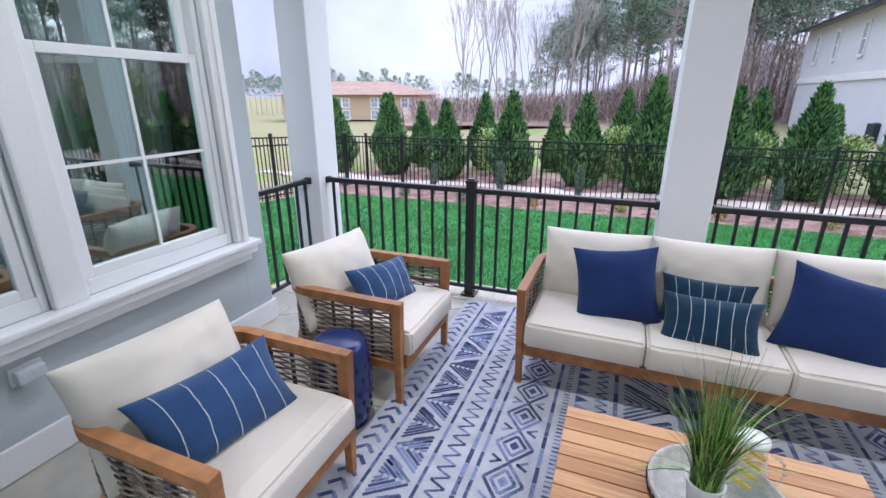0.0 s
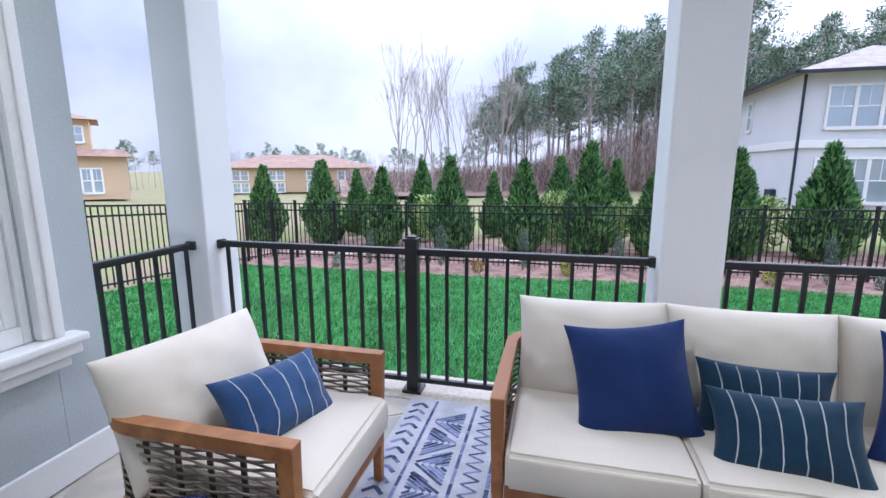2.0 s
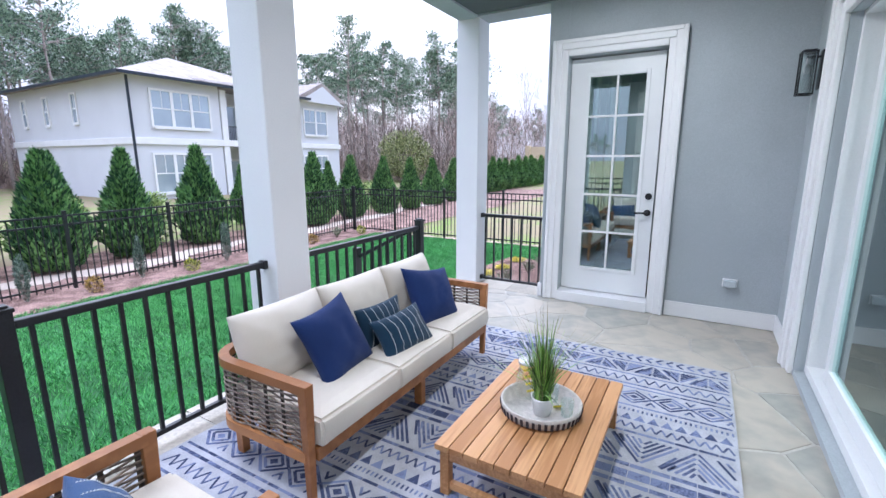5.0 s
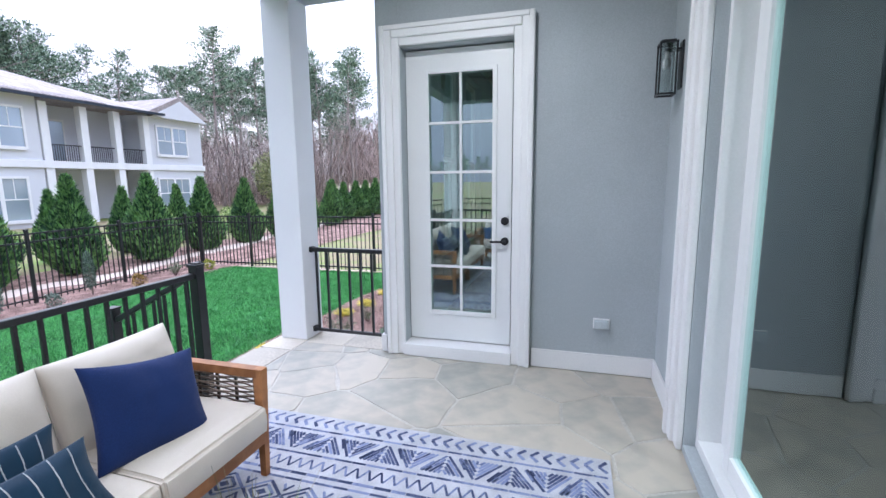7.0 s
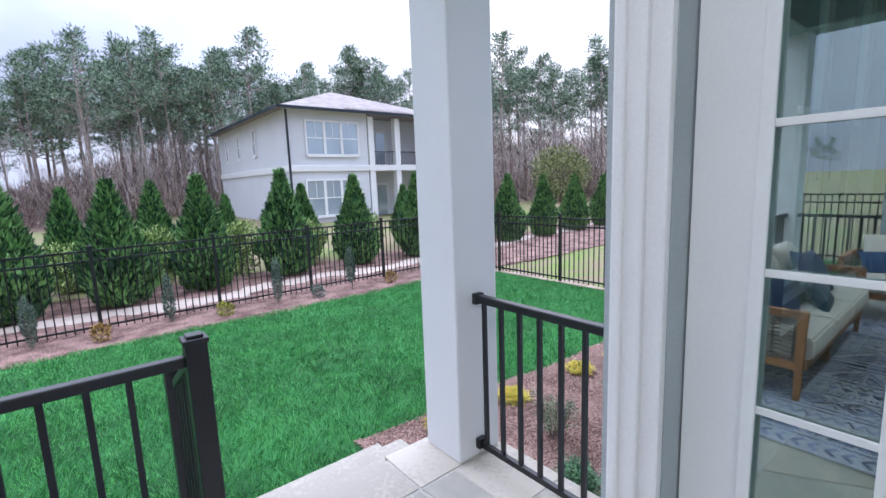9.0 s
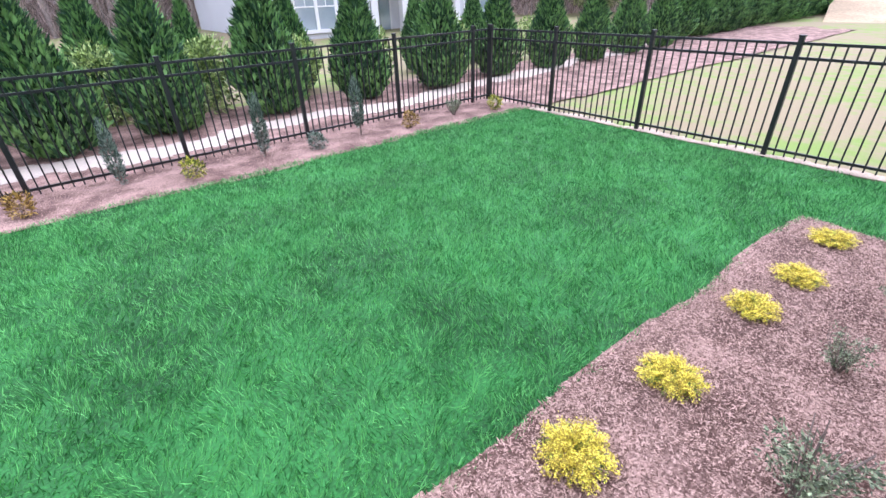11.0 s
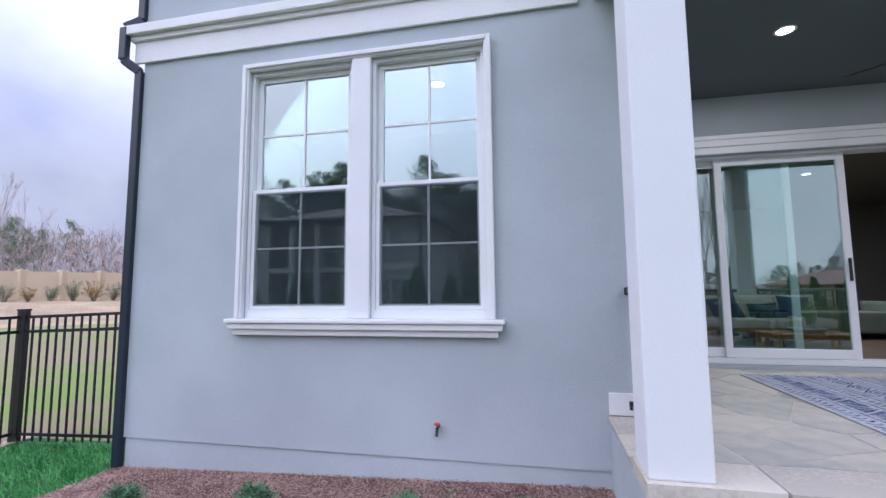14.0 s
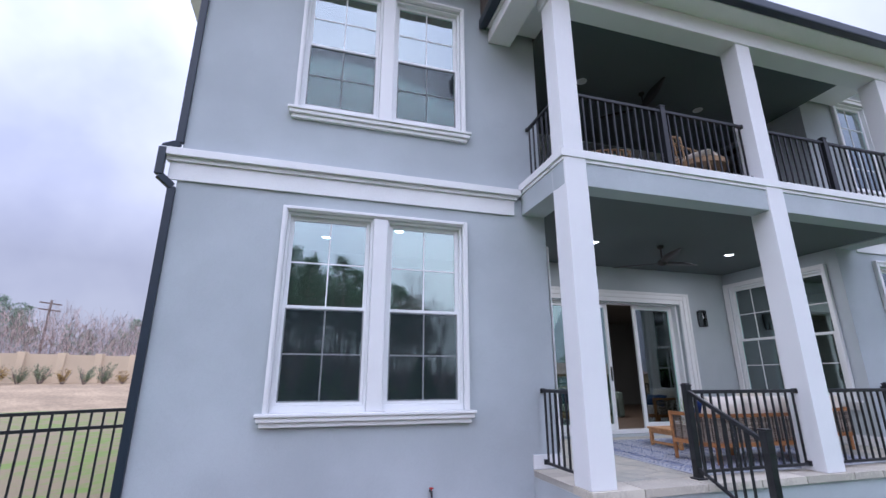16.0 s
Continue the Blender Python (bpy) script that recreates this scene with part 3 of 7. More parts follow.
def railing(p0, p1, z, top=0.88, posts=(), gap=0.112, label="black metal porch railing with square balusters"):
    """Straight railing on a floor at height z, from p0 to p1 (x, y). posts: distances along it at which a post stands."""
    a, b = Vector((*p0, z)), Vector((*p1, z))
    d = (b - a).length
    r = thing("railing", a, label, "railing", "porch railings", "", math.degrees(math.atan2(b.y - a.y, b.x - a.x)))
    cuts = [0.0, *posts, d]
    for i, (s, e) in enumerate(zip(cuts, cuts[1:])):
        s2, e2 = s + (0.036 if s in posts else 0), e - (0.036 if e in posts else 0)
        bm = bmesh.new()
        box(bm, s2, -0.022, top - 0.04, e2, 0.022, top, 0.008)
        part("top_rail", bm, BLACK, r)
        bm = bmesh.new()
        box(bm, s2, -0.014, 0.055, e2, 0.014, 0.085, 0.004)
        part("bottom_rail", bm, BLACK, r)
        n = max(1, round((e2 - s2) / gap))
        for k in range(n):
            x = s2 + (e2 - s2) * (k + 0.5) / n
            part_of("baluster", baluster_mesh(top - 0.124), r, pose(x, 0, 0.0845))
        for x, sgn, was in ((s2, 1, s in posts), (e2, -1, e in posts)):
            if not was:
                for zz in (0.05, top - 0.048):
                    bm = bmesh.new()
                    box(bm, x - 0.002 * sgn, -0.028, zz, x + 0.03 * sgn, 0.028, zz + 0.055, 0.005)
                    part("bracket", bm, BLACK, r)
    for s in posts:
        post(r, s, 0, top + 0.065)
    return r


def post(parent, x, y, h, half=0.035):
    bm = bmesh.new()
    box(bm, x - half, y - half, 0.012, x + half, y + half, h - 0.02, 0.004)
    p = part("post", bm, BLACK, parent)
    bm = bmesh.new()
    box(bm, x - half - 0.006, y - half - 0.006, h - 0.025, x + half + 0.006, y + half + 0.006, h - 0.006, 0.004)
    box(bm, x - half + 0.008, y - half + 0.008, h - 0.006, x + half - 0.008, y + half - 0.008, h + 0.006, 0.004)
    part("post_cap", bm, BLACK, p)
    bm = bmesh.new()
    box(bm, x - 0.06, y - 0.06, 0, x + 0.06, y + 0.06, 0.018, 0.006)
    part("base_plate", bm, BLACK, p)


railing((-2.312, 4.16), (0.292, 4.16), 0.0, posts=(1.305,))
railing((0.578, 4.16), (2.155, 4.16), 0.0, posts=(1.577,))
railing((3.40, YN + 0.021), (3.40, 4.047), 0.0)
railing((-2.42, YN + 0.041), (-2.42, 4.047), 0.0)
for a, b in ((-2.30, 0.305), (0.565, 3.275)):
    railing((a, 4.16), (b, 4.16), DECK_Z + 0.012, posts=((b - a) / 2,), label="black metal balcony railing with square balusters")
railing((3.40, YN + 0.02), (3.40, 4.06), DECK_Z + 0.012, label="black metal balcony railing with square balusters")

# stair rail
stair_rail = thing("stair_railing", (2.16, 4.16, 0), "sloping black metal handrail beside the porch steps", "railing")
bm = bmesh.new()
bar(bm, (0, 0.03, 0.86), (0, 0.80, 0.47), 0.04, 0.04, 0.008)
part("top_rail", bm, BLACK, stair_rail)
bm = bmesh.new()
bar(bm, (0, 0.03, 0.10), (0, 0.80, -0.29), 0.028, 0.03, 0.004)
part("bottom_rail", bm, BLACK, stair_rail)
for k in range(6):
    y = 0.11 + 0.105 * k
    bm = bmesh.new()
    box(bm, -0.0095, y - 0.0095, 0.10 - 0.506 * (y - 0.03) + 0.01, 0.0095, y + 0.0095, 0.86 - 0.506 * (y - 0.03) - 0.012)
    part("baluster", bm, BLACK, stair_rail)
bm = bmesh.new()
box(bm, -0.035, 0.80, -0.60, 0.035, 0.87, 0.55, 0.004)
part("post", bm, BLACK, stair_rail)
bm = bmesh.new()
box(bm, -0.041, 0.794, 0.551, 0.041, 0.876, 0.568, 0.004)
part("post_cap", bm, BLACK, stair_rail)

# steps
for k in range(2):
    bm = bmesh.new()
    box(bm, 2.24, 4.375 + 0.30 * k, -1.2, 3.30, 4.69 + 0.30 * k, -0.17 * (k + 1) - 0.04)
    s_ob = tagged(part("step", bm, STUCCO), "porch step of stucco with a stone tread", "step", "porch steps", "structure")
    bm = bmesh.new()
    box(bm, 2.22, 4.38 + 0.30 * k, -0.17 * (k + 1) - 0.039, 3.32, 4.705 + 0.30 * k, -0.17 * (k + 1), 0.008)
    part("tread", bm, COPING, s_ob)

# ---- garden fence ----
RAIL_TOP = 1.36


def fence(name, p0, p1, stops, label, group="garden fence", bold=()):
    """Black picket fence from p0 to p1 along the ground; stops: distances of its posts."""
    a, b = Vector((*p0, 0)), Vector((*p1, 0))
    d = (b - a).normalized()
    f = thing(name, (0, 0, 0), label, "fence", group)

    def at(s, h):
        p = a + d * s
        return Vector((p.x, p.y, ground_z(p.x, p.y) + h))

    ang = math.degrees(math.atan2(d.y, d.x))
    for s in stops:
        p = at(s, 0)
        w = 0.038 if s in bold else 0.028
        bm = bmesh.new()
        box(bm, -w, -w, -0.3, w, w, 1.43, 0.003)
        po = part("post", bm, BLACK, f, at=pose(p.x, p.y, p.z, 0, 0, ang))
        bm = bmesh.new()
        box(bm, -w - 0.006, -w - 0.006, 1.431, w + 0.006, w + 0.006, 1.452, 0.004)
        part("post_cap", bm, BLACK, po)
    for s, e in zip(stops, stops[1:]):
        for h in (0.10, 1.20, RAIL_TOP):
            bm = bmesh.new()
            bar(bm, at(s + 0.03, h), at(e - 0.03, h), 0.028, 0.032)
            part("rail", bm, BLACK, f)
        n = max(1, round((e - s) / 0.114))
        for k in range(1, n):
            p = at(s + (e - s) * k / n, 0.03)
            part_of("picket", baluster_mesh(1.345, 0.017), f, pose(p.x, p.y, p.z, 0, 0, ang))
    return f


NFY, EFX, WFX = 11.65, 9.70, -7.1
fence("fence", (WFX, NFY), (EFX, NFY), [x - WFX for x in (WFX, -6.45, -5.38, -3.55, -1.72, 0.11, 1.94, 3.77, 5.60, 7.43, 9.26, EFX)],
      "black metal picket fence along the back of the lawn", bold=(-5.38 - WFX,))
fence("fence", (EFX, 2.66), (EFX, NFY - 0.03), [0, 1.84, 3.69, 5.53, 7.31, 8.93], "black metal picket fence along the side of the lawn")
fence("fence", (7.72, 2.66), (EFX - 0.03, 2.66), [0.03, 1.92], "short black metal picket fence between house and lawn corner")
fence("fence", (WFX, 3.3), (WFX, NFY - 0.03), [0, 1.84, 3.67, 5.5, 7.33, 8.28], "black metal picket fence along the side of the lawn")

# ---- ground ----
xs = sorted(set([-900, -300, -120, -60, -35, -20, -12] + list(range(-9, 13)) + [16, 20, 24, 30, 40, 55, 70, 140, 300, 900]))
ys = sorted(set([-900, -300, -120, -60, -35, -20, -10] + list(range(-6, 15)) + [18, 21, 25, 30, 36, 45, 55, 65, 80, 140, 300, 900]))
bm = bmesh.new()
gv = [[bm.verts.new((x, y, ground_z(x, y) - 0.02 - 2.0 * min(max((y - 25) / 40, 0), 1) * min(max((5 - x) / 25, 0), 1))) for y in ys] for x in xs]
for i in range(len(xs) - 1):
    for j in range(len(ys) - 1):
        bm.faces.new((gv[i][j], gv[i + 1][j], gv[i + 1][j + 1], gv[i][j + 1]))
tagged(part("ground", bm, FIELD, smooth=True), "rough dormant grass field", "ground", "", "structure")


def bed_edge(x):
    return 10.28 + 0.05 * math.sin(x * 0.9) + 0.03 * min(max(x, -6.0), 7.0)


def in_bed(x, y):
    """Planting bed beside the east wing."""
    top, end = 5.36 + 0.03 * math.sin(3 * x), 7.72 + 0.03 * math.sin(5 * y)
    cx, cy = x - (end - 0.2), y - (top - 0.2)
    return 3.3 < x and y < top and x < end and not (cx > 0 and cy > 0 and math.hypot(cx, cy) > 0.2)


sheet("lawn", WFX, EFX - 0.12, 2.5, 11.0, 0.1, 0.0, LAWN, "bright green lawn", keep=lambda x, y: y < bed_edge(x) and not in_bed(x + 0.15, y + 0.15) and not (y < 3.1 and x < 7.6), category="lawn")
sheet("mulch_bed", WFX - 1, EFX + 24.0, 10.2, 15.0, 0.08, 0.012, MULCH, "brown bark mulch bed along the fence", keep=lambda x, y: y > bed_edge(x) - 0.06 and x < EFX + 22 + noise.noise(Vector((y, 0, 3))) * 1.5, category="mulch")
sheet("mulch_bed", 3.3, 7.9, 3.1, 5.5, 0.025, 0.02, MULCH, "brown bark mulch bed beside the house wall", keep=lambda x, y: in_bed(x - 0.02, y - 0.02), category="mulch")
sheet("gravel_path", WFX - 4, EFX + 12.0, 12.0, 14.6, 0.06, 0.02, PATH_M, "pale gravel path behind the fence", category="path", keep=lambda x, y: abs(y - 12.8 - 0.18 * math.sin(x * 1.3) - 0.12 * max(0, x - 8)) < 0.32 + 0.30 * noise.noise(Vector((x * 0.9, y * 1.6, 0))) + 0.12 * noise.noise(Vector((x * 4, y * 4, 2))))
BED_SAND = material("sandy_earth", (0.42, 0.33, 0.26), 0.95, vary=0.25, scale=3, fine=40, bump=0.7, bump_scale=50)
sheet("gravel_strip", EFX - 0.10, EFX + 0.30, 2.4, NFY, 0.04, 0.012, BED_SAND, "sandy bare strip under the side fence", category="path", keep=lambda x, y: x < EFX + 0.11 + 0.16 * noise.noise(Vector((0, y * 2.3, 5))))
# ---- porch furniture ----
LINEN = material("cream_linen", (0.70, 0.64, 0.56), 0.95, vary=0.04, scale=3, fine=260, bump=0.5, bump_scale=420, sheen=0.2, spec=0.2)
NAVY = material("navy_cotton", (0.013, 0.030, 0.115), 0.9, vary=0.14, scale=5, fine=240, bump=0.5, bump_scale=380, sheen=0.08, spec=0.2)
TEAL = material("dark_teal_cotton", (0.010, 0.036, 0.072), 0.9, vary=0.15, scale=5, fine=240, bump=0.5, bump_scale=380, sheen=0.2, spec=0.2)
DENIM = material("mid_blue_cotton", (0.030, 0.072, 0.18), 0.9, vary=0.16, scale=5, fine=240, bump=0.5, bump_scale=380, sheen=0.2, spec=0.2)
STITCH = material("pale_stitch", (0.62, 0.65, 0.68), 0.9, vary=0.1, bump=0.2)
WICKER = material("brown_wicker", (0.20, 0.155, 0.125), 0.6, vary=0.25, scale=20, fine=120, bump=0.3, tint=(0.32, 0.26, 0.21), per_island=0.4)
WICKER_D = material("dark_wicker_stake", (0.05, 0.038, 0.032), 0.6, vary=0.2, scale=20, bump=0.3)


def cushion_mesh(w, h, t, power=2.4, pinch=0.06, n=22, crease=0.012, seed=0.0):
    """A stuffed cushion in the x-z plane, centred, t thick along y."""
    bm = bmesh.new()
    sides = []
    for sgn in (-1, 1):
        rows = []
        for i in range(n + 1):
            row = []
            for j in range(n + 1):
                u, v = math.sin((i / n - 0.5) * math.pi), math.sin((j / n - 0.5) * math.pi)
                k = max(0.0, (1 - abs(u) ** power) * (1 - abs(v) ** power)) ** 0.5
                x = w / 2 * u * (1 - pinch * (1 - v * v))
                z = h / 2 * v * (1 - pinch * (1 - u * u))
                fold = noise.noise(Vector((u * 2.2 + seed, v * 2.2, seed * 1.3 + sgn))) + 0.6 * noise.noise(Vector((u * 5 + seed, v * 5, sgn)))
                y = sgn * (t / 2 * k + crease * k * fold)
                row.append(bm.verts.new((x, y, z)))
            rows.append(row)
        for i in range(n):
            for j in range(n):
                f = (rows[i][j], rows[i + 1][j], rows[i + 1][j + 1], rows[i][j + 1])
                bm.faces.new(f if sgn < 0 else f[::-1])
        sides.append(rows)
    bmesh.ops.remove_doubles(bm, verts=bm.verts, dist=0.0008)
    return bm


def cushion(name, m, w, h, t, mat, label, category="cushion", power=2.1, pinch=0.115, seed=0.0, stripes=0, group=""):
    """A loose cushion at pose m, with rows of pale stitching if stripes."""
    c = thing(name, (0, 0, 0), label, category, group)
    c.matrix_basis = m
    part("cover", cushion_mesh(w, h, t, power, pinch, seed=seed), mat, c, smooth=True)
    if stripes:
        for s in range(stripes):
            bm = bmesh.new()
            u = -0.72 + 1.44 * s / (stripes - 1)
            count = 46
            for q in range(count):
                v = -0.93 + 1.86 * q / (count - 1)
                k = max(0.0, (1 - abs(u) ** power) * (1 - abs(v) ** power)) ** 0.5
                x = w / 2 * u * (1 - pinch * (1 - v * v))
                z = h / 2 * v * (1 - pinch * (1 - u * u))
                fold = noise.noise(Vector((u * 2.2 + seed, v * 2.2, seed * 1.3 - 1))) + 0.6 * noise.noise(Vector((u * 5 + seed, v * 5, -1)))
                y = -(t / 2 * k + 0.012 * k * fold)
                box(bm, x - 0.0017, y - 0.0022, z - h * 0.0065, x + 0.0017, y + 0.004, z + h * 0.0072)
            part("stitching", bm, STITCH, c, "pale dashed stitching")
    return c


def sweep(bm, pts, w, h):
    """A bar of w by h along a level path of points, mitred at the turns."""
    rings = []
    for i, p in enumerate(pts):
        a = Vector(pts[max(0, i - 1)])
        b = Vector(pts[min(len(pts) - 1, i + 1)])
        d = (b - a)
        d.z = 0
        d.normalize()
        s = Vector((-d.y, d.x, 0)) * (w / 2)
        p = Vector(p)
        rings.append([bm.verts.new(p + s * e + Vector((0, 0, f * h / 2))) for e, f in ((-1, -1), (1, -1), (1, 1), (-1, 1))])
    for a, b in zip(rings, rings[1:]):
        for i in range(4):
            bm.faces.new((a[i], a[(i + 1) % 4], b[(i + 1) % 4], b[i]))
    bm.faces.new(rings[0][::-1])
    bm.faces.new(rings[-1])
    bmesh.ops.recalc_face_normals(bm, faces=bm.faces)


def frame_path(w, d, r=0.16, n=7):
    """Level outline of a lounge frame: up one arm, round the back, down the other."""
    pts = [(0, 0.0), (0, d * 0.3), (0, d * 0.55)]
    for i in range(n + 1):
        a = math.pi / 2 * i / n
        pts.append((r - r * math.cos(a), d - r + r * math.sin(a)))
    for i in range(n + 1):
        a = math.pi / 2 * i / n
        pts.append((w - r + r * math.sin(a), d - r + r * math.cos(a)))
    return pts + [(w, d * 0.55), (w, d * 0.3), (w, 0.0)]


def along(path, s):
    for (x0, y0), (x1, y1) in zip(path, path[1:]):
        L = math.hypot(x1 - x0, y1 - y0)
        if s <= L:
            return x0 + (x1 - x0) * s / L, y0 + (y1 - y0) * s / L, (x1 - x0) / L, (y1 - y0) / L
        s -= L
    return path[-1][0], path[-1][1], 0, -1


def lounge(name, place, rz, w, d, seats, label, category, group=""):
    """Teak lounge seat with woven sides. Local: front at y = 0, back at y = d, x from 0 to w."""
    t = thing(name, place, label, category, group, "", rz)
    path = frame_path(w, d)
    total = sum(math.hypot(b[0] - a[0], b[1] - a[1]) for a, b in zip(path, path[1:]))
    bm = bmesh.new()
    sweep(bm, [(x, y, 0.580) for x, y in path], 0.048, 0.045)
    part("top_rail", bm, TEAK, t)
    bm = bmesh.new()
    sweep(bm, [(x, y, 0.235) for x, y in path], 0.040, 0.05)
    part("lower_rail", bm, TEAK, t)
    for x in (0.0, w):
        bm = bmesh.new()
        made = box(bm, x - 0.024, -0.032, 0.0, x + 0.024, 0.02, 0.604, 0.005)
        for v in made:
            if v.co.z < 0.05:
                v.co.x = x + (v.co.x - x) * 0.66 + (w / 2 - x) * 0.012 / max(w, 0.1)
                v.co.y = (v.co.y + 0.006) * 0.66
        part("front_leg", bm, TEAK, t)
        bm = bmesh.new()
        q = 0.085 if x == 0 else w - 0.085
        box(bm, q - 0.022, d - 0.10, 0.0, q + 0.022, d - 0.05, 0.212, 0.005)
        part("back_leg", bm, TEAK, t)
    for i in range(1, seats - 1 if seats > 2 else 0):
        bm = bmesh.new()
        q = w * (0.52 if seats == 3 else i / seats)
        box(bm, q - 0.024, 0.0, 0.0, q + 0.024, 0.055, 0.212, 0.005)
        part("middle_leg", bm, TEAK, t)
    bm = bmesh.new()
    box(bm, 0.028, -0.035, 0.205, w - 0.028, 0.0, 0.272, 0.004)
    part("front_rail", bm, TEAK, t)
    for i in range(5):
        bm = bmesh.new()
        y = 0.06 + (d - 0.18) * i / 4
        box(bm, 0.022, y, 0.245, w - 0.022, y + 0.06, 0.265, 0.003)
        part("seat_slat", bm, TEAK, t)
    # woven panel: stakes and level strands
    bm = bmesh.new()
    stakes = max(8, round(total / 0.115))
    for k in range(stakes + 1):
        x, y, dx, dy = along(path, 0.03 + (total - 0.06) * k / stakes)
        bar(bm, (x, y, 0.26), (x, y, 0.558), 0.016, 0.008)
    part("wicker_stake", bm, WICKER_D, t)
    vs, fs = [], []
    steps = stakes * 4
    for r in range(21):
        z = 0.268 + 0.0138 * r
        for k in range(steps + 1):
            x, y, dx, dy = along(path, 0.02 + (total - 0.04) * k / steps)
            off = 0.0085 * math.cos(math.pi * (k / 4 + r))
            zz = z + 0.0012 * math.sin(k * 1.7 + r)
            vs += [(x - dy * off, y + dx * off, zz - 0.0042), (x - dy * off, y + dx * off, zz + 0.0042),
                   (x - dy * (off + 0.004), y + dx * (off + 0.004), zz + 0.0042), (x - dy * (off + 0.004), y + dx * (off + 0.004), zz - 0.0042)]
            if k:
                b = len(vs) - 8
                for a in range(4):
                    fs.append((b + a, b + (a + 1) % 4, b + 4 + (a + 1) % 4, b + 4 + a))
    me = from_arrays("wicker_panel", np.array(vs), np.array(fs), WICKER)
    part_of("wicker_panel", me, t)
    # cushions that belong to the seat
    sw = (w - 0.06) / seats
    for i in range(seats):
        bm = bmesh.new()
        made = box(bm, 0.03 + sw * i + 0.003, -0.055, 0.275, 0.03 + sw * (i + 1) - 0.003, d - 0.09, 0.425)
        bmesh.ops.subdivide_edges(bm, edges=bm.edges[:], cuts=7, use_grid_fill=True)
        cx, cy = 0.03 + sw * (i + 0.5), (d - 0.145) / 2
        for v in bm.verts:
            u, k = abs(v.co.x - cx) / (sw / 2), abs(v.co.y - cy) / ((d - 0.035) / 2)
            if v.co.z > 0.35:
                v.co.z += 0.014 * (1 - min(1, u) ** 4) * (1 - min(1, k) ** 4) + 0.004 * noise.noise(v.co * 6) - 0.012 * max(0, k - 0.85) * 3
            if k > 0.98:
                v.co.y += (0.012 if v.co.y > cy else -0.012) * (1 - (abs(v.co.z - 0.35) / 0.08) ** 2)
        bmesh.ops.bevel(bm, geom=[e for e in bm.edges if e.calc_face_angle(0) > 1.0], offset=0.014, segments=3, affect="EDGES")
        part("seat_cushion", bm, LINEN, t, "cream linen seat cushion")
    return t


def back_cushion(seat, x, w, d, tilt=14, yaw=0, h=0.44, seed=0.0, lift=0.0):
    m = pose(x, d - 0.175, 0.60 + lift, -tilt, 0, yaw)
    part("back_cushion", cushion_mesh(w, h, 0.235, 2.9, 0.045, 30, 0.013, seed), LINEN, seat, "cream linen back cushion", smooth=True, at=m)


sofa = lounge("sofa", (-0.375, 3.115, 0.014), 0, 1.83, 0.66, 3, "three-seat teak sofa with woven wicker sides and cream cushions", "sofa")
sofa.scale = (1, 1, 0.95)
for i in range(3):
    back_cushion(sofa, 0.03 + 0.59 * (i + 0.5), 0.595, 0.66, 15, (1.5, -1, 1)[i], seed=i * 3.1)
chair_b = lounge("armchair", (-0.905, 2.70, 0.014), 90, 0.64, 0.68, 1, "teak armchair with woven wicker sides beside the railing post", "armchair", "porch armchairs")
chair_b.scale = (1, 1, 0.96)
back_cushion(chair_b, 0.27, 0.60, 0.70, 20, -10, h=0.46, seed=8.0, lift=-0.04)
chair_a = lounge("armchair", (-0.89, 1.585, 0.014), 90, 0.64, 0.62, 1, "teak armchair with woven wicker sides near the house window", "armchair", "porch armchairs")
chair_a.scale = (1, 1, 0.97)
back_cushion(chair_a, 0.265, 0.58, 0.64, 22, -6, h=0.45, seed=5.0, lift=-0.03)

# loose cushions
cushion("cushion", pose(0.08, 3.36, 0.575, -27, -5, 8), 0.44, 0.42, 0.17, NAVY, "square plain navy throw cushion on the sofa", seed=1.0, group="sofa cushions")
cushion("cushion", pose(1.05, 3.34, 0.568, -30, 9, -12), 0.47, 0.43, 0.17, NAVY, "square plain navy throw cushion at the sofa end", seed=2.0, group="sofa cushions")
cushion("cushion", pose(0.51, 3.38, 0.528, -16, 2, 0), 0.44, 0.27, 0.12, TEAL, "dark teal lumbar cushion with pale stitched stripes, behind another", seed=3.0, stripes=6, group="sofa cushions")
cushion("cushion", pose(0.515, 3.22, 0.500, -34, -2, -6), 0.44, 0.27, 0.13, TEAL, "dark teal lumbar cushion with pale stitched stripes on the sofa", seed=4.0, stripes=6, group="sofa cushions")
cushion("cushion", pose(-1.155, 3.03, 0.515, -34, 3, 72), 0.44, 0.28, 0.165, DENIM, "blue lumbar cushion with pale stitched stripes on an armchair", seed=5.0, stripes=5, group="armchair cushions")
cushion("cushion", pose(-1.15, 1.87, 0.535, -36, 0, 80), 0.52, 0.30, 0.16, DENIM, "blue lumbar cushion with pale stitched stripes on an armchair", seed=6.0, stripes=5, group="armchair cushions")

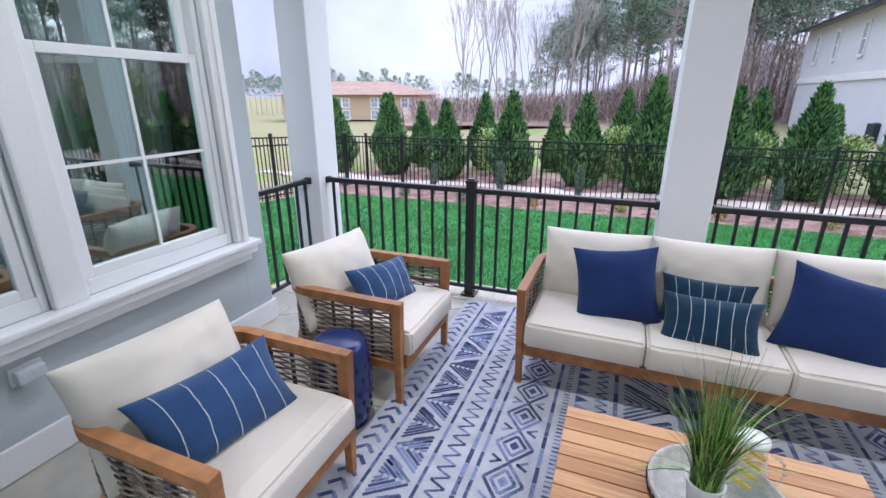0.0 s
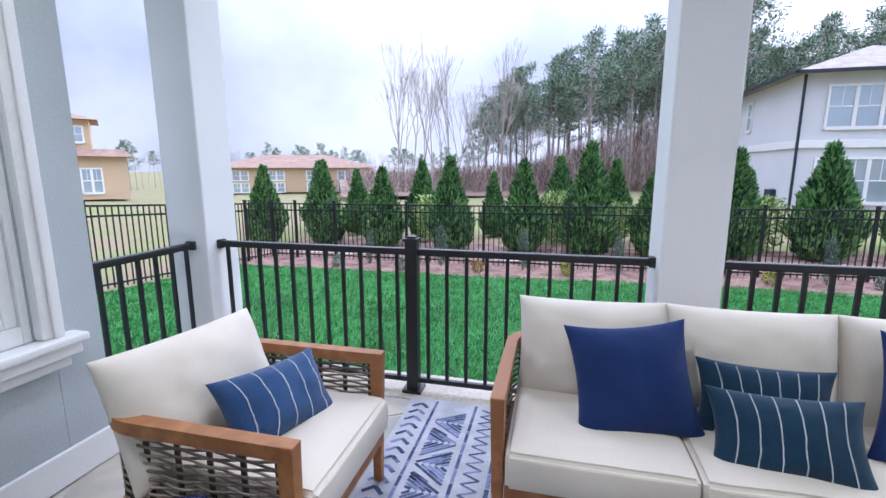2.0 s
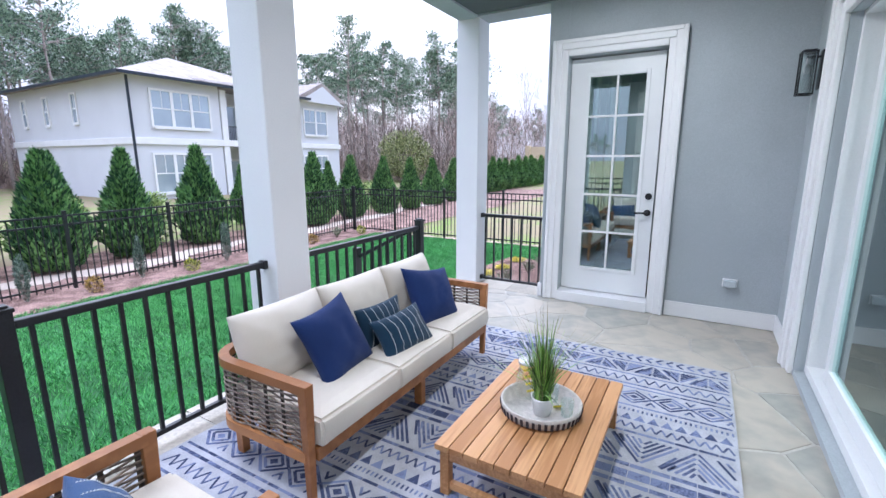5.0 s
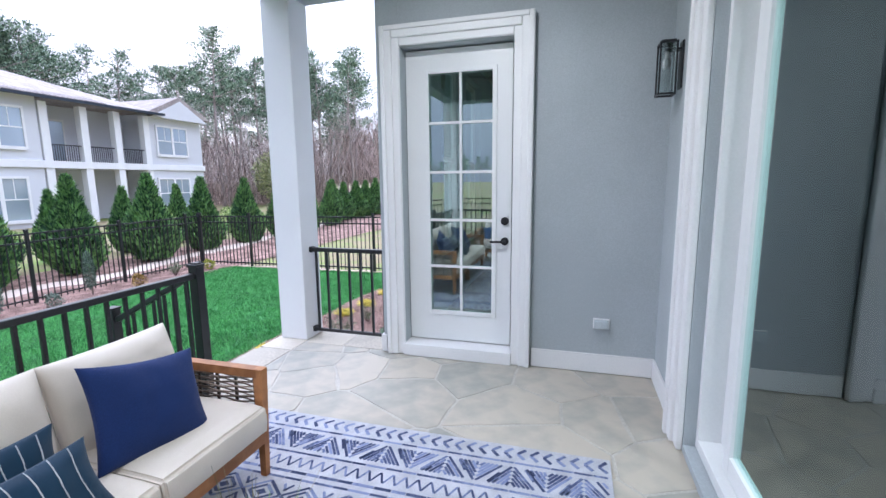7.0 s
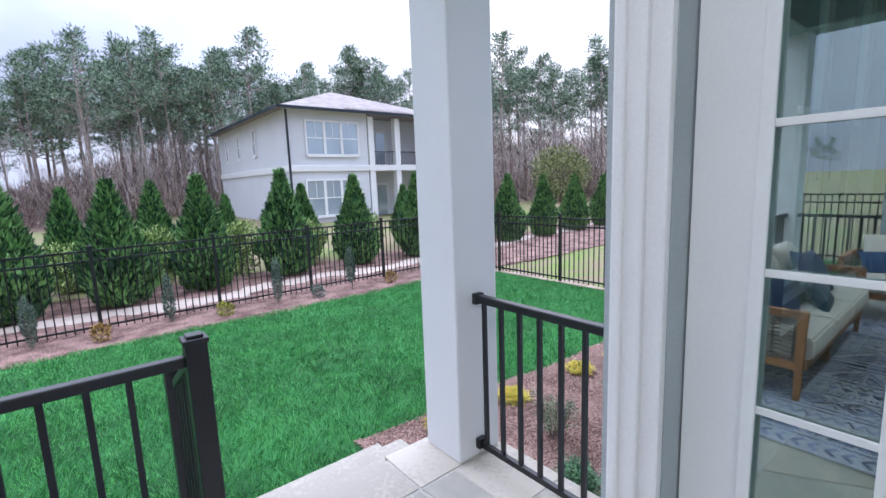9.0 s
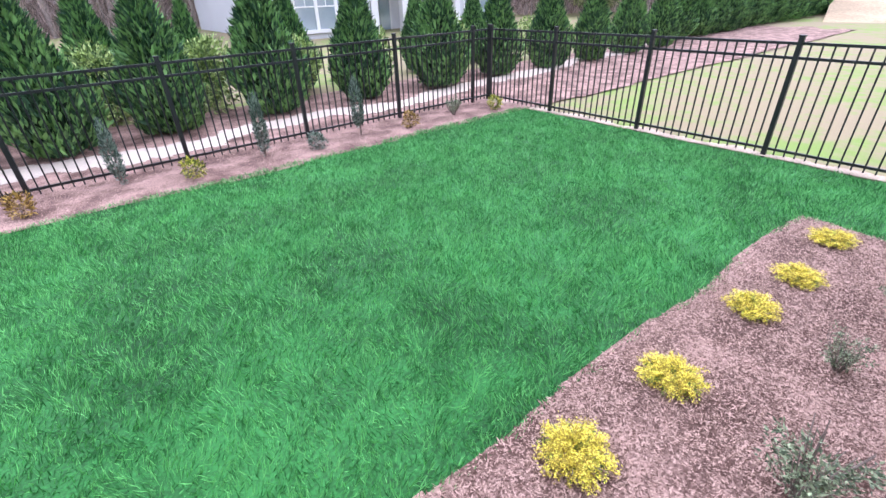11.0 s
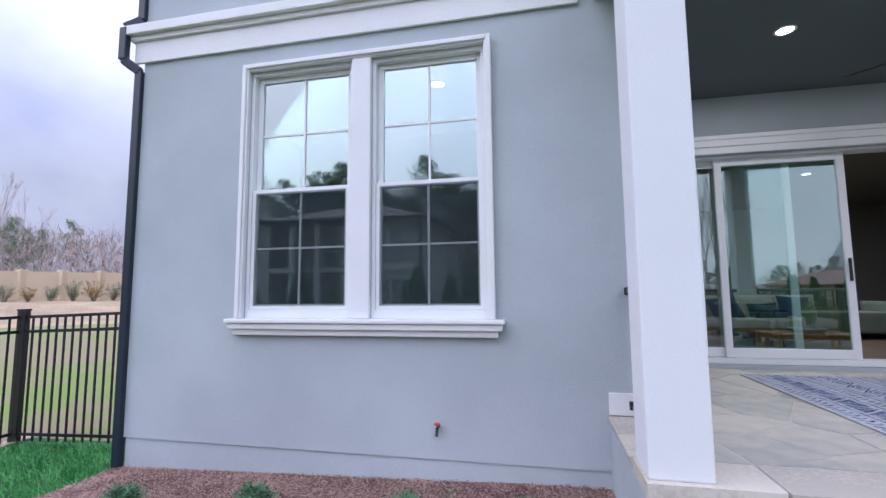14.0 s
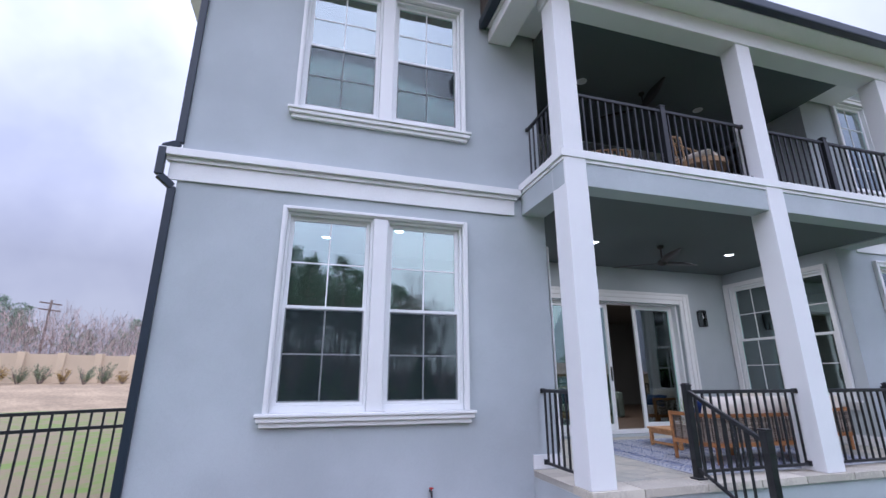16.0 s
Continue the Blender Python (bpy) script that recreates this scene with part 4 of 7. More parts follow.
# slatted coffee table
TEAK_L = material("light_teak_wood", (0.47, 0.225, 0.085), 0.45, vary=0.10, scale=3, fine=24, bump=0.10, bump_scale=60, tint=(0.55, 0.30, 0.135), stretch=(0.18, 3, 3), per_object=0.22)
table = thing("coffee_table", (-0.06, 1.995, 0.014), "low slatted teak coffee table on the rug", "table")
TW, TD, TH = 1.01, 0.66, 0.262
for i in range(9):
    bm = bmesh.new()
    y0 = TD * i / 9
    box(bm, 0, y0 + 0.002, TH - 0.028, TW, y0 + TD / 9 - 0.003, TH, 0.003)
    part("slat", bm, TEAK_L, table)
for x in (0.02, TW - 0.065):
    for y in (0.02, TD - 0.065):
        bm = bmesh.new()
        box(bm, x, y, 0, x + 0.045, y + 0.045, TH - 0.029, 0.004)
        part("leg", bm, TEAK_L, table)
    bm = bmesh.new()
    box(bm, x + 0.006, 0.066, TH - 0.085, x + 0.039, TD - 0.066, TH - 0.029, 0.003)
    part("apron", bm, TEAK_L, table)
    bm = bmesh.new()
    box(bm, x + 0.008, 0.066, 0.03, x + 0.037, TD - 0.066, 0.065, 0.003)
    part("stretcher", bm, TEAK_L, table)
for y in (0.026, TD - 0.059):
    bm = bmesh.new()
    box(bm, 0.066, y, TH - 0.08, TW - 0.066, y + 0.033, TH - 0.029, 0.003)
    part("apron", bm, TEAK_L, table)

# woven tray, potted grass, jug, glasses
TZ = 0.277
TRAY = material("white_woven_rope", (0.62, 0.59, 0.56), 0.9, vary=0.15, scale=30, fine=200, bump=0.7, bump_scale=260)
TRAY_D = material("dark_woven_thread", (0.05, 0.045, 0.06), 0.9, vary=0.2, bump=0.4)
tray = thing("tray", (0.44, 2.32, TZ), "round black and white woven rope tray on the coffee table", "tray")
bm = bmesh.new()
lathe(bm, [(0.001, 0.0), (0.175, 0.0), (0.195, 0.012), (0.203, 0.06), (0.197, 0.066), (0.188, 0.058), (0.178, 0.016), (0.001, 0.008)], 48)
part("bowl", bm, TRAY, tray, smooth=True)
for i in range(44):
    a = 2 * math.pi * i / 44
    bm = bmesh.new()
    c, s = math.cos(a), math.sin(a)
    bar(bm, (0.199 * c, 0.199 * s, 0.012), (0.206 * c, 0.206 * s, 0.048), 0.014, 0.003)
    part("dark_stitch", bm, TRAY_D, tray)
for r in (0.04, 0.065, 0.09, 0.115, 0.14, 0.165):
    bm = bmesh.new()
    lathe(bm, [(r - 0.007, 0.0085), (r, 0.0125), (r + 0.007, 0.0085)], 36)
    part("rope_coil", bm, TRAY, tray, smooth=True)

POT = material("white_ceramic", (0.80, 0.80, 0.80), 0.25, vary=0.02, bump=0.0)
LEAF_P = material("pot_grass_leaf", (0.065, 0.19, 0.033), 0.55, vary=0.35, scale=8, bump=0.1, tint=(0.24, 0.41, 0.085), per_island=0.6)
WISP = material("dry_grass_wisp", (0.16, 0.17, 0.07), 0.7, vary=0.3, bump=0.0, tint=(0.30, 0.26, 0.14), per_island=0.5)
plant = thing("potted_grass", (0.40, 2.30, TZ + 0.0135), "tuft of green ornamental grass in a small white pot", "plant")
bm = bmesh.new()
lathe(bm, [(0.001, 0.0), (0.042, 0.0), (0.055, 0.085), (0.058, 0.092), (0.051, 0.092), (0.046, 0.07), (0.001, 0.068)], 32)
part("pot", bm, POT, plant, smooth=True)


def tuft(count, r0, h0, h1, spread, width, rng, base=0.06):
    vs, fs = [], []
    for _ in range(count):
        a, rr = rng.uniform(0, 2 * math.pi), r0 * math.sqrt(rng.random())
        x, y = rr * math.cos(a), rr * math.sin(a)
        b = a + rng.uniform(-0.7, 0.7)
        hgt, lean = rng.uniform(h0, h1), spread * rng.random() ** 1.5
        wdt = width * rng.uniform(0.6, 1.2)
        px, py = -math.sin(b), math.cos(b)
        start = len(vs)
        seg = 4
        for k in range(seg + 1):
            f = k / seg
            o = lean * hgt * f * f
            z = base + hgt * (f - 0.35 * lean * f * f)
            ww = wdt * (1 - f) ** 0.7 + 0.0004
            cx, cy = x + math.cos(b) * o, y + math.sin(b) * o
            vs += [(cx - px * ww, cy - py * ww, z), (cx + px * ww, cy + py * ww, z)]
        for k in range(seg):
            q = start + 2 * k
            fs.append((q, q + 1, q + 3, q + 2))
    return np.array(vs), np.array(fs)


rng = random.Random(5)
for nm, cnt, h0, h1, sp in (("blades", 250, 0.16, 0.31, 0.50), ("tall_blades", 90, 0.28, 0.44, 0.50), ("drooping_blades", 22, 0.18, 0.30, 1.5)):
    v_, f_ = tuft(cnt, 0.04, h0, h1, sp, 0.0040, rng)
    part_of(nm, from_arrays(nm, v_, f_, LEAF_P), plant)

v_, f_ = tuft(55, 0.04, 0.38, 0.54, 0.75, 0.0012, rng)
part_of("wisps", from_arrays("wisps", v_, f_, WISP), plant)
CLEAR = glass_material("clear_glass", (0.985, 0.99, 0.99), 0.22)
LEMON = material("lemon_slice", (0.80, 0.62, 0.06), 0.5, vary=0.15, scale=40, bump=0.1)
jug = thing("glass_jug", (0.535, 2.425, TZ + 0.0135), "clear glass jug of lemon water with a white lid", "jug")
bm = bmesh.new()
lathe(bm, [(0.001, 0.0), (0.058, 0.0), (0.066, 0.03), (0.062, 0.10), (0.048, 0.155), (0.050, 0.185)], 32)
part("vessel", bm, CLEAR, jug, smooth=True)
bm = bmesh.new()
lathe(bm, [(0.001, 0.205), (0.02, 0.205), (0.05, 0.20), (0.052, 0.186), (0.001, 0.184)], 32)
part("lid", bm, POT, jug, "white lid", smooth=True)
bm = bmesh.new()
for k in range(10):
    a0, a1 = math.pi * (k / 10 - 0.5), math.pi * ((k + 1) / 10 - 0.5)
    rod(bm, (0.055 + 0.045 * math.cos(a0), -0.02, 0.10 + 0.06 * math.sin(a0)), (0.055 + 0.045 * math.cos(a1), -0.02, 0.10 + 0.06 * math.sin(a1)), 0.006, n=8)
part("handle", bm, CLEAR, jug, smooth=True)
for k in range(4):
    bm = bmesh.new()
    rod(bm, (-0.01 + 0.01 * k, -0.03 + 0.012 * k, 0.03 + 0.032 * k), (-0.006 + 0.01 * k, -0.026 + 0.012 * k, 0.038 + 0.032 * k), 0.028, n=16)
    part("lemon_slice", bm, LEMON, jug, "yellow lemon slice")
for x, y in ((0.385, 2.185), (0.495, 2.29)):
    g = thing("drinking_glass", (x + 0.045, y, TZ + 0.0135), "small clear drinking glass on the woven tray", "glass", "tray glasses")
    bm = bmesh.new()
    lathe(bm, [(0.001, 0.004), (0.028, 0.0), (0.034, 0.085), (0.032, 0.085), (0.026, 0.008), (0.001, 0.009)], 24)
    part("tumbler", bm, CLEAR, g, smooth=True)
bm = bmesh.new()
rod(bm, (0.05, 0, 0), (0.055, 0.006, 0.005), 0.026, n=16)
tagged(part("lemon_slice", bm, LEMON, at=pose(0.44, 2.225, TZ + 0.015, 40, 0, 20)), "yellow lemon slice lying on the woven tray", "lemon")

# ceramic stool
STOOL = material("blue_ceramic_glaze", (0.014, 0.028, 0.13), 0.22, vary=0.15, scale=8, bump=0.05, spec=0.6)
HOLE = material("dark_pierced_hole", (0.003, 0.004, 0.012), 0.7, vary=0.1, bump=0)
stool = thing("garden_stool", (-1.11, 2.50, 0.006), "cobalt blue glazed ceramic drum stool between the armchairs", "stool")
bm = bmesh.new()
lathe(bm, [(0.11, 0.0), (0.125, 0.01), (0.135, 0.06), (0.148, 0.22), (0.138, 0.38), (0.128, 0.43), (0.118, 0.448), (0.09, 0.452), (0.001, 0.454)], 40)
part("drum", bm, STOOL, stool, smooth=True)
for r in range(5):
    for k in range(16):
        a = 2 * math.pi * (k + 0.5 * (r % 2)) / 16
        z = 0.09 + 0.062 * r
        rad = 0.1465 - 0.35 * (z - 0.22) ** 2
        bm = bmesh.new()
        blob(bm, (0, 0, 0), (0.004, 0.011, 0.017), 1)
        part("pierced_hole", bm, HOLE, stool, at=pose(rad * math.cos(a), rad * math.sin(a), z, 0, 0, math.degrees(a)))

# ---- rug with woven bands ----
RUG = material("pale_rug_weave", (0.46, 0.47, 0.52), 0.98, vary=0.14, scale=9, fine=180, bump=0.5, bump_scale=300)
RUG_B = material("indigo_rug_weave", (0.085, 0.11, 0.23), 0.98, vary=0.35, scale=14, fine=120, bump=0.5, bump_scale=300, tint=(0.17, 0.20, 0.33), per_island=0.35)
RX0, RX1, RY0, RY1 = -0.98, 2.04, 1.41, 4.05
rug = thing("rug", (0, 0, 0.002), "pale grey rug with indigo bands of diamonds and zigzags", "rug")
bm = bmesh.new()
box(bm, RX0, RY0, 0, RX1, RY1, 0.010, 0.003)
part("rug_base", bm, RUG, rug)


class Pattern:
    def __init__(self):
        self.v, self.f = [], []

    def quad(self, pts):
        b = len(self.v)
        pts = [(min(max(x, RX0 + 0.01), RX1 - 0.01), min(max(y, RY0 + 0.01), RY1 - 0.01)) for x, y in pts]
        self.v += [(x, y, 0.0112) for x, y in pts]
        self.f.append((b, b + 1, b + 2, b + 3))

    def line(self, x0, y0, x1, y1, w):
        d = math.hypot(x1 - x0, y1 - y0) or 1
        nx, ny = -(y1 - y0) / d * w / 2, (x1 - x0) / d * w / 2
        self.quad(((x0 + nx, y0 + ny), (x1 + nx, y1 + ny), (x1 - nx, y1 - ny), (x0 - nx, y0 - ny)))


def rug_band(kind, x0, x1):
    p = Pattern()
    w, y, xm = x1 - x0, RY0 + 0.02, (x0 + x1) / 2
    if kind == "stripe":
        k = 0
        while y < RY1 - 0.05:
            L = 0.07 + 0.05 * ((k * 7) % 5) / 5
            p.line(xm, y, xm, min(y + L, RY1 - 0.02), w)
            y += L + 0.004
            k += 1
    elif kind == "zigzag":
        s = w * 0.9
        while y < RY1 - s:
            p.line(x0, y, x1, y + s / 2, 0.012)
            p.line(x1, y + s / 2, x0, y + s, 0.012)
            y += s
    elif kind == "chevron":
        s = 0.07
        while y < RY1 - s:
            p.line(x0, y, xm, y + w * 0.45, 0.02)
            p.line(x1, y, xm, y + w * 0.45, 0.02)
            y += s
    elif kind == "triangles":
        s = w * 1.05
        while y < RY1 - s:
            p.quad(((x0, y), (x0, y + s * 0.9), (x1, y + s * 0.45), (x1, y + s * 0.45)))
            y += s
    elif kind == "teeth":
        while y < RY1 - 0.03:
            p.line(x0, y, x1, y, 0.011)
            y += 0.026
    elif kind == "diamonds":
        s = w * 1.25
        while y < RY1 - s:
            for k in (1.0, 0.62):
                a, b = w / 2 * k, s / 2 * k
                c = y + s / 2
                for e, f in ((-1, -1), (-1, 1), (1, -1), (1, 1)):
                    p.line(xm + e * a, c, xm, c + f * b, 0.016)
            a, b, c = w / 2 * 0.28, s / 2 * 0.28, y + s / 2
            p.quad(((xm - a, c), (xm, c + b), (xm + a, c), (xm, c - b)))
            for e in (-1, 1):
                p.line(xm + e * w * 0.48, y - s * 0.12, xm + e * w * 0.2, y + s * 0.02, 0.014)
                p.line(xm + e * w * 0.48, y + s * 0.12, xm + e * w * 0.2, y - s * 0.02, 0.014)
            y += s * 1.02
    elif kind == "hatch":
        s = w * 1.5
        up = True
        while y < RY1 - s:
            for k in range(5):
                f = k / 5
                a, b = (x0, x1) if up else (x1, x0)
                p.line(a, y + s * f * 0.5, a + (b - a) * (1 - f), y + s * 0.5 - 0.0, 0.015)
                p.line(a, y + s - s * f * 0.5, a + (b - a) * (1 - f), y + s * 0.5 + 0.012, 0.015)
            for k in range(2):
                f = 0.3 + 0.3 * k
                p.line(a + (b - a) * 0.96, y + s * f * 0.4, a + (b - a) * (1 - f), y + s * 0.02, 0.015)
            up = not up
            y += s * 0.78
    me = from_arrays("woven_band", np.array(p.v), np.array(p.f), RUG_B)
    part_of("woven_band", me, rug)


half_bands = (("chevron", 0.09), ("stripe", 0.016), ("hatch", 0.15), ("stripe", 0.016), ("zigzag", 0.075), ("stripe", 0.02), ("stripe", 0.016), ("diamonds", 0.17),
              ("stripe", 0.018), ("teeth", 0.03), ("triangles", 0.07), ("zigzag", 0.06), ("stripe", 0.022), ("hatch", 0.22), ("stripe", 0.03), ("stripe", 0.03))
for side in (0, 1):
    gap = (1.51 - sum(b[1] for b in half_bands)) / len(half_bands)
    at_x = 0.03
    for kind, wid in half_bands:
        if side:
            rug_band(kind, RX1 - at_x - wid, RX1 - at_x)
        else:
            rug_band(kind, RX0 + at_x, RX0 + at_x + wid)
        at_x += wid + gap

# ---- ceiling fans, downlights, wall lanterns, sockets ----
FAN = material("dark_bronze", (0.016, 0.014, 0.013), 0.45, vary=0.2, bump=0.05)


def fan(x, y, z, turn):
    f = thing("ceiling_fan", (x, y, z), "dark three-bladed ceiling fan on a short rod", "fan", "ceiling fans")
    bm = bmesh.new()
    lathe(bm, [(0.001, 0), (0.055, 0), (0.05, -0.035), (0.02, -0.06), (0.001, -0.06)], 24)
    part("canopy", bm, FAN, f, smooth=True)
    bm = bmesh.new()
    rod(bm, (0, 0, -0.24), (0, 0, -0.05), 0.012, n=12)
    part("rod", bm, FAN, f)
    bm = bmesh.new()
    lathe(bm, [(0.001, -0.23), (0.045, -0.235), (0.08, -0.27), (0.075, -0.31), (0.03, -0.335), (0.001, -0.337)], 28)
    part("motor", bm, FAN, f, smooth=True)
    for k in range(3):
        bm = bmesh.new()
        rows = []
        for i in range(13):
            s = i / 12
            r = 0.06 + 0.72 * s
            wdt = 0.035 + 0.045 * math.sin(math.pi * min(1, s * 1.15)) ** 0.8
            if s > 0.9:
                wdt *= 1 - 5 * (s - 0.9)
            tw = 0.25 * (1 - s)
            rows.append([bm.verts.new((r, e * wdt + 0.05 * s * s, -0.285 - e * wdt * tw + 0.03 * s + dz)) for e, dz in ((-1, -0.004), (1, -0.004), (1, 0.004), (-1, 0.004))])
        for a, b in zip(rows, rows[1:]):
            for i in range(4):
                bm.faces.new((a[i], a[(i + 1) % 4], b[(i + 1) % 4], b[i]))
        bm.faces.new(rows[0][::-1])
        bm.faces.new(rows[-1])
        part("blade", bm, FAN, f, smooth=True, at=pose(0, 0, 0, 0, 0, turn + 120 * k))
    return f


fan(0.68, 2.50, CEIL_Z, 183)
fan(0.86, 2.75, 5.82, 190)
GLOW = glow_material("lamp_diffuser", (1.0, 0.96, 0.90), 9.0)


POT_W = material("unlit_diffuser", (0.62, 0.62, 0.60), 0.4, vary=0.03, bump=0.0)


def downlight(x, y, z, watts, label="lit round recessed downlight with a white ring"):
    d = thing("downlight", (x, y, z), label, "lamp", "recessed downlights")
    bm = bmesh.new()
    lathe(bm, [(0.070, -0.001), (0.085, -0.004), (0.085, -0.010), (0.066, -0.012), (0.062, -0.003)], 28)
    part("ring", bm, VINYL, d, smooth=True)
    bm = bmesh.new()
    rod(bm, (0, 0, -0.008), (0, 0, -0.003), 0.063, n=28)
    part("diffuser", bm, GLOW if watts else POT_W, d, "glowing diffuser" if watts else "dim diffuser")
    if watts:
        lamp = new("downlight_lamp", bpy.data.lights.new("downlight_lamp", "AREA"))
        lamp.data.shape, lamp.data.size, lamp.data.energy, lamp.data.color = "DISK", 0.13, watts, (1.0, 0.94, 0.86)
        lamp.parent = d
        lamp.matrix_basis = pose(0, 0, -0.02)
        tagged(lamp, "light of the downlight")


for x in (-0.88, 1.87):
    for y in (2.40,):
        downlight(x, y, CEIL_Z, 15)
for x, y in ((2.06, 2.75), (-0.50, 2.62)):
    downlight(x, y, 5.82, 0, "round recessed downlight, dim, with a white ring")
for x, y, z in ((0.2, -1.2, 3.06), (1.6, -3.2, 3.06), (-1.0, -3.0, 3.06)):
    downlight(x, y, z, 20)
for x, y in ((5.0, 2.2), (6.0, 1.6)):
    downlight(x, y, 3.06, 0.3)
downlight(-4.2, 2.0, 3.06, 9)

BULB = glass_material("lantern_glass", (0.95, 0.96, 0.96), 0.7)


def lantern(x, y, z, rz):
    s = thing("wall_lantern", (x, y, z), "black box wall lantern with clear panes and a bulb", "lamp", "wall lanterns", "", rz)
    s.scale = (0.85, 0.85, 0.85)
    bm = bmesh.new()
    box(bm, -0.055, 0.001, -0.15, 0.055, 0.016, 0.18, 0.004)
    part("back_plate", bm, BLACK, s)
    bm = bmesh.new()
    for px in (-0.062, 0.062):
        for py in (0.05, 0.16):
            box(bm, px - 0.006, py - 0.006, -0.19, px + 0.006, py + 0.006, 0.17)
    for z0 in (-0.195, 0.165):
        box(bm, -0.070, 0.043, z0, 0.070, 0.055, z0 + 0.014)
        box(bm, -0.070, 0.155, z0, 0.070, 0.167, z0 + 0.014)
        box(bm, -0.070, 0.056, z0, -0.058, 0.154, z0 + 0.014)
        box(bm, 0.058, 0.056, z0, 0.070, 0.154, z0 + 0.014)
    box(bm, -0.03, 0.016, 0.12, 0.03, 0.12, 0.135)
    box(bm, -0.058, 0.056, 0.18, 0.058, 0.154, 0.19)
    part("cage", bm, BLACK, s)
    for px in (-0.060, 0.060):
        bm = bmesh.new()
        box(bm, px - 0.0015, 0.056, -0.18, px + 0.0015, 0.154, 0.165)
        part("pane", bm, BULB, s)
    bm = bmesh.new()
    blob(bm, (0, 0.105, 0.03), (0.032, 0.032, 0.045), 2)
    rod(bm, (0, 0.105, 0.06), (0, 0.105, 0.12), 0.014, n=12)
    part("bulb", bm, POT, s, "white frosted bulb", smooth=True)
    return s


lantern(2.93, YS, 2.18, 0)
lantern(-1.42, YS, 2.15, 0)


MILKY = material("milky_plastic", (0.50, 0.55, 0.58), 0.22, vary=0.06, bump=0.0, spec=0.6)


def socket(x, y, z, rz):
    s = thing("outdoor_socket", (x, y, z), "white weatherproof socket box with a clear hinged cover", "socket", "outdoor sockets", "", rz)
    bm = bmesh.new()
    box(bm, -0.06, 0.001, -0.04, 0.06, 0.012, 0.04, 0.004)
    part("plate", bm, VINYL, s)
    bm = bmesh.new()
    box(bm, -0.052, 0.012, -0.034, 0.052, 0.06, 0.034, 0.012)
    part("cover", bm, MILKY, s, "milky domed cover")
    return s


socket(XE, 1.41, 0.40, 90)
socket(XW, 1.81, 0.44, -90)
# ---- planting ----
def leaf_material(name, a, b, rough=0.6):
    return material(name, a, rough, vary=0.3, scale=4, fine=30, bump=0.1, tint=b, per_island=0.55)


ARB = leaf_material("arborvitae_leaf", (0.034, 0.105, 0.045), (0.15, 0.29, 0.085))
ARB_SHADE = material("arborvitae_shade_core", (0.010, 0.025, 0.010), 0.9, vary=0.3, bump=0.4)
BARK = material("tree_bark", (0.24, 0.19, 0.165), 0.9, vary=0.3, scale=4, fine=30, bump=0.8, bump_scale=18, stretch=(4, 4, 0.6))
# Twigs of the far trees, lightened in colour to imitate haze.
BARE = material("hazed_twig_bark", (0.40, 0.35, 0.33), 0.9, vary=0.25, scale=1, bump=0.3)
YELLOW = leaf_material("golden_leaf", (0.50, 0.36, 0.03), (0.82, 0.66, 0.08))
GOLDG = leaf_material("yellow_green_leaf", (0.16, 0.21, 0.03), (0.42, 0.42, 0.05))
NANDINA = leaf_material("dark_glossy_leaf", (0.035, 0.11, 0.05), (0.10, 0.22, 0.095), 0.45)
NANDINA_SHADE = leaf_material("glossy_leaf_painted_shade", (0.03, 0.085, 0.035), (0.07, 0.16, 0.06), 0.5)
SAGE = leaf_material("grey_green_leaf", (0.12, 0.16, 0.09), (0.24, 0.29, 0.17))
SILVER = leaf_material("silver_green_leaf", (0.10, 0.155, 0.12), (0.20, 0.26, 0.21))
LIGHTG = leaf_material("light_green_leaf", (0.16, 0.26, 0.07), (0.36, 0.45, 0.16))
RUSTY = leaf_material("bronze_leaf", (0.20, 0.11, 0.03), (0.40, 0.27, 0.06))


def kites(base, way, side, length, width, bend=0.15):
    """Leaf-shaped quads from arrays: base places, directions, side vectors."""
    n = len(base)
    up = np.cross(way, side)
    mid = base + way * (length * 0.45)[:, None] + up * (length * bend)[:, None]
    v = np.empty((n, 4, 3))
    v[:, 0] = base
    v[:, 1] = mid + side * (width / 2)[:, None]
    v[:, 2] = base + way * length[:, None]
    v[:, 3] = mid - side * (width / 2)[:, None]
    return v.reshape(-1, 3), np.arange(4 * n).reshape(-1, 4)


def unit(a):
    return a / np.maximum(np.linalg.norm(a, axis=1, keepdims=True), 1e-6)


def leaf_cloud(rs, n, radii, lift, leaf, wide, shell=0.55, up=0.5, lumps=0, zmin=-1.0):
    """n leaves in an uneven ellipsoid that sits with its middle at height lift."""
    d = unit(rs.normal(size=(n, 3)))
    d = d[d[:, 2] > zmin] if zmin > -1 else d
    n = len(d)
    r = shell + (1 - shell) * rs.random(n) ** 0.6
    if lumps:
        c = unit(rs.normal(size=(lumps, 3)))
        near = (d @ c.T).max(axis=1)
        r *= 0.72 + 0.38 * np.clip((near - 0.55) / 0.45, 0, 1)
    p = d * r[:, None] * np.array(radii) + np.array((0, 0, lift))
    way = unit(d + np.array((0, 0, up)) + 0.5 * rs.normal(size=(n, 3)))
    side = unit(np.cross(way, rs.normal(size=(n, 3))))
    return kites(p, way, side, leaf * rs.uniform(0.6, 1.3, n), wide * rs.uniform(0.7, 1.2, n))


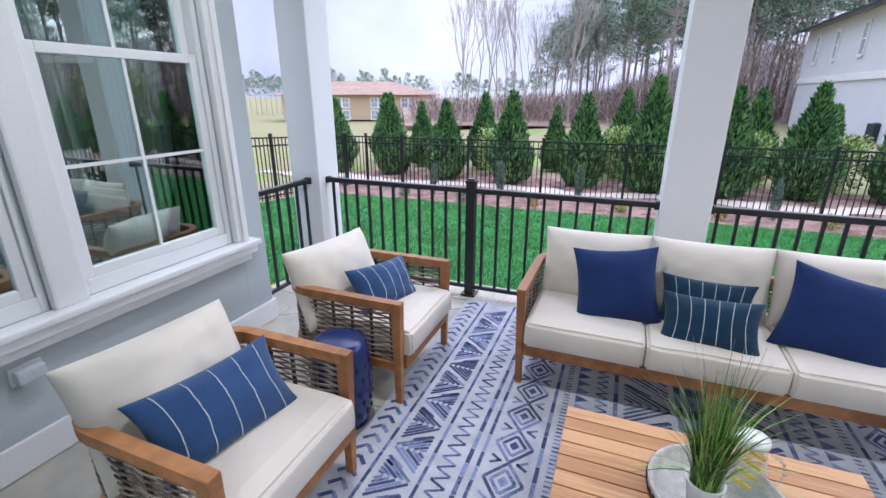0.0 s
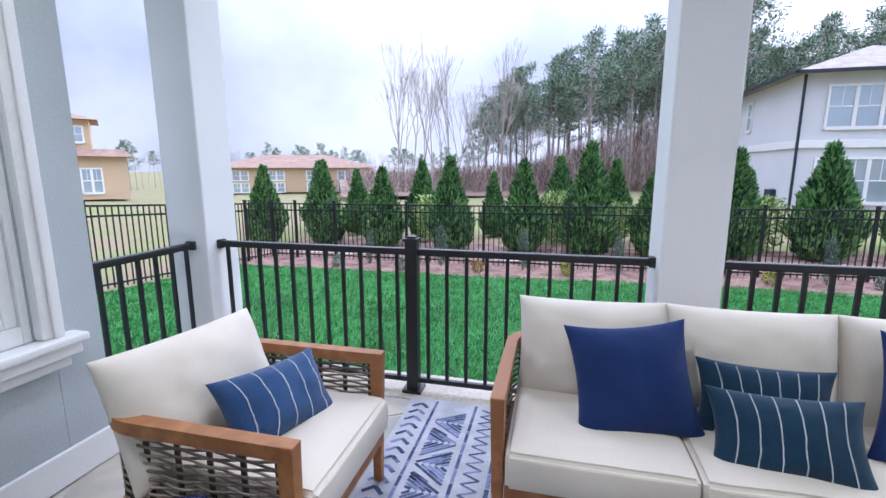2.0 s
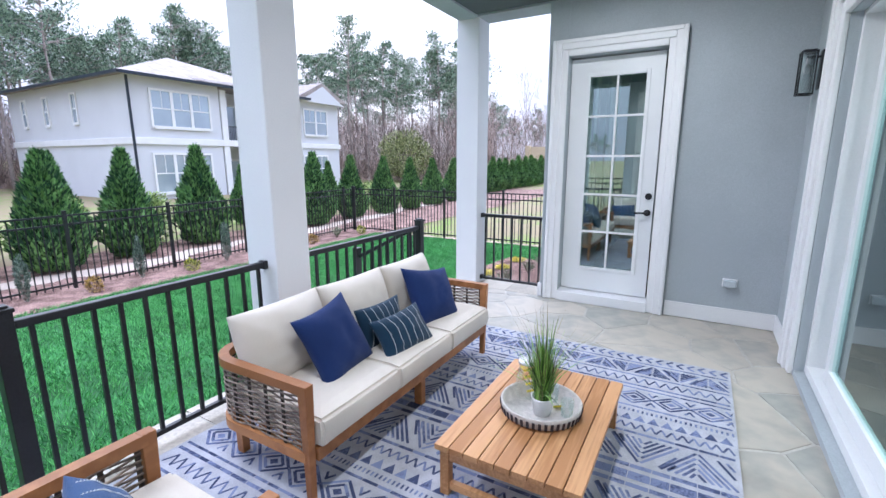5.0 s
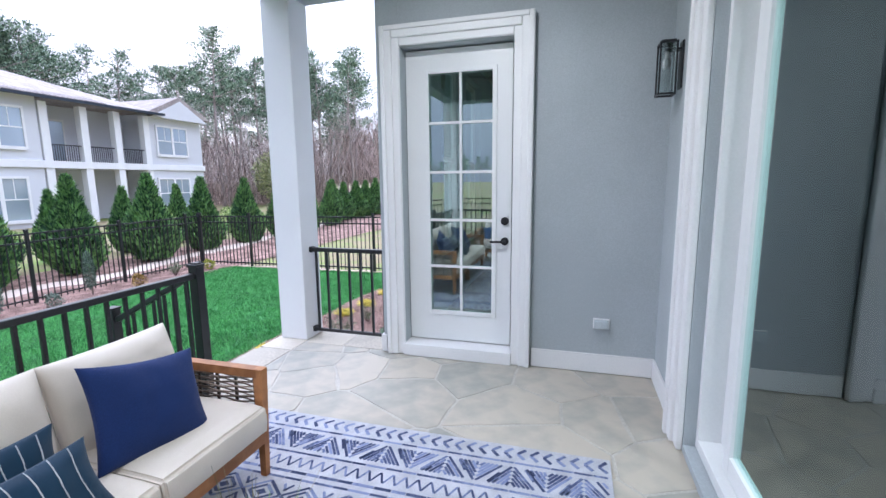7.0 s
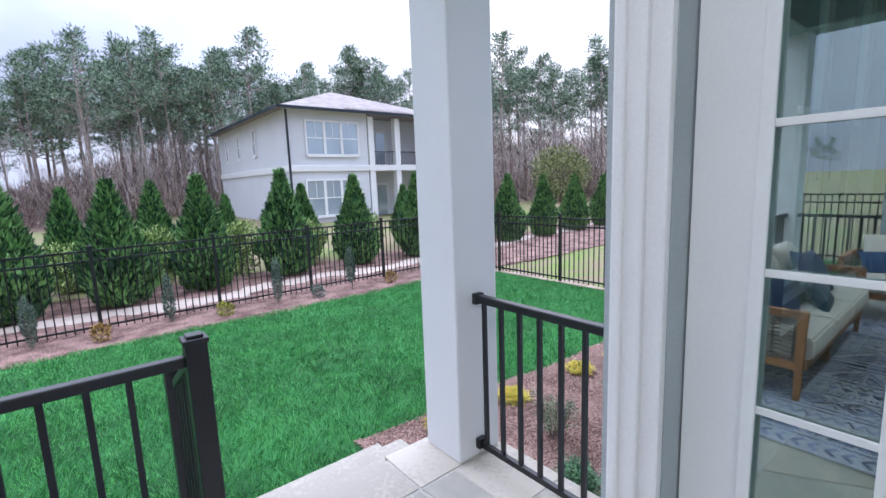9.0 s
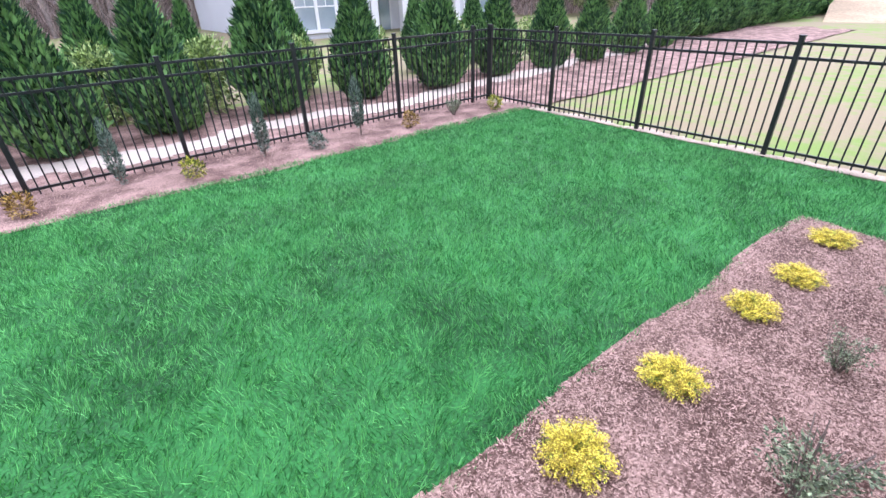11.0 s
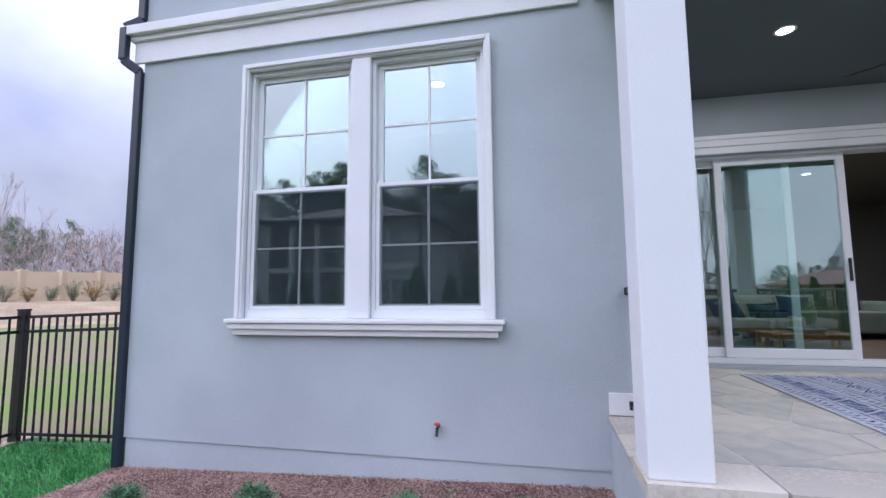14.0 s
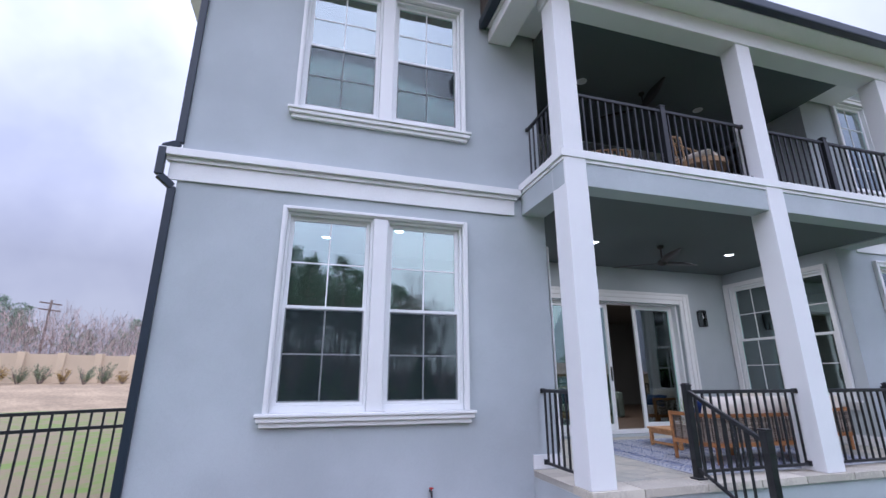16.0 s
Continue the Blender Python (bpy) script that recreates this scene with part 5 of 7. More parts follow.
def branchy(rs, stems, per, reach, rise, leaf, wide, droop, spread):
    """Leaves along arching stems that leave one root: reach out, rise up."""
    ps, ws, tips = [], [], []
    for _ in range(stems):
        a, q, e = rs.uniform(0, 2 * np.pi), rs.uniform(0.45, 1.0), rs.uniform(0.35, 1.0)
        out = np.array((np.cos(a), np.sin(a), 0.0))
        t = rs.uniform(0.22, 1.0, per)[:, None]
        p = out * reach * q * t + np.array((0, 0, 1.0)) * rise * e * (t ** 0.75 - droop * t ** 3)
        w = out * 0.8 + np.array((0, 0, 0.5 - 1.2 * droop)) + 0.75 * rs.normal(size=(per, 3))
        ps.append(p + spread * rs.normal(size=(per, 3)) * np.array((1, 1, 0.7)))
        ws.append(w)
        tips.append((reach * q * np.cos(a), reach * q * np.sin(a), rise * e * (1 - droop)))
    p, way = np.concatenate(ps), unit(np.concatenate(ws))
    n = len(p)
    p[:, 2] = np.maximum(p[:, 2], 0.012)
    side = unit(np.cross(way, rs.normal(size=(n, 3)) + np.array((0, 0, 0.6))))
    return kites(p, way, side, leaf * rs.uniform(0.6, 1.4, n), wide * rs.uniform(0.7, 1.2, n), 0.10)


def fronds(rs, stems, per, reach, rise, leaf, wide, droop, flat=0.75, spread=0.004):
    """Feathery sprays: arching stems from one root with leaflets set in pairs along both sides."""
    ps, ws, ss, ls = [], [], [], []
    for _ in range(stems):
        a, q, e = rs.uniform(0, 2 * np.pi), rs.uniform(0.35, 1.0), rs.uniform(0.45, 1.0)
        out, across = np.array((np.cos(a), np.sin(a), 0.0)), np.array((-np.sin(a), np.cos(a), 0.0))
        h = rise * e * (1.25 - 0.55 * q)
        t = np.linspace(0.28, 1.0, per)
        p = out * (reach * q * t)[:, None] + np.array((0, 0, 1.0)) * (h * (1.6 * t - (0.6 + droop) * t * t))[:, None]
        tan = out * reach * q + np.array((0, 0, 1.0)) * (h * (1.6 - 2 * (0.6 + droop) * t))[:, None]
        tan = unit(tan)
        sgn = np.where(np.arange(per) % 2 == 0, 1.0, -1.0)[:, None]
        w = unit(tan * 0.75 + across * sgn * flat + 0.28 * rs.normal(size=(per, 3)))
        ps.append(p + spread * rs.normal(size=(per, 3)))
        ws.append(w)
        ss.append(unit(np.cross(w, np.array((0, 0, 1.0)) + 0.5 * rs.normal(size=(per, 3)))))
        ls.append(leaf * (1.15 - 0.6 * t) * rs.uniform(0.75, 1.25, per))
    p, way, side, length = np.concatenate(ps), np.concatenate(ws), np.concatenate(ss), np.concatenate(ls)
    p[:, 2] = np.maximum(p[:, 2], 0.012)
    return kites(p, way, side, length, wide * rs.uniform(0.7, 1.2, len(p)), 0.08)


def arborvitae_mesh(seed, h=1.0, r=0.235, n=5200):
    """Egg-shaped conifer of unit height: upright flat sprays over a core coloured as shade."""
    rs = np.random.RandomState(seed)
    t = rs.random(n) ** 1.15
    ang = rs.uniform(0, 2 * np.pi, n)

    def prof(t):
        return r * np.where(t < 0.3, 0.62 + 0.38 * np.sin(np.clip(t / 0.3, 0, 1) * np.pi / 2), np.clip(1 - (t - 0.3) / 0.7, 0, 1) ** 1.08)

    wob = 1 + 0.12 * np.sin(ang * 3 + seed + t * 7) + 0.12 * np.sin(ang * 5 - t * 13 + seed)
    rad = prof(t) * wob * rs.uniform(0.80, 1.05, n) + 0.006
    out = np.stack((np.cos(ang), np.sin(ang), np.zeros(n)), 1)
    z = 0.04 + 0.93 * t
    p = out * rad[:, None] + np.stack((np.zeros(n), np.zeros(n), z - 0.03), 1)
    way = unit(out * rs.uniform(0.15, 0.75, n)[:, None] + np.array((0, 0, 1.0)) + 0.25 * rs.normal(size=(n, 3)))
    side = unit(np.cross(way, out + 0.9 * rs.normal(size=(n, 3))))
    v, f = kites(p, way, side, 0.062 * rs.uniform(0.6, 1.4, n), 0.021 * rs.uniform(0.7, 1.3, n), 0.05)
    return v, f


ARB_SET = []
for sd in range(4):
    v_, f_ = arborvitae_mesh(sd + 1, r=(0.232, 0.215, 0.245, 0.222)[sd])
    crown = from_arrays("crown", v_, f_, ARB)
    # Solid core, near black in colour to stand in for the crown's inner shade.
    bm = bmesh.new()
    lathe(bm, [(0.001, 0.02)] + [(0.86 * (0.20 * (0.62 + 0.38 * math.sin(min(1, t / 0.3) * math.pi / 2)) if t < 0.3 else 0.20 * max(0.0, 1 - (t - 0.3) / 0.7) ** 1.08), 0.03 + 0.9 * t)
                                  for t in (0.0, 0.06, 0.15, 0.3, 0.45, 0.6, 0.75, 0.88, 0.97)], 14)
    inside = data_of(bm, "crown_shade_core", ARB_SHADE, True)
    bm = bmesh.new()
    rod(bm, (0, 0, -0.04), (0, 0, 0.08), 0.02, 0.015, 8)
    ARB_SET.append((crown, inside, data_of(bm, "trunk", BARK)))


def arborvitae(x, y, h, k, turn, fat=1.0, label="egg-shaped dark green arborvitae behind the fence", group="arborvitae hedge"):
    t = thing("arborvitae", (x, y, ground_z(x, y)), label, "conifer", group, "", turn)
    t.scale = (h * fat, h * fat, h)
    for nm, me in zip(("crown", "crown_shade_core", "trunk"), ARB_SET[k % 4]):
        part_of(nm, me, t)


rng = random.Random(11)
heights = (2.35, 2.5, 2.3, 2.55, 2.45, 2.85, 2.6, 2.65, 2.75, 2.55, 2.6, 2.5, 2.45, 2.4, 2.4, 2.3)
for i, x in enumerate((-8.8, -6.9, -4.95, -2.95, -1.0, 0.65, 2.35, 4.0, 5.93, 7.9, 9.95, 12.05, 14.0, 15.95, 18.2, 20.4)):
    arborvitae(x, 13.75 + rng.uniform(-0.15, 0.2), heights[i], i, rng.uniform(0, 360))
for i, x in enumerate((-10.6, -8.6, -6.65, -4.55, -2.3, -0.2, 1.75, 3.5, 5.2, 7.1, 9.1, 11.2, 13.2)):
    arborvitae(x + rng.uniform(-0.2, 0.2), 16.1 + rng.uniform(-0.3, 0.3), rng.uniform(2.1, 2.6), i + 1, rng.uniform(0, 360), 0.9, "smaller arborvitae in the row behind", "arborvitae back row")
for i in range(26):
    x = 22.0 + 1.5 * i
    arborvitae(x, 14.6 + 0.05 * i + rng.uniform(-0.1, 0.1), rng.uniform(2.2, 2.7), i, rng.uniform(0, 360), 1.15, "dark green arborvitae in a close far hedge", "far arborvitae hedge")


def shrub(name, x, y, kind, label, category, group, size=1.0, seed=0):
    rs = np.random.RandomState(seed + 40)
    t = thing(name, (x, y, ground_z(x, y) + 0.02), label, category, group, "", seed * 53.0 % 360)
    t.scale = (size, size, size)
    bm = bmesh.new()
    r2 = random.Random(seed)
    hgt, wid, cnt = {"gold": (0.10, 0.15, 9), "nandina": (0.22, 0.14, 10), "loose": (0.40, 0.19, 20), "column": (0.55, 0.04, 5), "small": (0.12, 0.09, 6), "bush": (0.7, 0.35, 10)}[kind]
    for _ in range(cnt):
        a, q = r2.uniform(0, 6.28), r2.uniform(0.4, 1.0)
        rod(bm, (0.01 * math.cos(a), 0.01 * math.sin(a), -0.02), (wid * q * math.cos(a), wid * q * math.sin(a), hgt * r2.uniform(0.5, 1.0)), 0.005, 0.002, 5)
    part("stem", bm, BARK, t)
    if kind == "gold":
        v, f = fronds(rs, 150, 60, 0.19, 0.15, 0.019, 0.0050, 0.35, spread=0.007)
        mats = YELLOW
        v2, f2 = fronds(rs, 60, 34, 0.165, 0.11, 0.026, 0.008, 0.30, spread=0.008)
        part_of("inner_foliage", from_arrays("inner_foliage", v2, f2, GOLDG), t)
    elif kind == "nandina":
        v, f = fronds(rs, 110, 26, 0.20, 0.36, 0.044, 0.0108, 0.45, 0.9, 0.014)
        mats = NANDINA
        # Inner leaves are a darker copy of the outer green, shade put into colour.
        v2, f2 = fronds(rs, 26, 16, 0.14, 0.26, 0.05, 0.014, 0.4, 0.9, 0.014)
        part_of("inner_foliage", from_arrays("inner_foliage", v2, f2, NANDINA_SHADE), t)
    elif kind == "loose":
        v, f = branchy(rs, 24, 46, 0.20, 0.46, 0.026, 0.0105, 0.10, 0.016)
        mats = SAGE
    elif kind == "column":
        v, f = leaf_cloud(rs, 1500, (0.09, 0.09, 0.40), 0.40, 0.05, 0.012, 0.5, 1.8, 10)
        mats = SILVER
    elif kind == "bush":
        v, f = leaf_cloud(rs, 1800, (0.50, 0.50, 0.65), 0.65, 0.08, 0.045, 0.45, 0.4, 10)
        mats = LIGHTG
    else:
        v, f = leaf_cloud(rs, 500, (0.13, 0.13, 0.13), 0.11, 0.04, 0.016, 0.4, 0.5, 7)
        mats = (RUSTY, GOLDG, SILVER)[seed % 3]
    part_of("foliage", from_arrays("foliage", v, f, mats), t)
    return t


for i, (x, y, s) in enumerate(((3.99, 5.08, 1.0), (4.755, 5.05, 0.98), (5.76, 5.04, 0.95), (6.41, 4.98, 0.95), (7.30, 5.0, 1.0))):
    shrub("golden_shrub", x, y, "gold", "low spreading golden yellow shrub in the mulch", "shrub", "golden shrubs", s, i)
for i, (x, y, s) in enumerate(((4.11, 3.93, 0.88), (4.86, 3.88, 0.82), (5.91, 3.84, 0.80), (6.86, 3.92, 0.76))):
    shrub("nandina_shrub", x, y, "nandina", "rounded dark green leafy shrub in the mulch", "shrub", "rounded green shrubs", s, i + 10)
for i, (x, y, s) in enumerate(((4.51, 4.41, 0.95), (5.52, 4.52, 0.62), (6.32, 4.42, 0.72), (7.20, 4.50, 0.6))):
    shrub("sparse_shrub", x, y, "loose", "sparse twiggy grey-green shrub in the mulch", "shrub", "sparse shrubs", s, i + 20)
for i, (x, y) in enumerate(((2.9, 11.28), (4.72, 11.18), (6.3, 11.12), (1.1, 11.25), (-0.8, 11.2), (-2.6, 11.2), (-4.3, 11.2))):
    shrub("columnar_shrub", x, y, "column", "narrow upright silver-green conifer by the fence", "shrub", "columnar shrubs", 1.0 + 0.08 * (i % 3), i + 30)
for i, (x, y) in enumerate(((1.91, 10.85), (3.68, 10.82), (5.41, 10.86), (7.16, 10.9), (9.13, 10.85), (-3.3, 10.5), (-1.7, 10.62), (0.1, 10.8), (-4.75, 10.5))):
    shrub("small_shrub", x, y, "small", "small young shrub in the mulch by the fence", "shrub", "small bed shrubs", 1.1, i)
shrub("silver_shrub", 8.25, 11.05, "loose", "airy silver-grey shrub by the fence corner", "shrub", "", 0.9, 77)
shrub("golden_shrub", -3.15, 4.35, "gold", "low spreading golden yellow shrub below the porch", "shrub", "golden shrubs", 0.9, 9)
for i, (x, y) in enumerate(((-5.6, 14.9), (-3.9, 15.0), (-0.2, 15.0), (1.45, 14.9), (3.2, 15.1), (5.0, 14.9), (7.0, 15.0), (8.9, 15.0), (11.1, 14.8), (15.0, 15.2))):
    shrub("light_green_shrub", x, y, "bush", "loose light green shrub between the arborvitae", "shrub", "light green shrubs", 1.0 + 0.1 * (i % 3), i + 50)


# lawn blades and bark chips: too many to count
def ground_arr(x, y):
    back = np.clip((y - 5.1) / 6.5, 0.0, 1.0)
    return (1 - back) * (-0.56 - 0.035 * (np.clip(x, 1.5, 11.0) - 4.8)) + back * (-0.825 + 0.005 * np.clip(x, -7.0, 11.0))


def scatter(rs, x0, x1, y0, y1, per_m2, keep):
    n = int((x1 - x0) * (y1 - y0) * per_m2)
    x, y = rs.uniform(x0, x1, n), rs.uniform(y0, y1, n)
    ok = keep(x, y)
    return x[ok], y[ok]


def lawn_keep(x, y):
    edge = 10.28 + 0.05 * np.sin(x * 0.9) + 0.03 * np.clip(x, -6.0, 7.0) + 0.05
    bed = (x > 3.27) & (y < 5.335 + 0.03 * np.sin(3 * x)) & (x < 7.69 + 0.03 * np.sin(5 * y)) & ~((x > 7.5) & (y > 5.14) & (np.hypot(x - 7.5, y - 5.14) > 0.2))
    porch = (x > -2.65) & (x < 3.7) & (y < 4.42)
    steps = (x > 2.2) & (x < 3.34) & (y < 5.02)
    return (y < edge) & ~bed & ~porch & ~steps


rs = np.random.RandomState(3)
for nm, region, dens, ln, wd in (("lawn_grass", (1.2, 9.5, 4.0, 10.6), 4300, 0.070, 0.0044), ("lawn_grass", (7.3, 9.55, 2.7, 4.0), 2600, 0.085, 0.0046), ("lawn_grass", (-7.0, 1.2, 3.4, 10.4), 2200, 0.070, 0.0062)):
    x, y = scatter(rs, *region, dens, lawn_keep)
    n = len(x)
    z = ground_arr(x, y) - 0.006
    clump = np.sin(x * 7.3 + np.sin(y * 5.1) * 2) * np.sin(y * 8.1 + np.sin(x * 4.3) * 2)
    sweep_a = 0.9 + 2.6 * np.sin(x * 9.1 + 2 * np.sin(y * 3.7)) * np.sin(y * 8.3 - 2 * np.sin(x * 4.1)) + rs.normal(0, 0.9, n)
    lean = np.clip(rs.normal(0.75, 0.4, n), 0.05, 1.9)
    way = unit(np.stack((np.cos(sweep_a) * lean, np.sin(sweep_a) * lean, np.ones(n)), 1))
    side = unit(np.cross(way, np.stack((rs.normal(size=n), rs.normal(size=n), np.full(n, 0.3)), 1)))
    v, f = kites(np.stack((x, y, z), 1), way, side, ln * rs.uniform(0.5, 1.25, n) * (1 + 0.25 * clump), wd * rs.uniform(0.7, 1.3, n), 0.10)
    tagged(new("lawn_grass", from_arrays("lawn_grass", v, f, GRASS)), "blades of bright green lawn grass", "grass", "", "stuff")


def chips(region, dens, keep):
    x, y = scatter(rs, *region, dens, keep)
    n = len(x)
    a = rs.uniform(0, 2 * np.pi, n)
    way = unit(np.stack((np.cos(a), np.sin(a), rs.normal(0.05, 0.22, n)), 1))
    side = unit(np.cross(way, np.stack((rs.normal(0, 0.3, n), rs.normal(0, 0.3, n), np.ones(n)), 1)))
    v, f = kites(np.stack((x, y, ground_arr(x, y) + 0.018 + 0.020 * rs.random(n)), 1), way, side, 0.019 * rs.uniform(0.4, 2.0, n), 0.0055 * rs.uniform(0.5, 1.6, n), 0.12)
    tagged(new("bark_chips", from_arrays("bark_chips", v, f, CHIP)), "shredded brown bark chips", "mulch", "", "stuff")


chips((3.32, 7.74, 3.215, 5.38), 20000, lambda x, y: (y < 5.37 + 0.03 * np.sin(3 * x)) & (x < 7.72 + 0.03 * np.sin(5 * y)) & ~((x < 3.60) & (y < 4.40)))
chips((-7.0, 9.6, 10.1, 11.9), 1300, lambda x, y: y > 10.28 + 0.05 * np.sin(x * 0.9) + 0.03 * np.clip(x, -6.0, 7.0))

# garden tap on the wing wall
RED = material("red_tap_paint", (0.45, 0.03, 0.03), 0.4, vary=0.1, bump=0)
tap = thing("garden_tap", (4.78, YN, -0.14), "small garden tap with a red handle on the wall", "tap")
bm = bmesh.new()
rod(bm, (0, 0.001, 0), (0, 0.07, 0), 0.012, n=12)
rod(bm, (0, 0.06, 0.0), (0, 0.085, -0.05), 0.011, n=12)
part("spout", bm, BLACK, tap)
bm = bmesh.new()
rod(bm, (0, 0.065, 0.012), (0, 0.065, 0.03), 0.006, n=8)
rod(bm, (0, 0.065, 0.03), (0, 0.065, 0.038), 0.025, n=12)
part("handle", bm, RED, tap, "red round handle")

# rain pipe at the corner of the east wing
pipe = thing("rain_pipe", (7.60, YN + 0.05, 0), "dark rain pipe that bends round the wall band", "pipe")
bm = bmesh.new()
pts = [(0.075, -0.04, -0.85), (0.075, -0.04, 2.98), (0.20, 0.03, 3.08), (0.20, 0.03, 3.40), (0.075, -0.04, 3.50), (0.075, -0.04, 6.5)]
for a, b in zip(pts, pts[1:]):
    bar(bm, a, b, 0.06, 0.08, 0.01)
part("pipe_run", bm, GUTTER, pipe)

# wicker chair and cushion on the balcony
bal = thing("balcony_chair", (0.88, 3.66, DECK_Z + 0.004), "round-backed natural wicker chair with a pale cushion on the balcony", "chair", "", "", 200)
bal.scale = (1.05, 1.05, 1.26)
NAT = material("natural_wicker", (0.42, 0.27, 0.15), 0.7, vary=0.3, scale=25, bump=0.5)
bm = bmesh.new()
for k in range(19):
    a = math.pi * (0.02 + 0.96 * k / 18)
    rod(bm, (0.34 * math.cos(a), 0.30 * math.sin(a), 0.36), (0.37 * math.cos(a), 0.36 * math.sin(a), 0.62 + 0.22 * math.sin(a)), 0.009, n=6)
for h in (0.40, 0.5, 0.6):
    for k in range(18):
        a, b = math.pi * (0.02 + 0.96 * k / 18), math.pi * (0.02 + 0.96 * (k + 1) / 18)
        rod(bm, (0.355 * math.cos(a), 0.33 * math.sin(a), h), (0.355 * math.cos(b), 0.33 * math.sin(b), h), 0.008, n=6)
for k in range(18):
    a, b = math.pi * (0.02 + 0.96 * k / 18), math.pi * (0.02 + 0.96 * (k + 1) / 18)
    rod(bm, (0.37 * math.cos(a), 0.36 * math.sin(a), 0.62 + 0.22 * math.sin(a)), (0.37 * math.cos(b), 0.36 * math.sin(b), 0.62 + 0.22 * math.sin(b)), 0.016, n=6)
part("backrest", bm, NAT, bal)
bm = bmesh.new()
rod(bm, (0, 0, 0.30), (0, 0, 0.36), 0.35, n=20)
part("seat", bm, NAT, bal)
for sx, sy in ((-1, -1), (1, -1), (-1, 1), (1, 1)):
    bm = bmesh.new()
    rod(bm, (0.26 * sx, 0.24 * sy, 0), (0.24 * sx, 0.22 * sy, 0.30), 0.015, n=8)
    part("leg", bm, NAT, bal)
part("seat_cushion", cushion_mesh(0.6, 0.56, 0.12, 4.0, 0.02, 14), LINEN, bal, "pale seat cushion", smooth=True, at=pose(0, 0, 0.41, 90, 0, 0))
copy_thing(bal, pose(2.02, 3.05, DECK_Z + 0.004, 0, 0, 150))

# ---- porch paving: flagstones and coping ----
def clip_poly(poly, px, py, nx, ny):
    """Keeps the side of the polygon where (p - P) . N < 0."""
    out = []
    for (x0, y0), (x1, y1) in zip(poly, poly[1:] + poly[:1]):
        d0, d1 = (x0 - px) * nx + (y0 - py) * ny, (x1 - px) * nx + (y1 - py) * ny
        if d0 <= 0:
            out.append((x0, y0))
        if d0 * d1 < 0:
            k = d0 / (d0 - d1)
            out.append((x0 + (x1 - x0) * k, y0 + (y1 - y0) * k))
    return out


def slab(poly, z1, rr, name, mat, parent, thick=0.0042, chip=0.010):
    """One stone: a rough-edged plate on the mortar."""
    cx, cy = sum(p[0] for p in poly) / len(poly), sum(p[1] for p in poly) / len(poly)
    pts = []
    for (x0, y0), (x1, y1) in zip(poly, poly[1:] + poly[:1]):
        L = math.hypot(x1 - x0, y1 - y0)
        k = max(1, round(L / 0.16))
        for i in range(k):
            q = i / k
            pts.append((x0 + (x1 - x0) * q - cx + (rr.uniform(-chip, chip) if i else 0), y0 + (y1 - y0) * q - cy + (rr.uniform(-chip, chip) if i else 0)))
    bm = bmesh.new()
    top = [bm.verts.new((x * 0.992, y * 0.992, z1 + rr.uniform(-0.0008, 0.0008))) for x, y in pts]
    low = [bm.verts.new((x, y, z1 - thick)) for x, y in pts]
    bm.faces.new(top)
    for i in range(len(pts)):
        j = (i + 1) % len(pts)
        bm.faces.new((low[i], low[j], top[j], top[i]))
    bmesh.ops.recalc_face_normals(bm, faces=bm.faces)
    if sum(f.normal.z for f in bm.faces if len(f.verts) == len(pts)) < 0:
        bmesh.ops.reverse_faces(bm, faces=bm.faces)
    part(name, bm, mat, parent, at=pose(cx, cy, 0))


floor_ob = bpy.data.objects["floor"]
rr = random.Random(21)
seeds = []
for i in range(-1, 14):
    for j in range(-1, 9):
        seeds.append((-2.2 + 0.47 * (i + 0.5 * (j % 2)) + rr.uniform(-0.25, 0.25), 1.0 + 0.42 * j + rr.uniform(-0.22, 0.22)))
seeds = [q for q in seeds if rr.random() > 0.22]
for k, (sx, sy) in enumerate(seeds):
    poly = [(XW + 0.0, YS - 0.03), (XE - 0.0, YS - 0.03), (XE - 0.0, 4.03), (XW + 0.0, 4.03)]
    for m, (ox, oy) in enumerate(seeds):
        d = math.hypot(ox - sx, oy - sy)
        if m == k or d > 2.2:
            continue
        nx, ny = (ox - sx) / d, (oy - sy) / d
        poly = clip_poly(poly, (sx + ox) / 2 - nx * 0.009, (sy + oy) / 2 - ny * 0.009, nx, ny)
        if len(poly) < 3:
            break
    if len(poly) >= 3:
        area = abs(sum(a[0] * b[1] - b[0] * a[1] for a, b in zip(poly, poly[1:] + poly[:1]))) / 2
        if area > 0.01:
            slab(poly, -rr.uniform(0.0, 0.001), rr, "flagstone", STONE, floor_ob)
edges = []
x = -2.62
while x < 3.54:
    L = min(rr.uniform(0.45, 0.75), 3.575 - x)
    edges.append(((x, 4.045), (x + L - 0.012, 4.045), (x + L - 0.012, 4.375), (x, 4.375)))
    x += L
for x0, x1 in ((XE + 0.01, 3.575), (-2.62, XW - 0.01)):
    y = YN + 0.03
    while y < 3.98:
        L = min(0.40, 4.035 - y)
        edges.append(((x0, y), (x1, y), (x1, y + L - 0.012), (x0, y + L - 0.012)))
        y += L
for e in edges:
    slab(list(e), 0.0, rr, "coping_stone", COPING, floor_ob, 0.07 if e[2][1] > 4.2 else 0.0042, 0.004)
# ---- neighbouring houses, woods and the far field ----
def far(az, d, ox=0.0, oy=2.0):
    a = radians(az)
    return ox + d * math.sin(a), oy + d * math.cos(a)


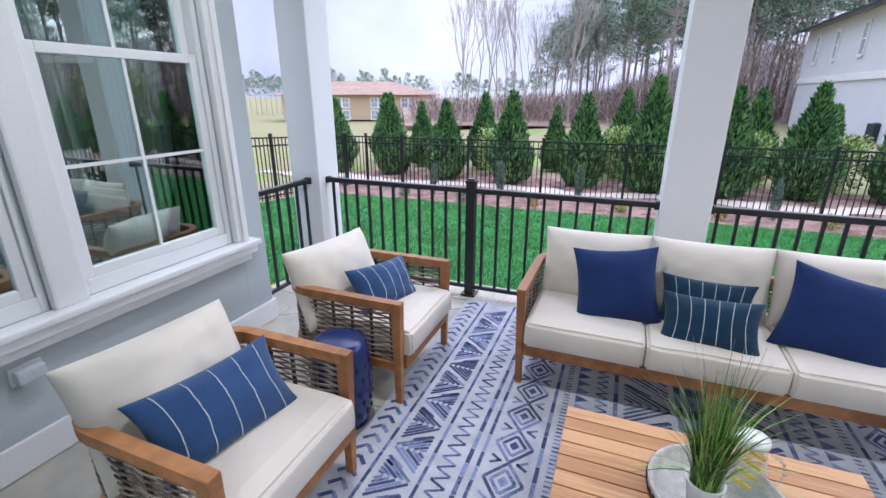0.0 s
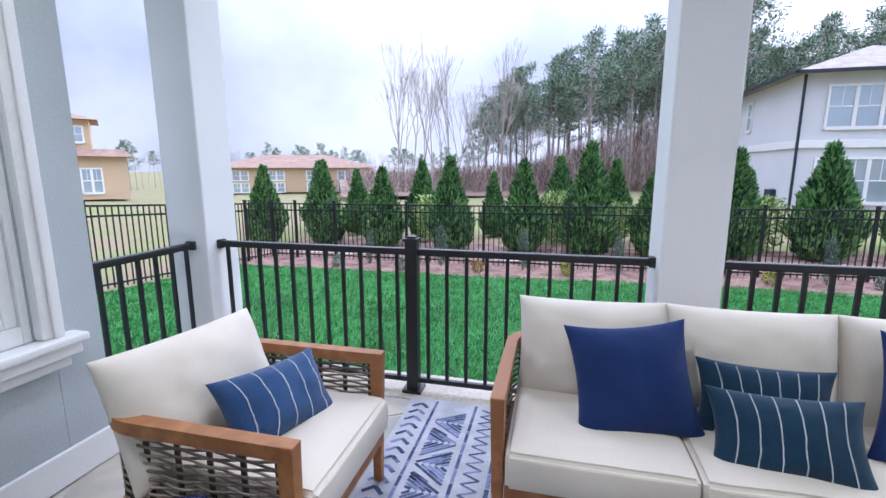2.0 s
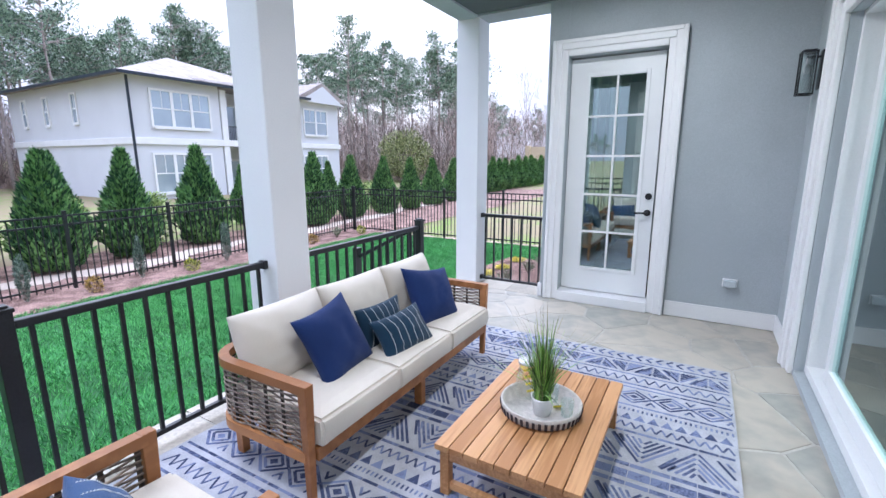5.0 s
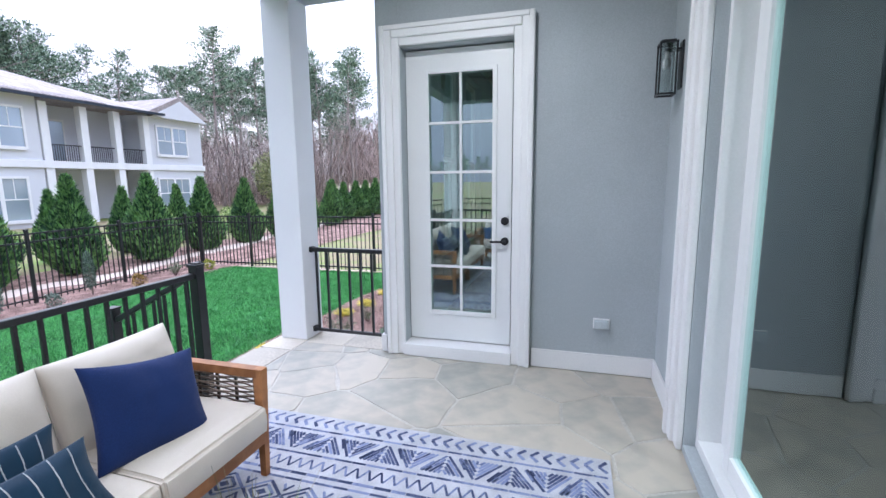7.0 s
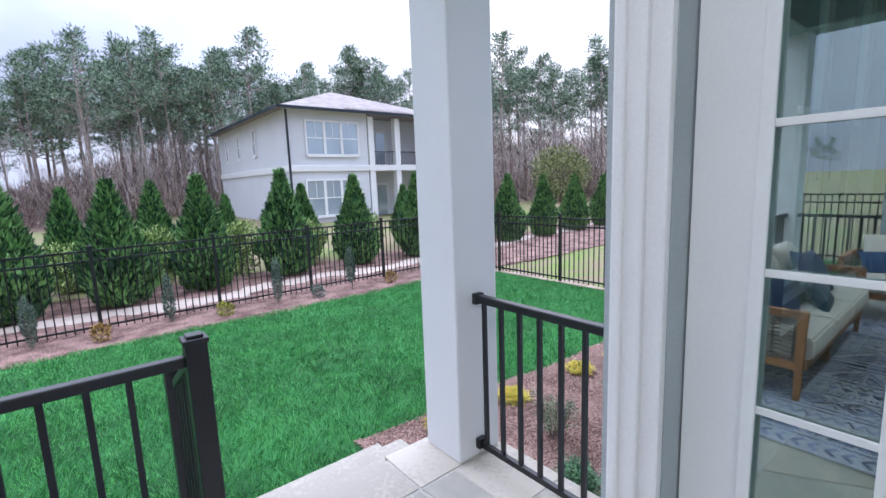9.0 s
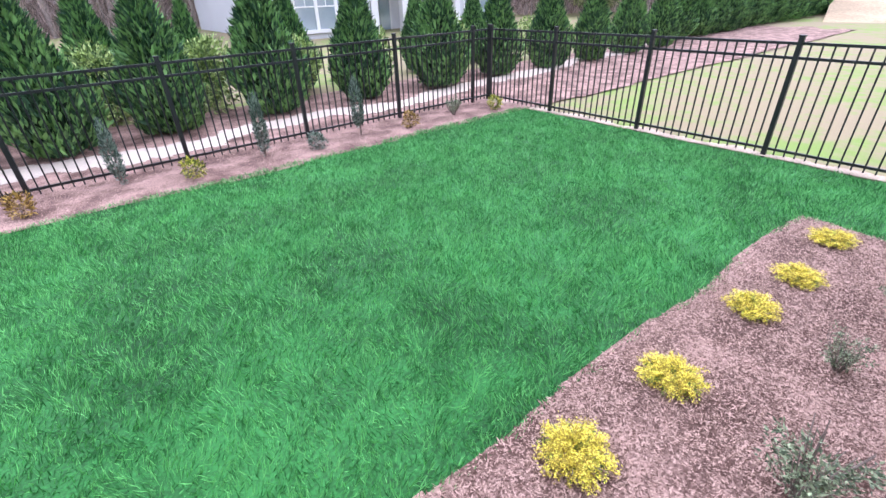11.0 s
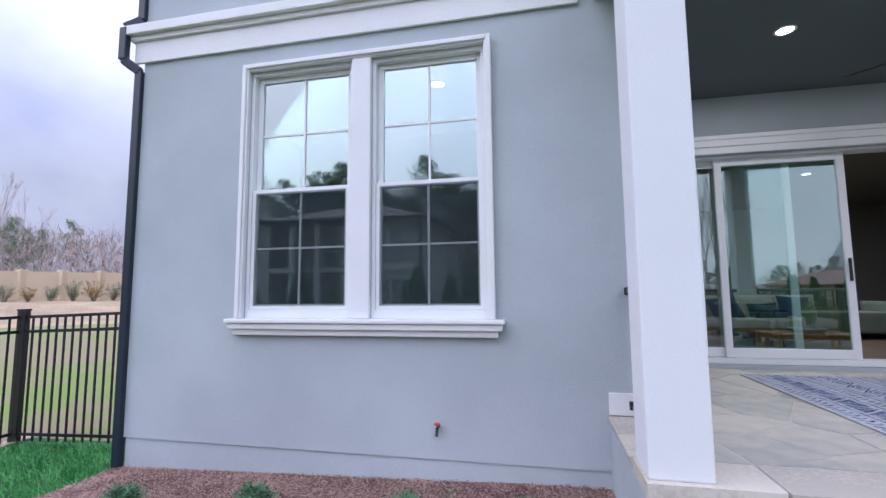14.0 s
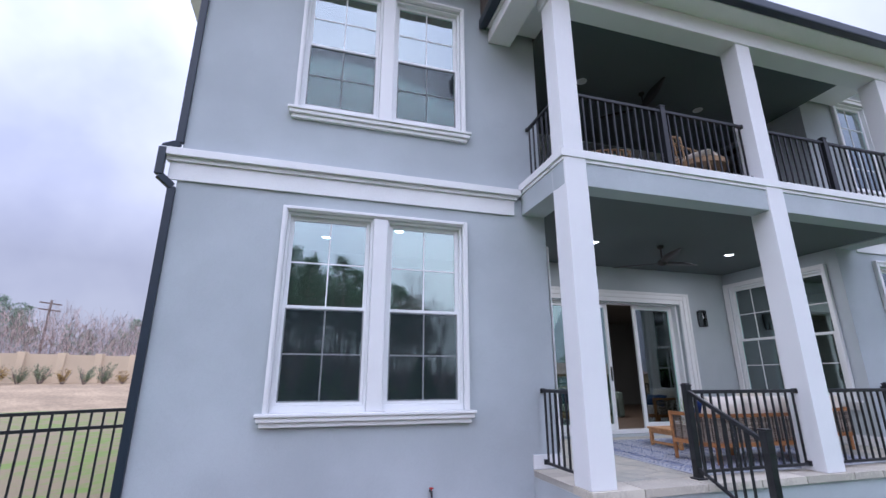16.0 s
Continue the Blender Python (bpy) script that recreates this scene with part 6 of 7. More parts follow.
NB_WALL = material("pale_house_stucco", (0.62, 0.63, 0.66), 0.9, vary=0.03, scale=0.6, bump=0.2)
NB_ROOF = material("grey_brown_roof_tile", (0.33, 0.29, 0.27), 0.85, vary=0.2, scale=1.5, fine=8, bump=0.8, bump_scale=6)
# Pale blue base stands in for sky mirrored in the far panes.
NB_GLASS = material("far_glass_sky_tint", (0.42, 0.50, 0.58), 0.10, metal=0.35, vary=0.12, scale=0.5, bump=0, spec=0.9)
RED_ROOF = material("terracotta_roof_tile", (0.30, 0.20, 0.155), 0.85, vary=0.2, scale=1.5, fine=8, bump=0.6, bump_scale=6)
TAN_WALL = material("tan_house_stucco", (0.55, 0.41, 0.27), 0.9, vary=0.05, scale=0.6, bump=0.2)


def far_window(house, x, z, w, h, axis="y", at=0.0, out=-1, bars=1, mullion=1):
    """Window on a far wall. axis 'y': the wall faces -y at y = at; 'x': it faces -x at x = at."""
    def put(u0, z0, u1, z1, d0, d1, bm):
        if axis == "y":
            box(bm, u0, at + out * d1, z0, u1, at + out * d0, z1)
        else:
            box(bm, at + out * d1, u0, z0, at + out * d0, u1, z1)
    win = new("window")
    win.parent = house
    bm = bmesh.new()
    t = 0.12
    put(x - t, z - t, x, z + h + t, 0.0, 0.09, bm)
    put(x + w, z - t, x + w + t, z + h + t, 0.0, 0.09, bm)
    put(x, z - t - 0.06, x + w, z, 0.0, 0.12, bm)
    put(x, z + h, x + w, z + h + t, 0.0, 0.09, bm)
    for k in range(1, mullion):
        put(x + w * k / mullion - 0.09, z, x + w * k / mullion + 0.09, z + h, 0.0, 0.08, bm)
    put(x, z + h * 0.5 - 0.035, x + w, z + h * 0.5 + 0.035, 0.0, 0.06, bm)
    for k in range(mullion):
        c = x + w * (k + 0.5) / mullion
        put(c - 0.02, z + h * 0.5, c + 0.02, z + h, 0.0, 0.045, bm)
    part("window_frame", bm, TRIM, win)
    bm = bmesh.new()
    put(x, z, x + w, z + h, 0.005, 0.03, bm)
    part("pane", bm, NB_GLASS, win)


def hip_roof(bm, x0, y0, x1, y1, z0, z1, run=None):
    """Hipped roof over a rectangle with a ridge along its longer side."""
    w, d = x1 - x0, y1 - y0
    r = min(w, d) / 2 if run is None else run
    if w >= d:
        a, b = (x0 + r, (y0 + y1) / 2), (x1 - r, (y0 + y1) / 2)
    else:
        a, b = ((x0 + x1) / 2, y0 + r), ((x0 + x1) / 2, y1 - r)
    v = [bm.verts.new(p) for p in ((x0, y0, z0), (x1, y0, z0), (x1, y1, z0), (x0, y1, z0), (*a, z1), (*b, z1))]
    fs = ((0, 1, 5, 4), (1, 2, 5), (2, 3, 4, 5), (3, 0, 4)) if w >= d else ((0, 1, 4), (1, 2, 5, 4), (2, 3, 5), (3, 0, 4, 5))
    for f in fs:
        bm.faces.new([v[i] for i in f])
    bm.faces.new([v[i] for i in (3, 2, 1, 0)])


def tile_ribs(x0, x1, y0, z0, y1, z1, step=0.32):
    bm = bmesh.new()
    x = x0
    while x < x1:
        rod(bm, (x, y0, z0), (x, y1, z1), 0.06, 0.06, 5)
        x += step
    return bm


nb = thing("house", (-1.0, 0, 0), "pale two-storey house with a tiled hip roof and a columned balcony", "house", "neighbouring houses")
nb.location.x, nb.scale = -0.45, (0.958, 1.0, 0.975)
HX0, HX1, HY, HZ = 13.0, 30.3, 29.4, -1.2
for nm, b in (("wall", (HX0, HY, HZ, 18.6, HY + 16.5, 6.3)), ("wall", (18.6, HY + 2.4, HZ, 25.6, HY + 16.5, 6.3)), ("wall", (25.6, HY + 0.2, HZ, HX1, HY + 14.0, 6.3))):
    bm = bmesh.new()
    box(bm, *b)
    part(nm, bm, NB_WALL, nb)
bm = bmesh.new()
box(bm, HX0 - 0.1, HY - 0.12, 2.45, 18.7, HY - 0.002, 2.85, 0.03)
part("band", bm, TRIM, nb, "white band course")
bm = bmesh.new()
box(bm, HX0 - 0.12, HY - 0.002, 2.45, HX0 - 0.002, HY + 16.5, 2.85, 0.03)
part("band", bm, TRIM, nb, "white band course")
bm = bmesh.new()
box(bm, 25.5, HY + 0.08, 2.45, HX1 + 0.1, HY + 0.198, 2.85, 0.03)
part("band", bm, TRIM, nb, "white band course")
bm = bmesh.new()
box(bm, 18.5, HY - 0.1, 2.45, 25.7, HY + 2.4, 2.85)
part("balcony_floor", bm, TRIM, nb)
for x in (18.9, 21.1, 23.2, 25.3):
    for z0, z1 in ((HZ, 2.45), (2.85, 6.1)):
        bm = bmesh.new()
        box(bm, x - 0.22, HY - 0.05, z0, x + 0.22, HY + 0.39, z1, 0.02)
        part("column", bm, TRIM, nb)
for a, b in ((19.12, 20.88), (21.32, 22.98), (23.42, 25.08)):
    bm = bmesh.new()
    box(bm, a, HY + 0.1, 3.75, b, HY + 0.15, 3.81)
    rail_nb = part("balcony_rail", bm, BLACK, nb, "black balcony railing")
    for k in range(int((b - a) / 0.13)):
        bm = bmesh.new()
        box(bm, a + 0.13 * k, HY + 0.11, 2.86, a + 0.13 * k + 0.025, HY + 0.135, 3.75)
        part("picket", bm, BLACK, rail_nb)
for z in (-1.0, 2.9):
    bm = bmesh.new()
    box(bm, 19.6, HY + 2.32, z, 21.6, HY + 2.39, z + 2.6)
    dr = part("glazed_door", bm, TRIM, nb)
    for k in (0, 1):
        bm = bmesh.new()
        box(bm, 19.72 + 0.95 * k, HY + 2.28, z + 0.1, 20.52 + 0.95 * k, HY + 2.318, z + 2.45)
        part("pane", bm, NB_GLASS, dr)
far_window(nb, 14.2, 3.55, 3.6, 2.0, "y", HY, -1, mullion=3)
far_window(nb, 14.0, -0.35, 3.6, 2.2, "y", HY, -1, mullion=3)
far_window(nb, 26.3, 3.6, 2.5, 1.9, "y", HY + 0.2, -1, mullion=2)
far_window(nb, 26.1, -0.2, 2.6, 2.0, "y", HY + 0.2, -1, mullion=2)
for y in (35.5, 39.5, 43.0):
    far_window(nb, y, 3.9, 0.55, 1.7, "x", HX0, -1, mullion=1)
bm = bmesh.new()
hip_roof(bm, HX0 - 0.7, HY - 0.6, 26.4, HY + 17.2, 6.32, 8.9)
roof_nb = part("roof", bm, NB_ROOF, nb)
part("roof_tile_rib", tile_ribs(HX0 + 4.0, 22.4, HY - 0.6, 6.36, HY + 4.4, 7.84), NB_ROOF, roof_nb)
bm = bmesh.new()
v = [bm.verts.new(p) for p in ((25.2, HY - 0.3, 6.35), (30.9, HY - 0.3, 6.35), (28.05, HY - 0.3, 7.75), (25.2, HY + 14, 6.35), (30.9, HY + 14, 6.35), (28.05, HY + 14, 7.75))]
for f in ((0, 1, 4, 3), (0, 2, 1), (3, 4, 5), (0, 3, 5, 2), (1, 2, 5, 4)):
    bm.faces.new([v[i] for i in f])
part("gable_roof", bm, NB_ROOF, nb)
bm = bmesh.new()
v = [bm.verts.new(p) for p in ((25.5, HY - 0.34, 6.1), (30.5, HY - 0.34, 6.1), (28.05, HY - 0.34, 7.45))]
bm.faces.new(v)
g = bmesh.ops.extrude_face_region(bm, geom=bm.faces[:])
bmesh.ops.translate(bm, vec=(0, 0.6, 0), verts=[q for q in g["geom"] if isinstance(q, bmesh.types.BMVert)])
part("gable", bm, NB_WALL, nb)
bm = bmesh.new()
box(bm, HX0 - 0.75, HY - 0.72, 6.18, 26.3, HY - 0.58, 6.34)
box(bm, HX0 - 0.82, HY - 0.72, 6.18, HX0 - 0.68, HY + 17.2, 6.34)
bar(bm, (HX0 - 0.05, HY - 0.10, 6.2), (HX0 - 0.05, HY - 0.10, -1.0), 0.11, 0.11)
part("gutter", bm, GUTTER, nb, "dark gutter and rain pipe")
ac = thing("air_conditioner", (12.2, 31.5, ground_z(12, 31)), "dark outdoor air-conditioning unit beside the neighbouring house", "machine")
bm = bmesh.new()
box(bm, -0.45, -0.45, 0, 0.45, 0.45, 0.95, 0.04)
part("casing", bm, GUTTER, ac)
bm = bmesh.new()
rod(bm, (0, 0, 0.951), (0, 0, 0.99), 0.36, 0.34, 20)
part("fan_guard", bm, BLACK, ac)

# terracotta-roofed house, and a tan villa, to the north-west
rh = thing("house", (-45.0, 74.0, -2.6), "low tan house with a terracotta hip roof beyond the field", "house", "neighbouring houses", "", 28)
rh.scale = (1.6, 1.3, 1.0)
bm = bmesh.new()
box(bm, -8.5, 0, 0, 8.5, 10, 4.3)
part("wall", bm, TAN_WALL, rh)
bm = bmesh.new()
hip_roof(bm, -9.2, -0.7, 9.2, 10.7, 4.32, 6.7)
part("roof", bm, RED_ROOF, rh)
for x in (-6.5, -2.8, 1.2, 4.6):
    far_window(rh, x, 2.2, 1.5, 1.5, "y", 0.0, -1, mullion=2)
    far_window(rh, x, 0.1, 1.5, 1.5, "y", 0.0, -1, mullion=2)
tv = thing("house", (-37.5, 28.5, -1.0), "tan stucco villa with a small tiled tower", "house", "neighbouring houses", "", 50)
bm = bmesh.new()
box(bm, -6.0, 0, 0, 4.6, 9, 3.4)
part("wall", bm, TAN_WALL, tv)
bm = bmesh.new()
box(bm, -2.6, 1.0, 3.401, 2.4, 6, 6.3)
part("tower", bm, TAN_WALL, tv)
bm = bmesh.new()
hip_roof(bm, -3.2, 0.4, 3.0, 6.6, 6.31, 7.3)
part("tower_roof", bm, RED_ROOF, tv)
bm = bmesh.new()
hip_roof(bm, -6.6, -0.6, 5.2, 0.999, 3.41, 4.0)
part("porch_roof", bm, RED_ROOF, tv)
far_window(tv, 1.0, 4.6, 0.9, 1.1, "y", 1.0, -1)
far_window(tv, -1.6, 0.6, 1.2, 1.8, "y", 0.0, -1, mullion=2)
far_window(tv, 1.6, 0.6, 1.2, 1.8, "y", 0.0, -1, mullion=2)


# ---- trees ----
# Needles and bark paled: the haze over the far woods sits in their colours.
PINE = leaf_material("hazed_pine_needles", (0.10, 0.165, 0.115), (0.22, 0.305, 0.195))
PINE_BARK = material("hazed_pine_bark", (0.36, 0.30, 0.275), 0.9, vary=0.25, scale=2, fine=12, bump=0.5, bump_scale=10)
HAZE_T = leaf_material("spring_leaf", (0.20, 0.24, 0.09), (0.36, 0.38, 0.18))


def pine_data(seed, h=16.0, bare=0.52):
    rs = np.random.RandomState(seed)
    rr = random.Random(seed)
    bm = bmesh.new()
    bend = rr.uniform(-0.5, 0.5)
    pts = [(bend * (k / 6) ** 2, 0.3 * math.sin(k + seed) * k / 6, h * k / 6 - 0.4) for k in range(7)]
    for k in range(6):
        rod(bm, pts[k], pts[k + 1], 0.19 * (1 - k / 7.0), 0.19 * (1 - (k + 1) / 7.0), 6)
    vs, fs, count = [], [], 0
    n_limb = 30
    for i in range(n_limb):
        f = bare + (1 - bare) * (i + rr.random()) / n_limb
        a = rr.uniform(0, 2 * math.pi)
        L = (2.7 * (1 - ((f - bare) / (1 - bare)) ** 1.5) + 0.6) * rr.uniform(0.55, 1.1)
        z = h * f
        bx, by = bend * f * f, 0.0
        ex, ey, ez = bx + L * math.cos(a), by + L * math.sin(a), z + L * rr.uniform(0.0, 0.45)
        rod(bm, (bx, by, z - 0.3), (ex, ey, ez), 0.045, 0.015, 4)
        for q in (0.55, 0.8, 1.0):
            c = np.array((bx + (ex - bx) * q, by + (ey - by) * q, z - 0.3 + (ez - z + 0.3) * q + 0.1))
            m = 28
            d = unit(rs.normal(size=(m, 3)))
            p = c + d * rs.random((m, 1)) ** 0.5 * np.array((0.66, 0.66, 0.32)) * rr.uniform(0.8, 1.25)
            way = unit(d + np.array((0, 0, 0.5)) + 0.4 * rs.normal(size=(m, 3)))
            side = unit(np.cross(way, rs.normal(size=(m, 3))))
            v, f_ = kites(p, way, side, 0.40 * rs.uniform(0.6, 1.2, m), 0.085 * rs.uniform(0.7, 1.3, m))
            vs.append(v)
            fs.append(f_ + count)
            count += len(v)
    return data_of(bm, "trunk", PINE_BARK), from_arrays("crown", np.concatenate(vs), np.concatenate(fs), PINE)


def bare_data(seed, h=11.0, spread=0.5, depth=7):
    rr = random.Random(seed)
    bm = bmesh.new()

    def grow(p, d, L, r, k):
        q = p + d * L
        vs = rod(bm, p, q, r, r * 0.68, 5 if k > 3 else 3)
        if k == 0:
            return
        for _ in range(2 if k > 1 and rr.random() < 0.6 else 3):
            e = Vector((rr.uniform(-1, 1), rr.uniform(-1, 1), rr.uniform(-0.1, 0.9)))
            nd = (d + e * spread * rr.uniform(0.7, 1.2)).normalized()
            grow(q, nd, L * rr.uniform(0.64, 0.86), r * 0.64, k - 1)

    grow(Vector((0, 0, -0.3)), Vector((rr.uniform(-0.05, 0.05), rr.uniform(-0.05, 0.05), 1)).normalized(), h * 0.24, h * 0.0062, depth - 1)
    return data_of(bm, "trunk", BARE)


PINES = [pine_data(s, 16.0, b) for s, b in ((1, 0.5), (2, 0.6), (3, 0.42), (4, 0.66))]
BARES = [bare_data(s, 11.0, sp) for s, sp in ((1, 0.22), (2, 0.29), (3, 0.38))]


def far_ground(x, y):
    k = min(max((y - 25) / 40, 0), 1) * min(max((5 - x) / 25, 0), 1)
    return ground_z(x, y) - 2.0 * k


def pine(x, y, h, k, turn, label="tall pine with a bare trunk in the woods", group="woodland pines"):
    t = thing("pine_tree", (x, y, far_ground(x, y)), label, "tree", group, "", turn)
    t.scale = (h / 16.0,) * 3
    part_of("trunk", PINES[k % 4][0], t)
    part_of("crown", PINES[k % 4][1], t)


def bare(x, y, h, k, turn, label="leafless deciduous tree at the edge of the woods", group="bare woodland trees"):
    t = tagged(new("bare_tree", BARES[k % 3]), label, "tree", group)
    t.matrix_basis = pose(x, y, far_ground(x, y), 0, 0, turn) @ Matrix.Diagonal((h / 9.5,) * 3 + (1,))


rng = random.Random(77)


def clear_of_house(x, y):
    return not (9.5 < x < 33 and 26 < y < 49)


n = 0
for az in np.arange(-9, 64, 0.95):
    for d0 in (50, 57, 65):
        d = d0 + rng.uniform(-3, 4)
        x, y = far(az + rng.uniform(-0.8, 0.8), d)
        if not clear_of_house(x, y) or rng.random() < (0.42 if az < 8 else 0.26 if az < 33 else 0.5):
            continue
        low = 0.72 + 0.28 * min(1, max(0, (az + 9) / 14))
        pine(x, y, rng.uniform(12.5, 17.5) * low * (0.95 if az > 35 else 1.0), n, rng.uniform(0, 360))
        n += 1
for az in np.concatenate((np.arange(-20, -2, 1.1), np.arange(-2, 62, 1.4))):
    d = rng.uniform(44, 54)
    x, y = far(az, d)
    if clear_of_house(x, y):
        bare(x, y, rng.uniform(10.5, 14) if az < -5 else rng.uniform(5, 9), n, rng.uniform(0, 360))
        n += 1
for az in np.arange(60, 124, 0.62):
    d = rng.uniform(58, 84)
    x, y = far(az, d, 4, 5)
    if abs(az - 101) < 3.5 or abs(az - 90.3) < 2:
        d = rng.uniform(130, 150)
        x, y = far(az, d, 4, 5)
    if rng.random() < 0.42:
        pine(x, y, rng.uniform(8, 13), n, rng.uniform(0, 360), "distant pine beyond the boundary wall", "distant pines")
    else:
        bare(x, y, rng.uniform(9, 14), n, rng.uniform(0, 360), "distant leafless tree beyond the boundary wall", "distant bare trees")
    n += 1
for az in np.arange(124, 172, 0.8):
    x, y = far(az, rng.uniform(75, 100), 4, 5)
    (pine if rng.random() < 0.4 else bare)(x, y, rng.uniform(8.0, 13.0), n, rng.uniform(0, 360))
    n += 1
for az in np.arange(-80, -9, 0.55):
    x, y = far(az, rng.uniform(115, 150))
    if rng.random() < 0.6:
        pine(x, y, rng.uniform(8.0, 10.5), n, rng.uniform(0, 360), "distant pine beyond the field", "distant pines")
    else:
        bare(x, y, rng.uniform(7, 9), n, rng.uniform(0, 360), "distant leafless tree beyond the field", "distant bare trees")
    n += 1

# brown brush under the woods and behind the boundary wall: uncountable twigs
rs = np.random.RandomState(9)
m = 240000
az = np.radians(rs.uniform(-26, 66, m))
d = rs.uniform(46, 72, m)
east = rs.random(m) < 0.35
az = np.where(east, np.radians(rs.uniform(62, 160, m)), az)
d = np.where(east, rs.uniform(56, 80, m), d)
x, y = d * np.sin(az), 2 + d * np.cos(az)
ok = ~((x > 9.5) & (x < 33) & (y > 26) & (y < 49))
x, y = x[ok], y[ok]
m = len(x)
z = ground_arr(x, y) - 2.0 * np.clip((y - 25) / 40, 0, 1) * np.clip((5 - x) / 25, 0, 1) + np.where(np.arctan2(x, y - 2) > 1.05, 1.6, 0) + rs.random(m) ** 1.4 * 6.4 * np.clip((np.degrees(np.arctan2(x, y - 2)) + 14) / 24, 0.42, 1)
way = unit(np.stack((rs.normal(0, 0.5, m), rs.normal(0, 0.5, m), np.ones(m)), 1))
side = unit(np.cross(way, rs.normal(size=(m, 3))))
v_, f_ = kites(np.stack((x, y, z), 1), way, side, rs.uniform(0.5, 1.6, m), rs.uniform(0.018, 0.055, m))
BRUSH = material("brown_brush", (0.22, 0.165, 0.145), 0.95, vary=0.35, scale=0.3, bump=0, tint=(0.42, 0.33, 0.30), per_island=0.5)
tagged(new("woodland_brush", from_arrays("woodland_brush", v_, f_, BRUSH)), "brown leafless brush and saplings under the trees", "brush", "", "stuff")
BERM = material("leaf_litter", (0.24, 0.17, 0.13), 0.95, vary=0.3, scale=0.3, fine=5, bump=0.6)


def sector(name, a0, a1, rings, mat, label, category, kind="structure", ox=4.0, oy=5.0, step=2.0):
    """A strip of ground swept between two bearings. rings: (distance, height)."""
    bm = bmesh.new()
    cols = []
    k = int((a1 - a0) / step)
    for i in range(k + 1):
        a = a0 + (a1 - a0) * i / k
        cols.append([bm.verts.new((*far(a, d, ox, oy), z + 0.06 * noise.noise(Vector((a * 0.7, d * 0.3, 0))))) for d, z in rings])
    for p, q in zip(cols, cols[1:]):
        for j in range(len(rings) - 1):
            bm.faces.new((p[j], p[j + 1], q[j + 1], q[j]))
    bmesh.ops.recalc_face_normals(bm, faces=bm.faces)
    return tagged(part(name, bm, mat, smooth=True), label, category, "", kind)


DIRT = material("bare_brown_earth", (0.22, 0.13, 0.085), 0.95, vary=0.25, scale=0.4, fine=6, bump=0.8, bump_scale=8)
BANK = material("pale_earth_bank", (0.36, 0.27, 0.17), 0.95, vary=0.25, scale=0.4, fine=6, bump=0.8, bump_scale=8)
WALL_T = material("tan_boundary_wall", (0.62, 0.50, 0.35), 0.9, vary=0.06, scale=0.5, bump=0.3)
sector("wood_floor", -27, 66, ((43, -1.15), (48, -0.85), (60, -0.6), (110, -0.3)), BERM, "brown leaf litter under the woods", "ground", ox=0.0, oy=2.0)
sector("earth_bank", 76, 172, ((31, -0.99), (36, -0.55), (44, 0.35), (52, 0.65), (130, 1.2)), BANK, "bare brown earth bank beyond the field", "ground")
bm = bmesh.new()
pts = [far(a, 50, 4, 5) for a in range(72, 174, 3)]
for (xa, ya), (xb, yb) in zip(pts, pts[1:]):
    bar(bm, (xa, ya, 1.75), (xb, yb, 1.75), 0.3, 2.4)
bw = tagged(part("boundary_wall", bm, WALL_T), "long tan masonry boundary wall", "wall", "", "structure")
for xa, ya in pts:
    bm = bmesh.new()
    box(bm, xa - 0.3, ya - 0.3, 0.5, xa + 0.3, ya + 0.3, 3.1, 0.04)
    part("pier", bm, WALL_T, bw)
for i in range(60):
    xx, yy = far(74 + 1.65 * i, 47.5 + rng.uniform(-1, 1), 4, 5)
    s_ = shrub("wall_shrub", xx, yy, "loose", "bare brownish shrub in front of the boundary wall", "shrub", "boundary shrubs", 3.0 + 1.8 * rng.random(), 100 + i % 9)
    s_.location.z = 0.45
    for c in s_.children:
        if c.name.startswith("foliage"):
            c.data.materials[0] = SAGE if i % 3 else RUSTY

# church with a white steeple
ch = thing("church", (*far(100.6, 118), 1.0), "brick church with a white belfry and a tall dark spire", "church", "", "", -12)
BRICK = material("red_brick", (0.33, 0.17, 0.13), 0.9, vary=0.15, scale=2, fine=30, bump=0.3)
SLATE = material("slate_roof", (0.10, 0.115, 0.14), 0.7, vary=0.15, scale=2, bump=0.3)
bm = bmesh.new()
box(bm, -4, -14, 0, 9, 22, 4.6)
part("wall", bm, BRICK, ch)
bm = bmesh.new()
hip_roof(bm, -5, -15, 10, 23, 4.62, 9.0)
part("roof", bm, SLATE, ch)
bm = bmesh.new()
box(bm, -2.0, -2.0, 7.0, 2.0, 2.0, 9.2, 0.05)
part("tower_base", bm, BRICK, ch)
bm = bmesh.new()
rod(bm, (0, 0, 9.2), (0, 0, 10.6), 2.6, 2.6, 8)
rod(bm, (0, 0, 10.6), (0, 0, 15.6), 2.2, 2.1, 8)
rod(bm, (0, 0, 15.6), (0, 0, 16.0), 2.5, 2.4, 8)
bel = part("belfry", bm, TRIM, ch)
for k in range(8):
    a = 2 * math.pi * (k + 0.5) / 8
    bm = bmesh.new()
    box(bm, -0.02, -0.35, 11.8, 0.16, 0.35, 14.4)
    part("louvre", bm, NB_GLASS, bel, at=pose(1.92 * math.cos(a), 1.92 * math.sin(a), 0, 0, 0, math.degrees(a)))
bm = bmesh.new()
rod(bm, (0, 0, 16.0), (0, 0, 17.2), 1.7, 1.5, 8)
rod(bm, (0, 0, 17.2), (0, 0, 25.5), 1.35, 0.03, 8)
part("spire", bm, SLATE, ch, "dark tapering spire")
bm = bmesh.new()
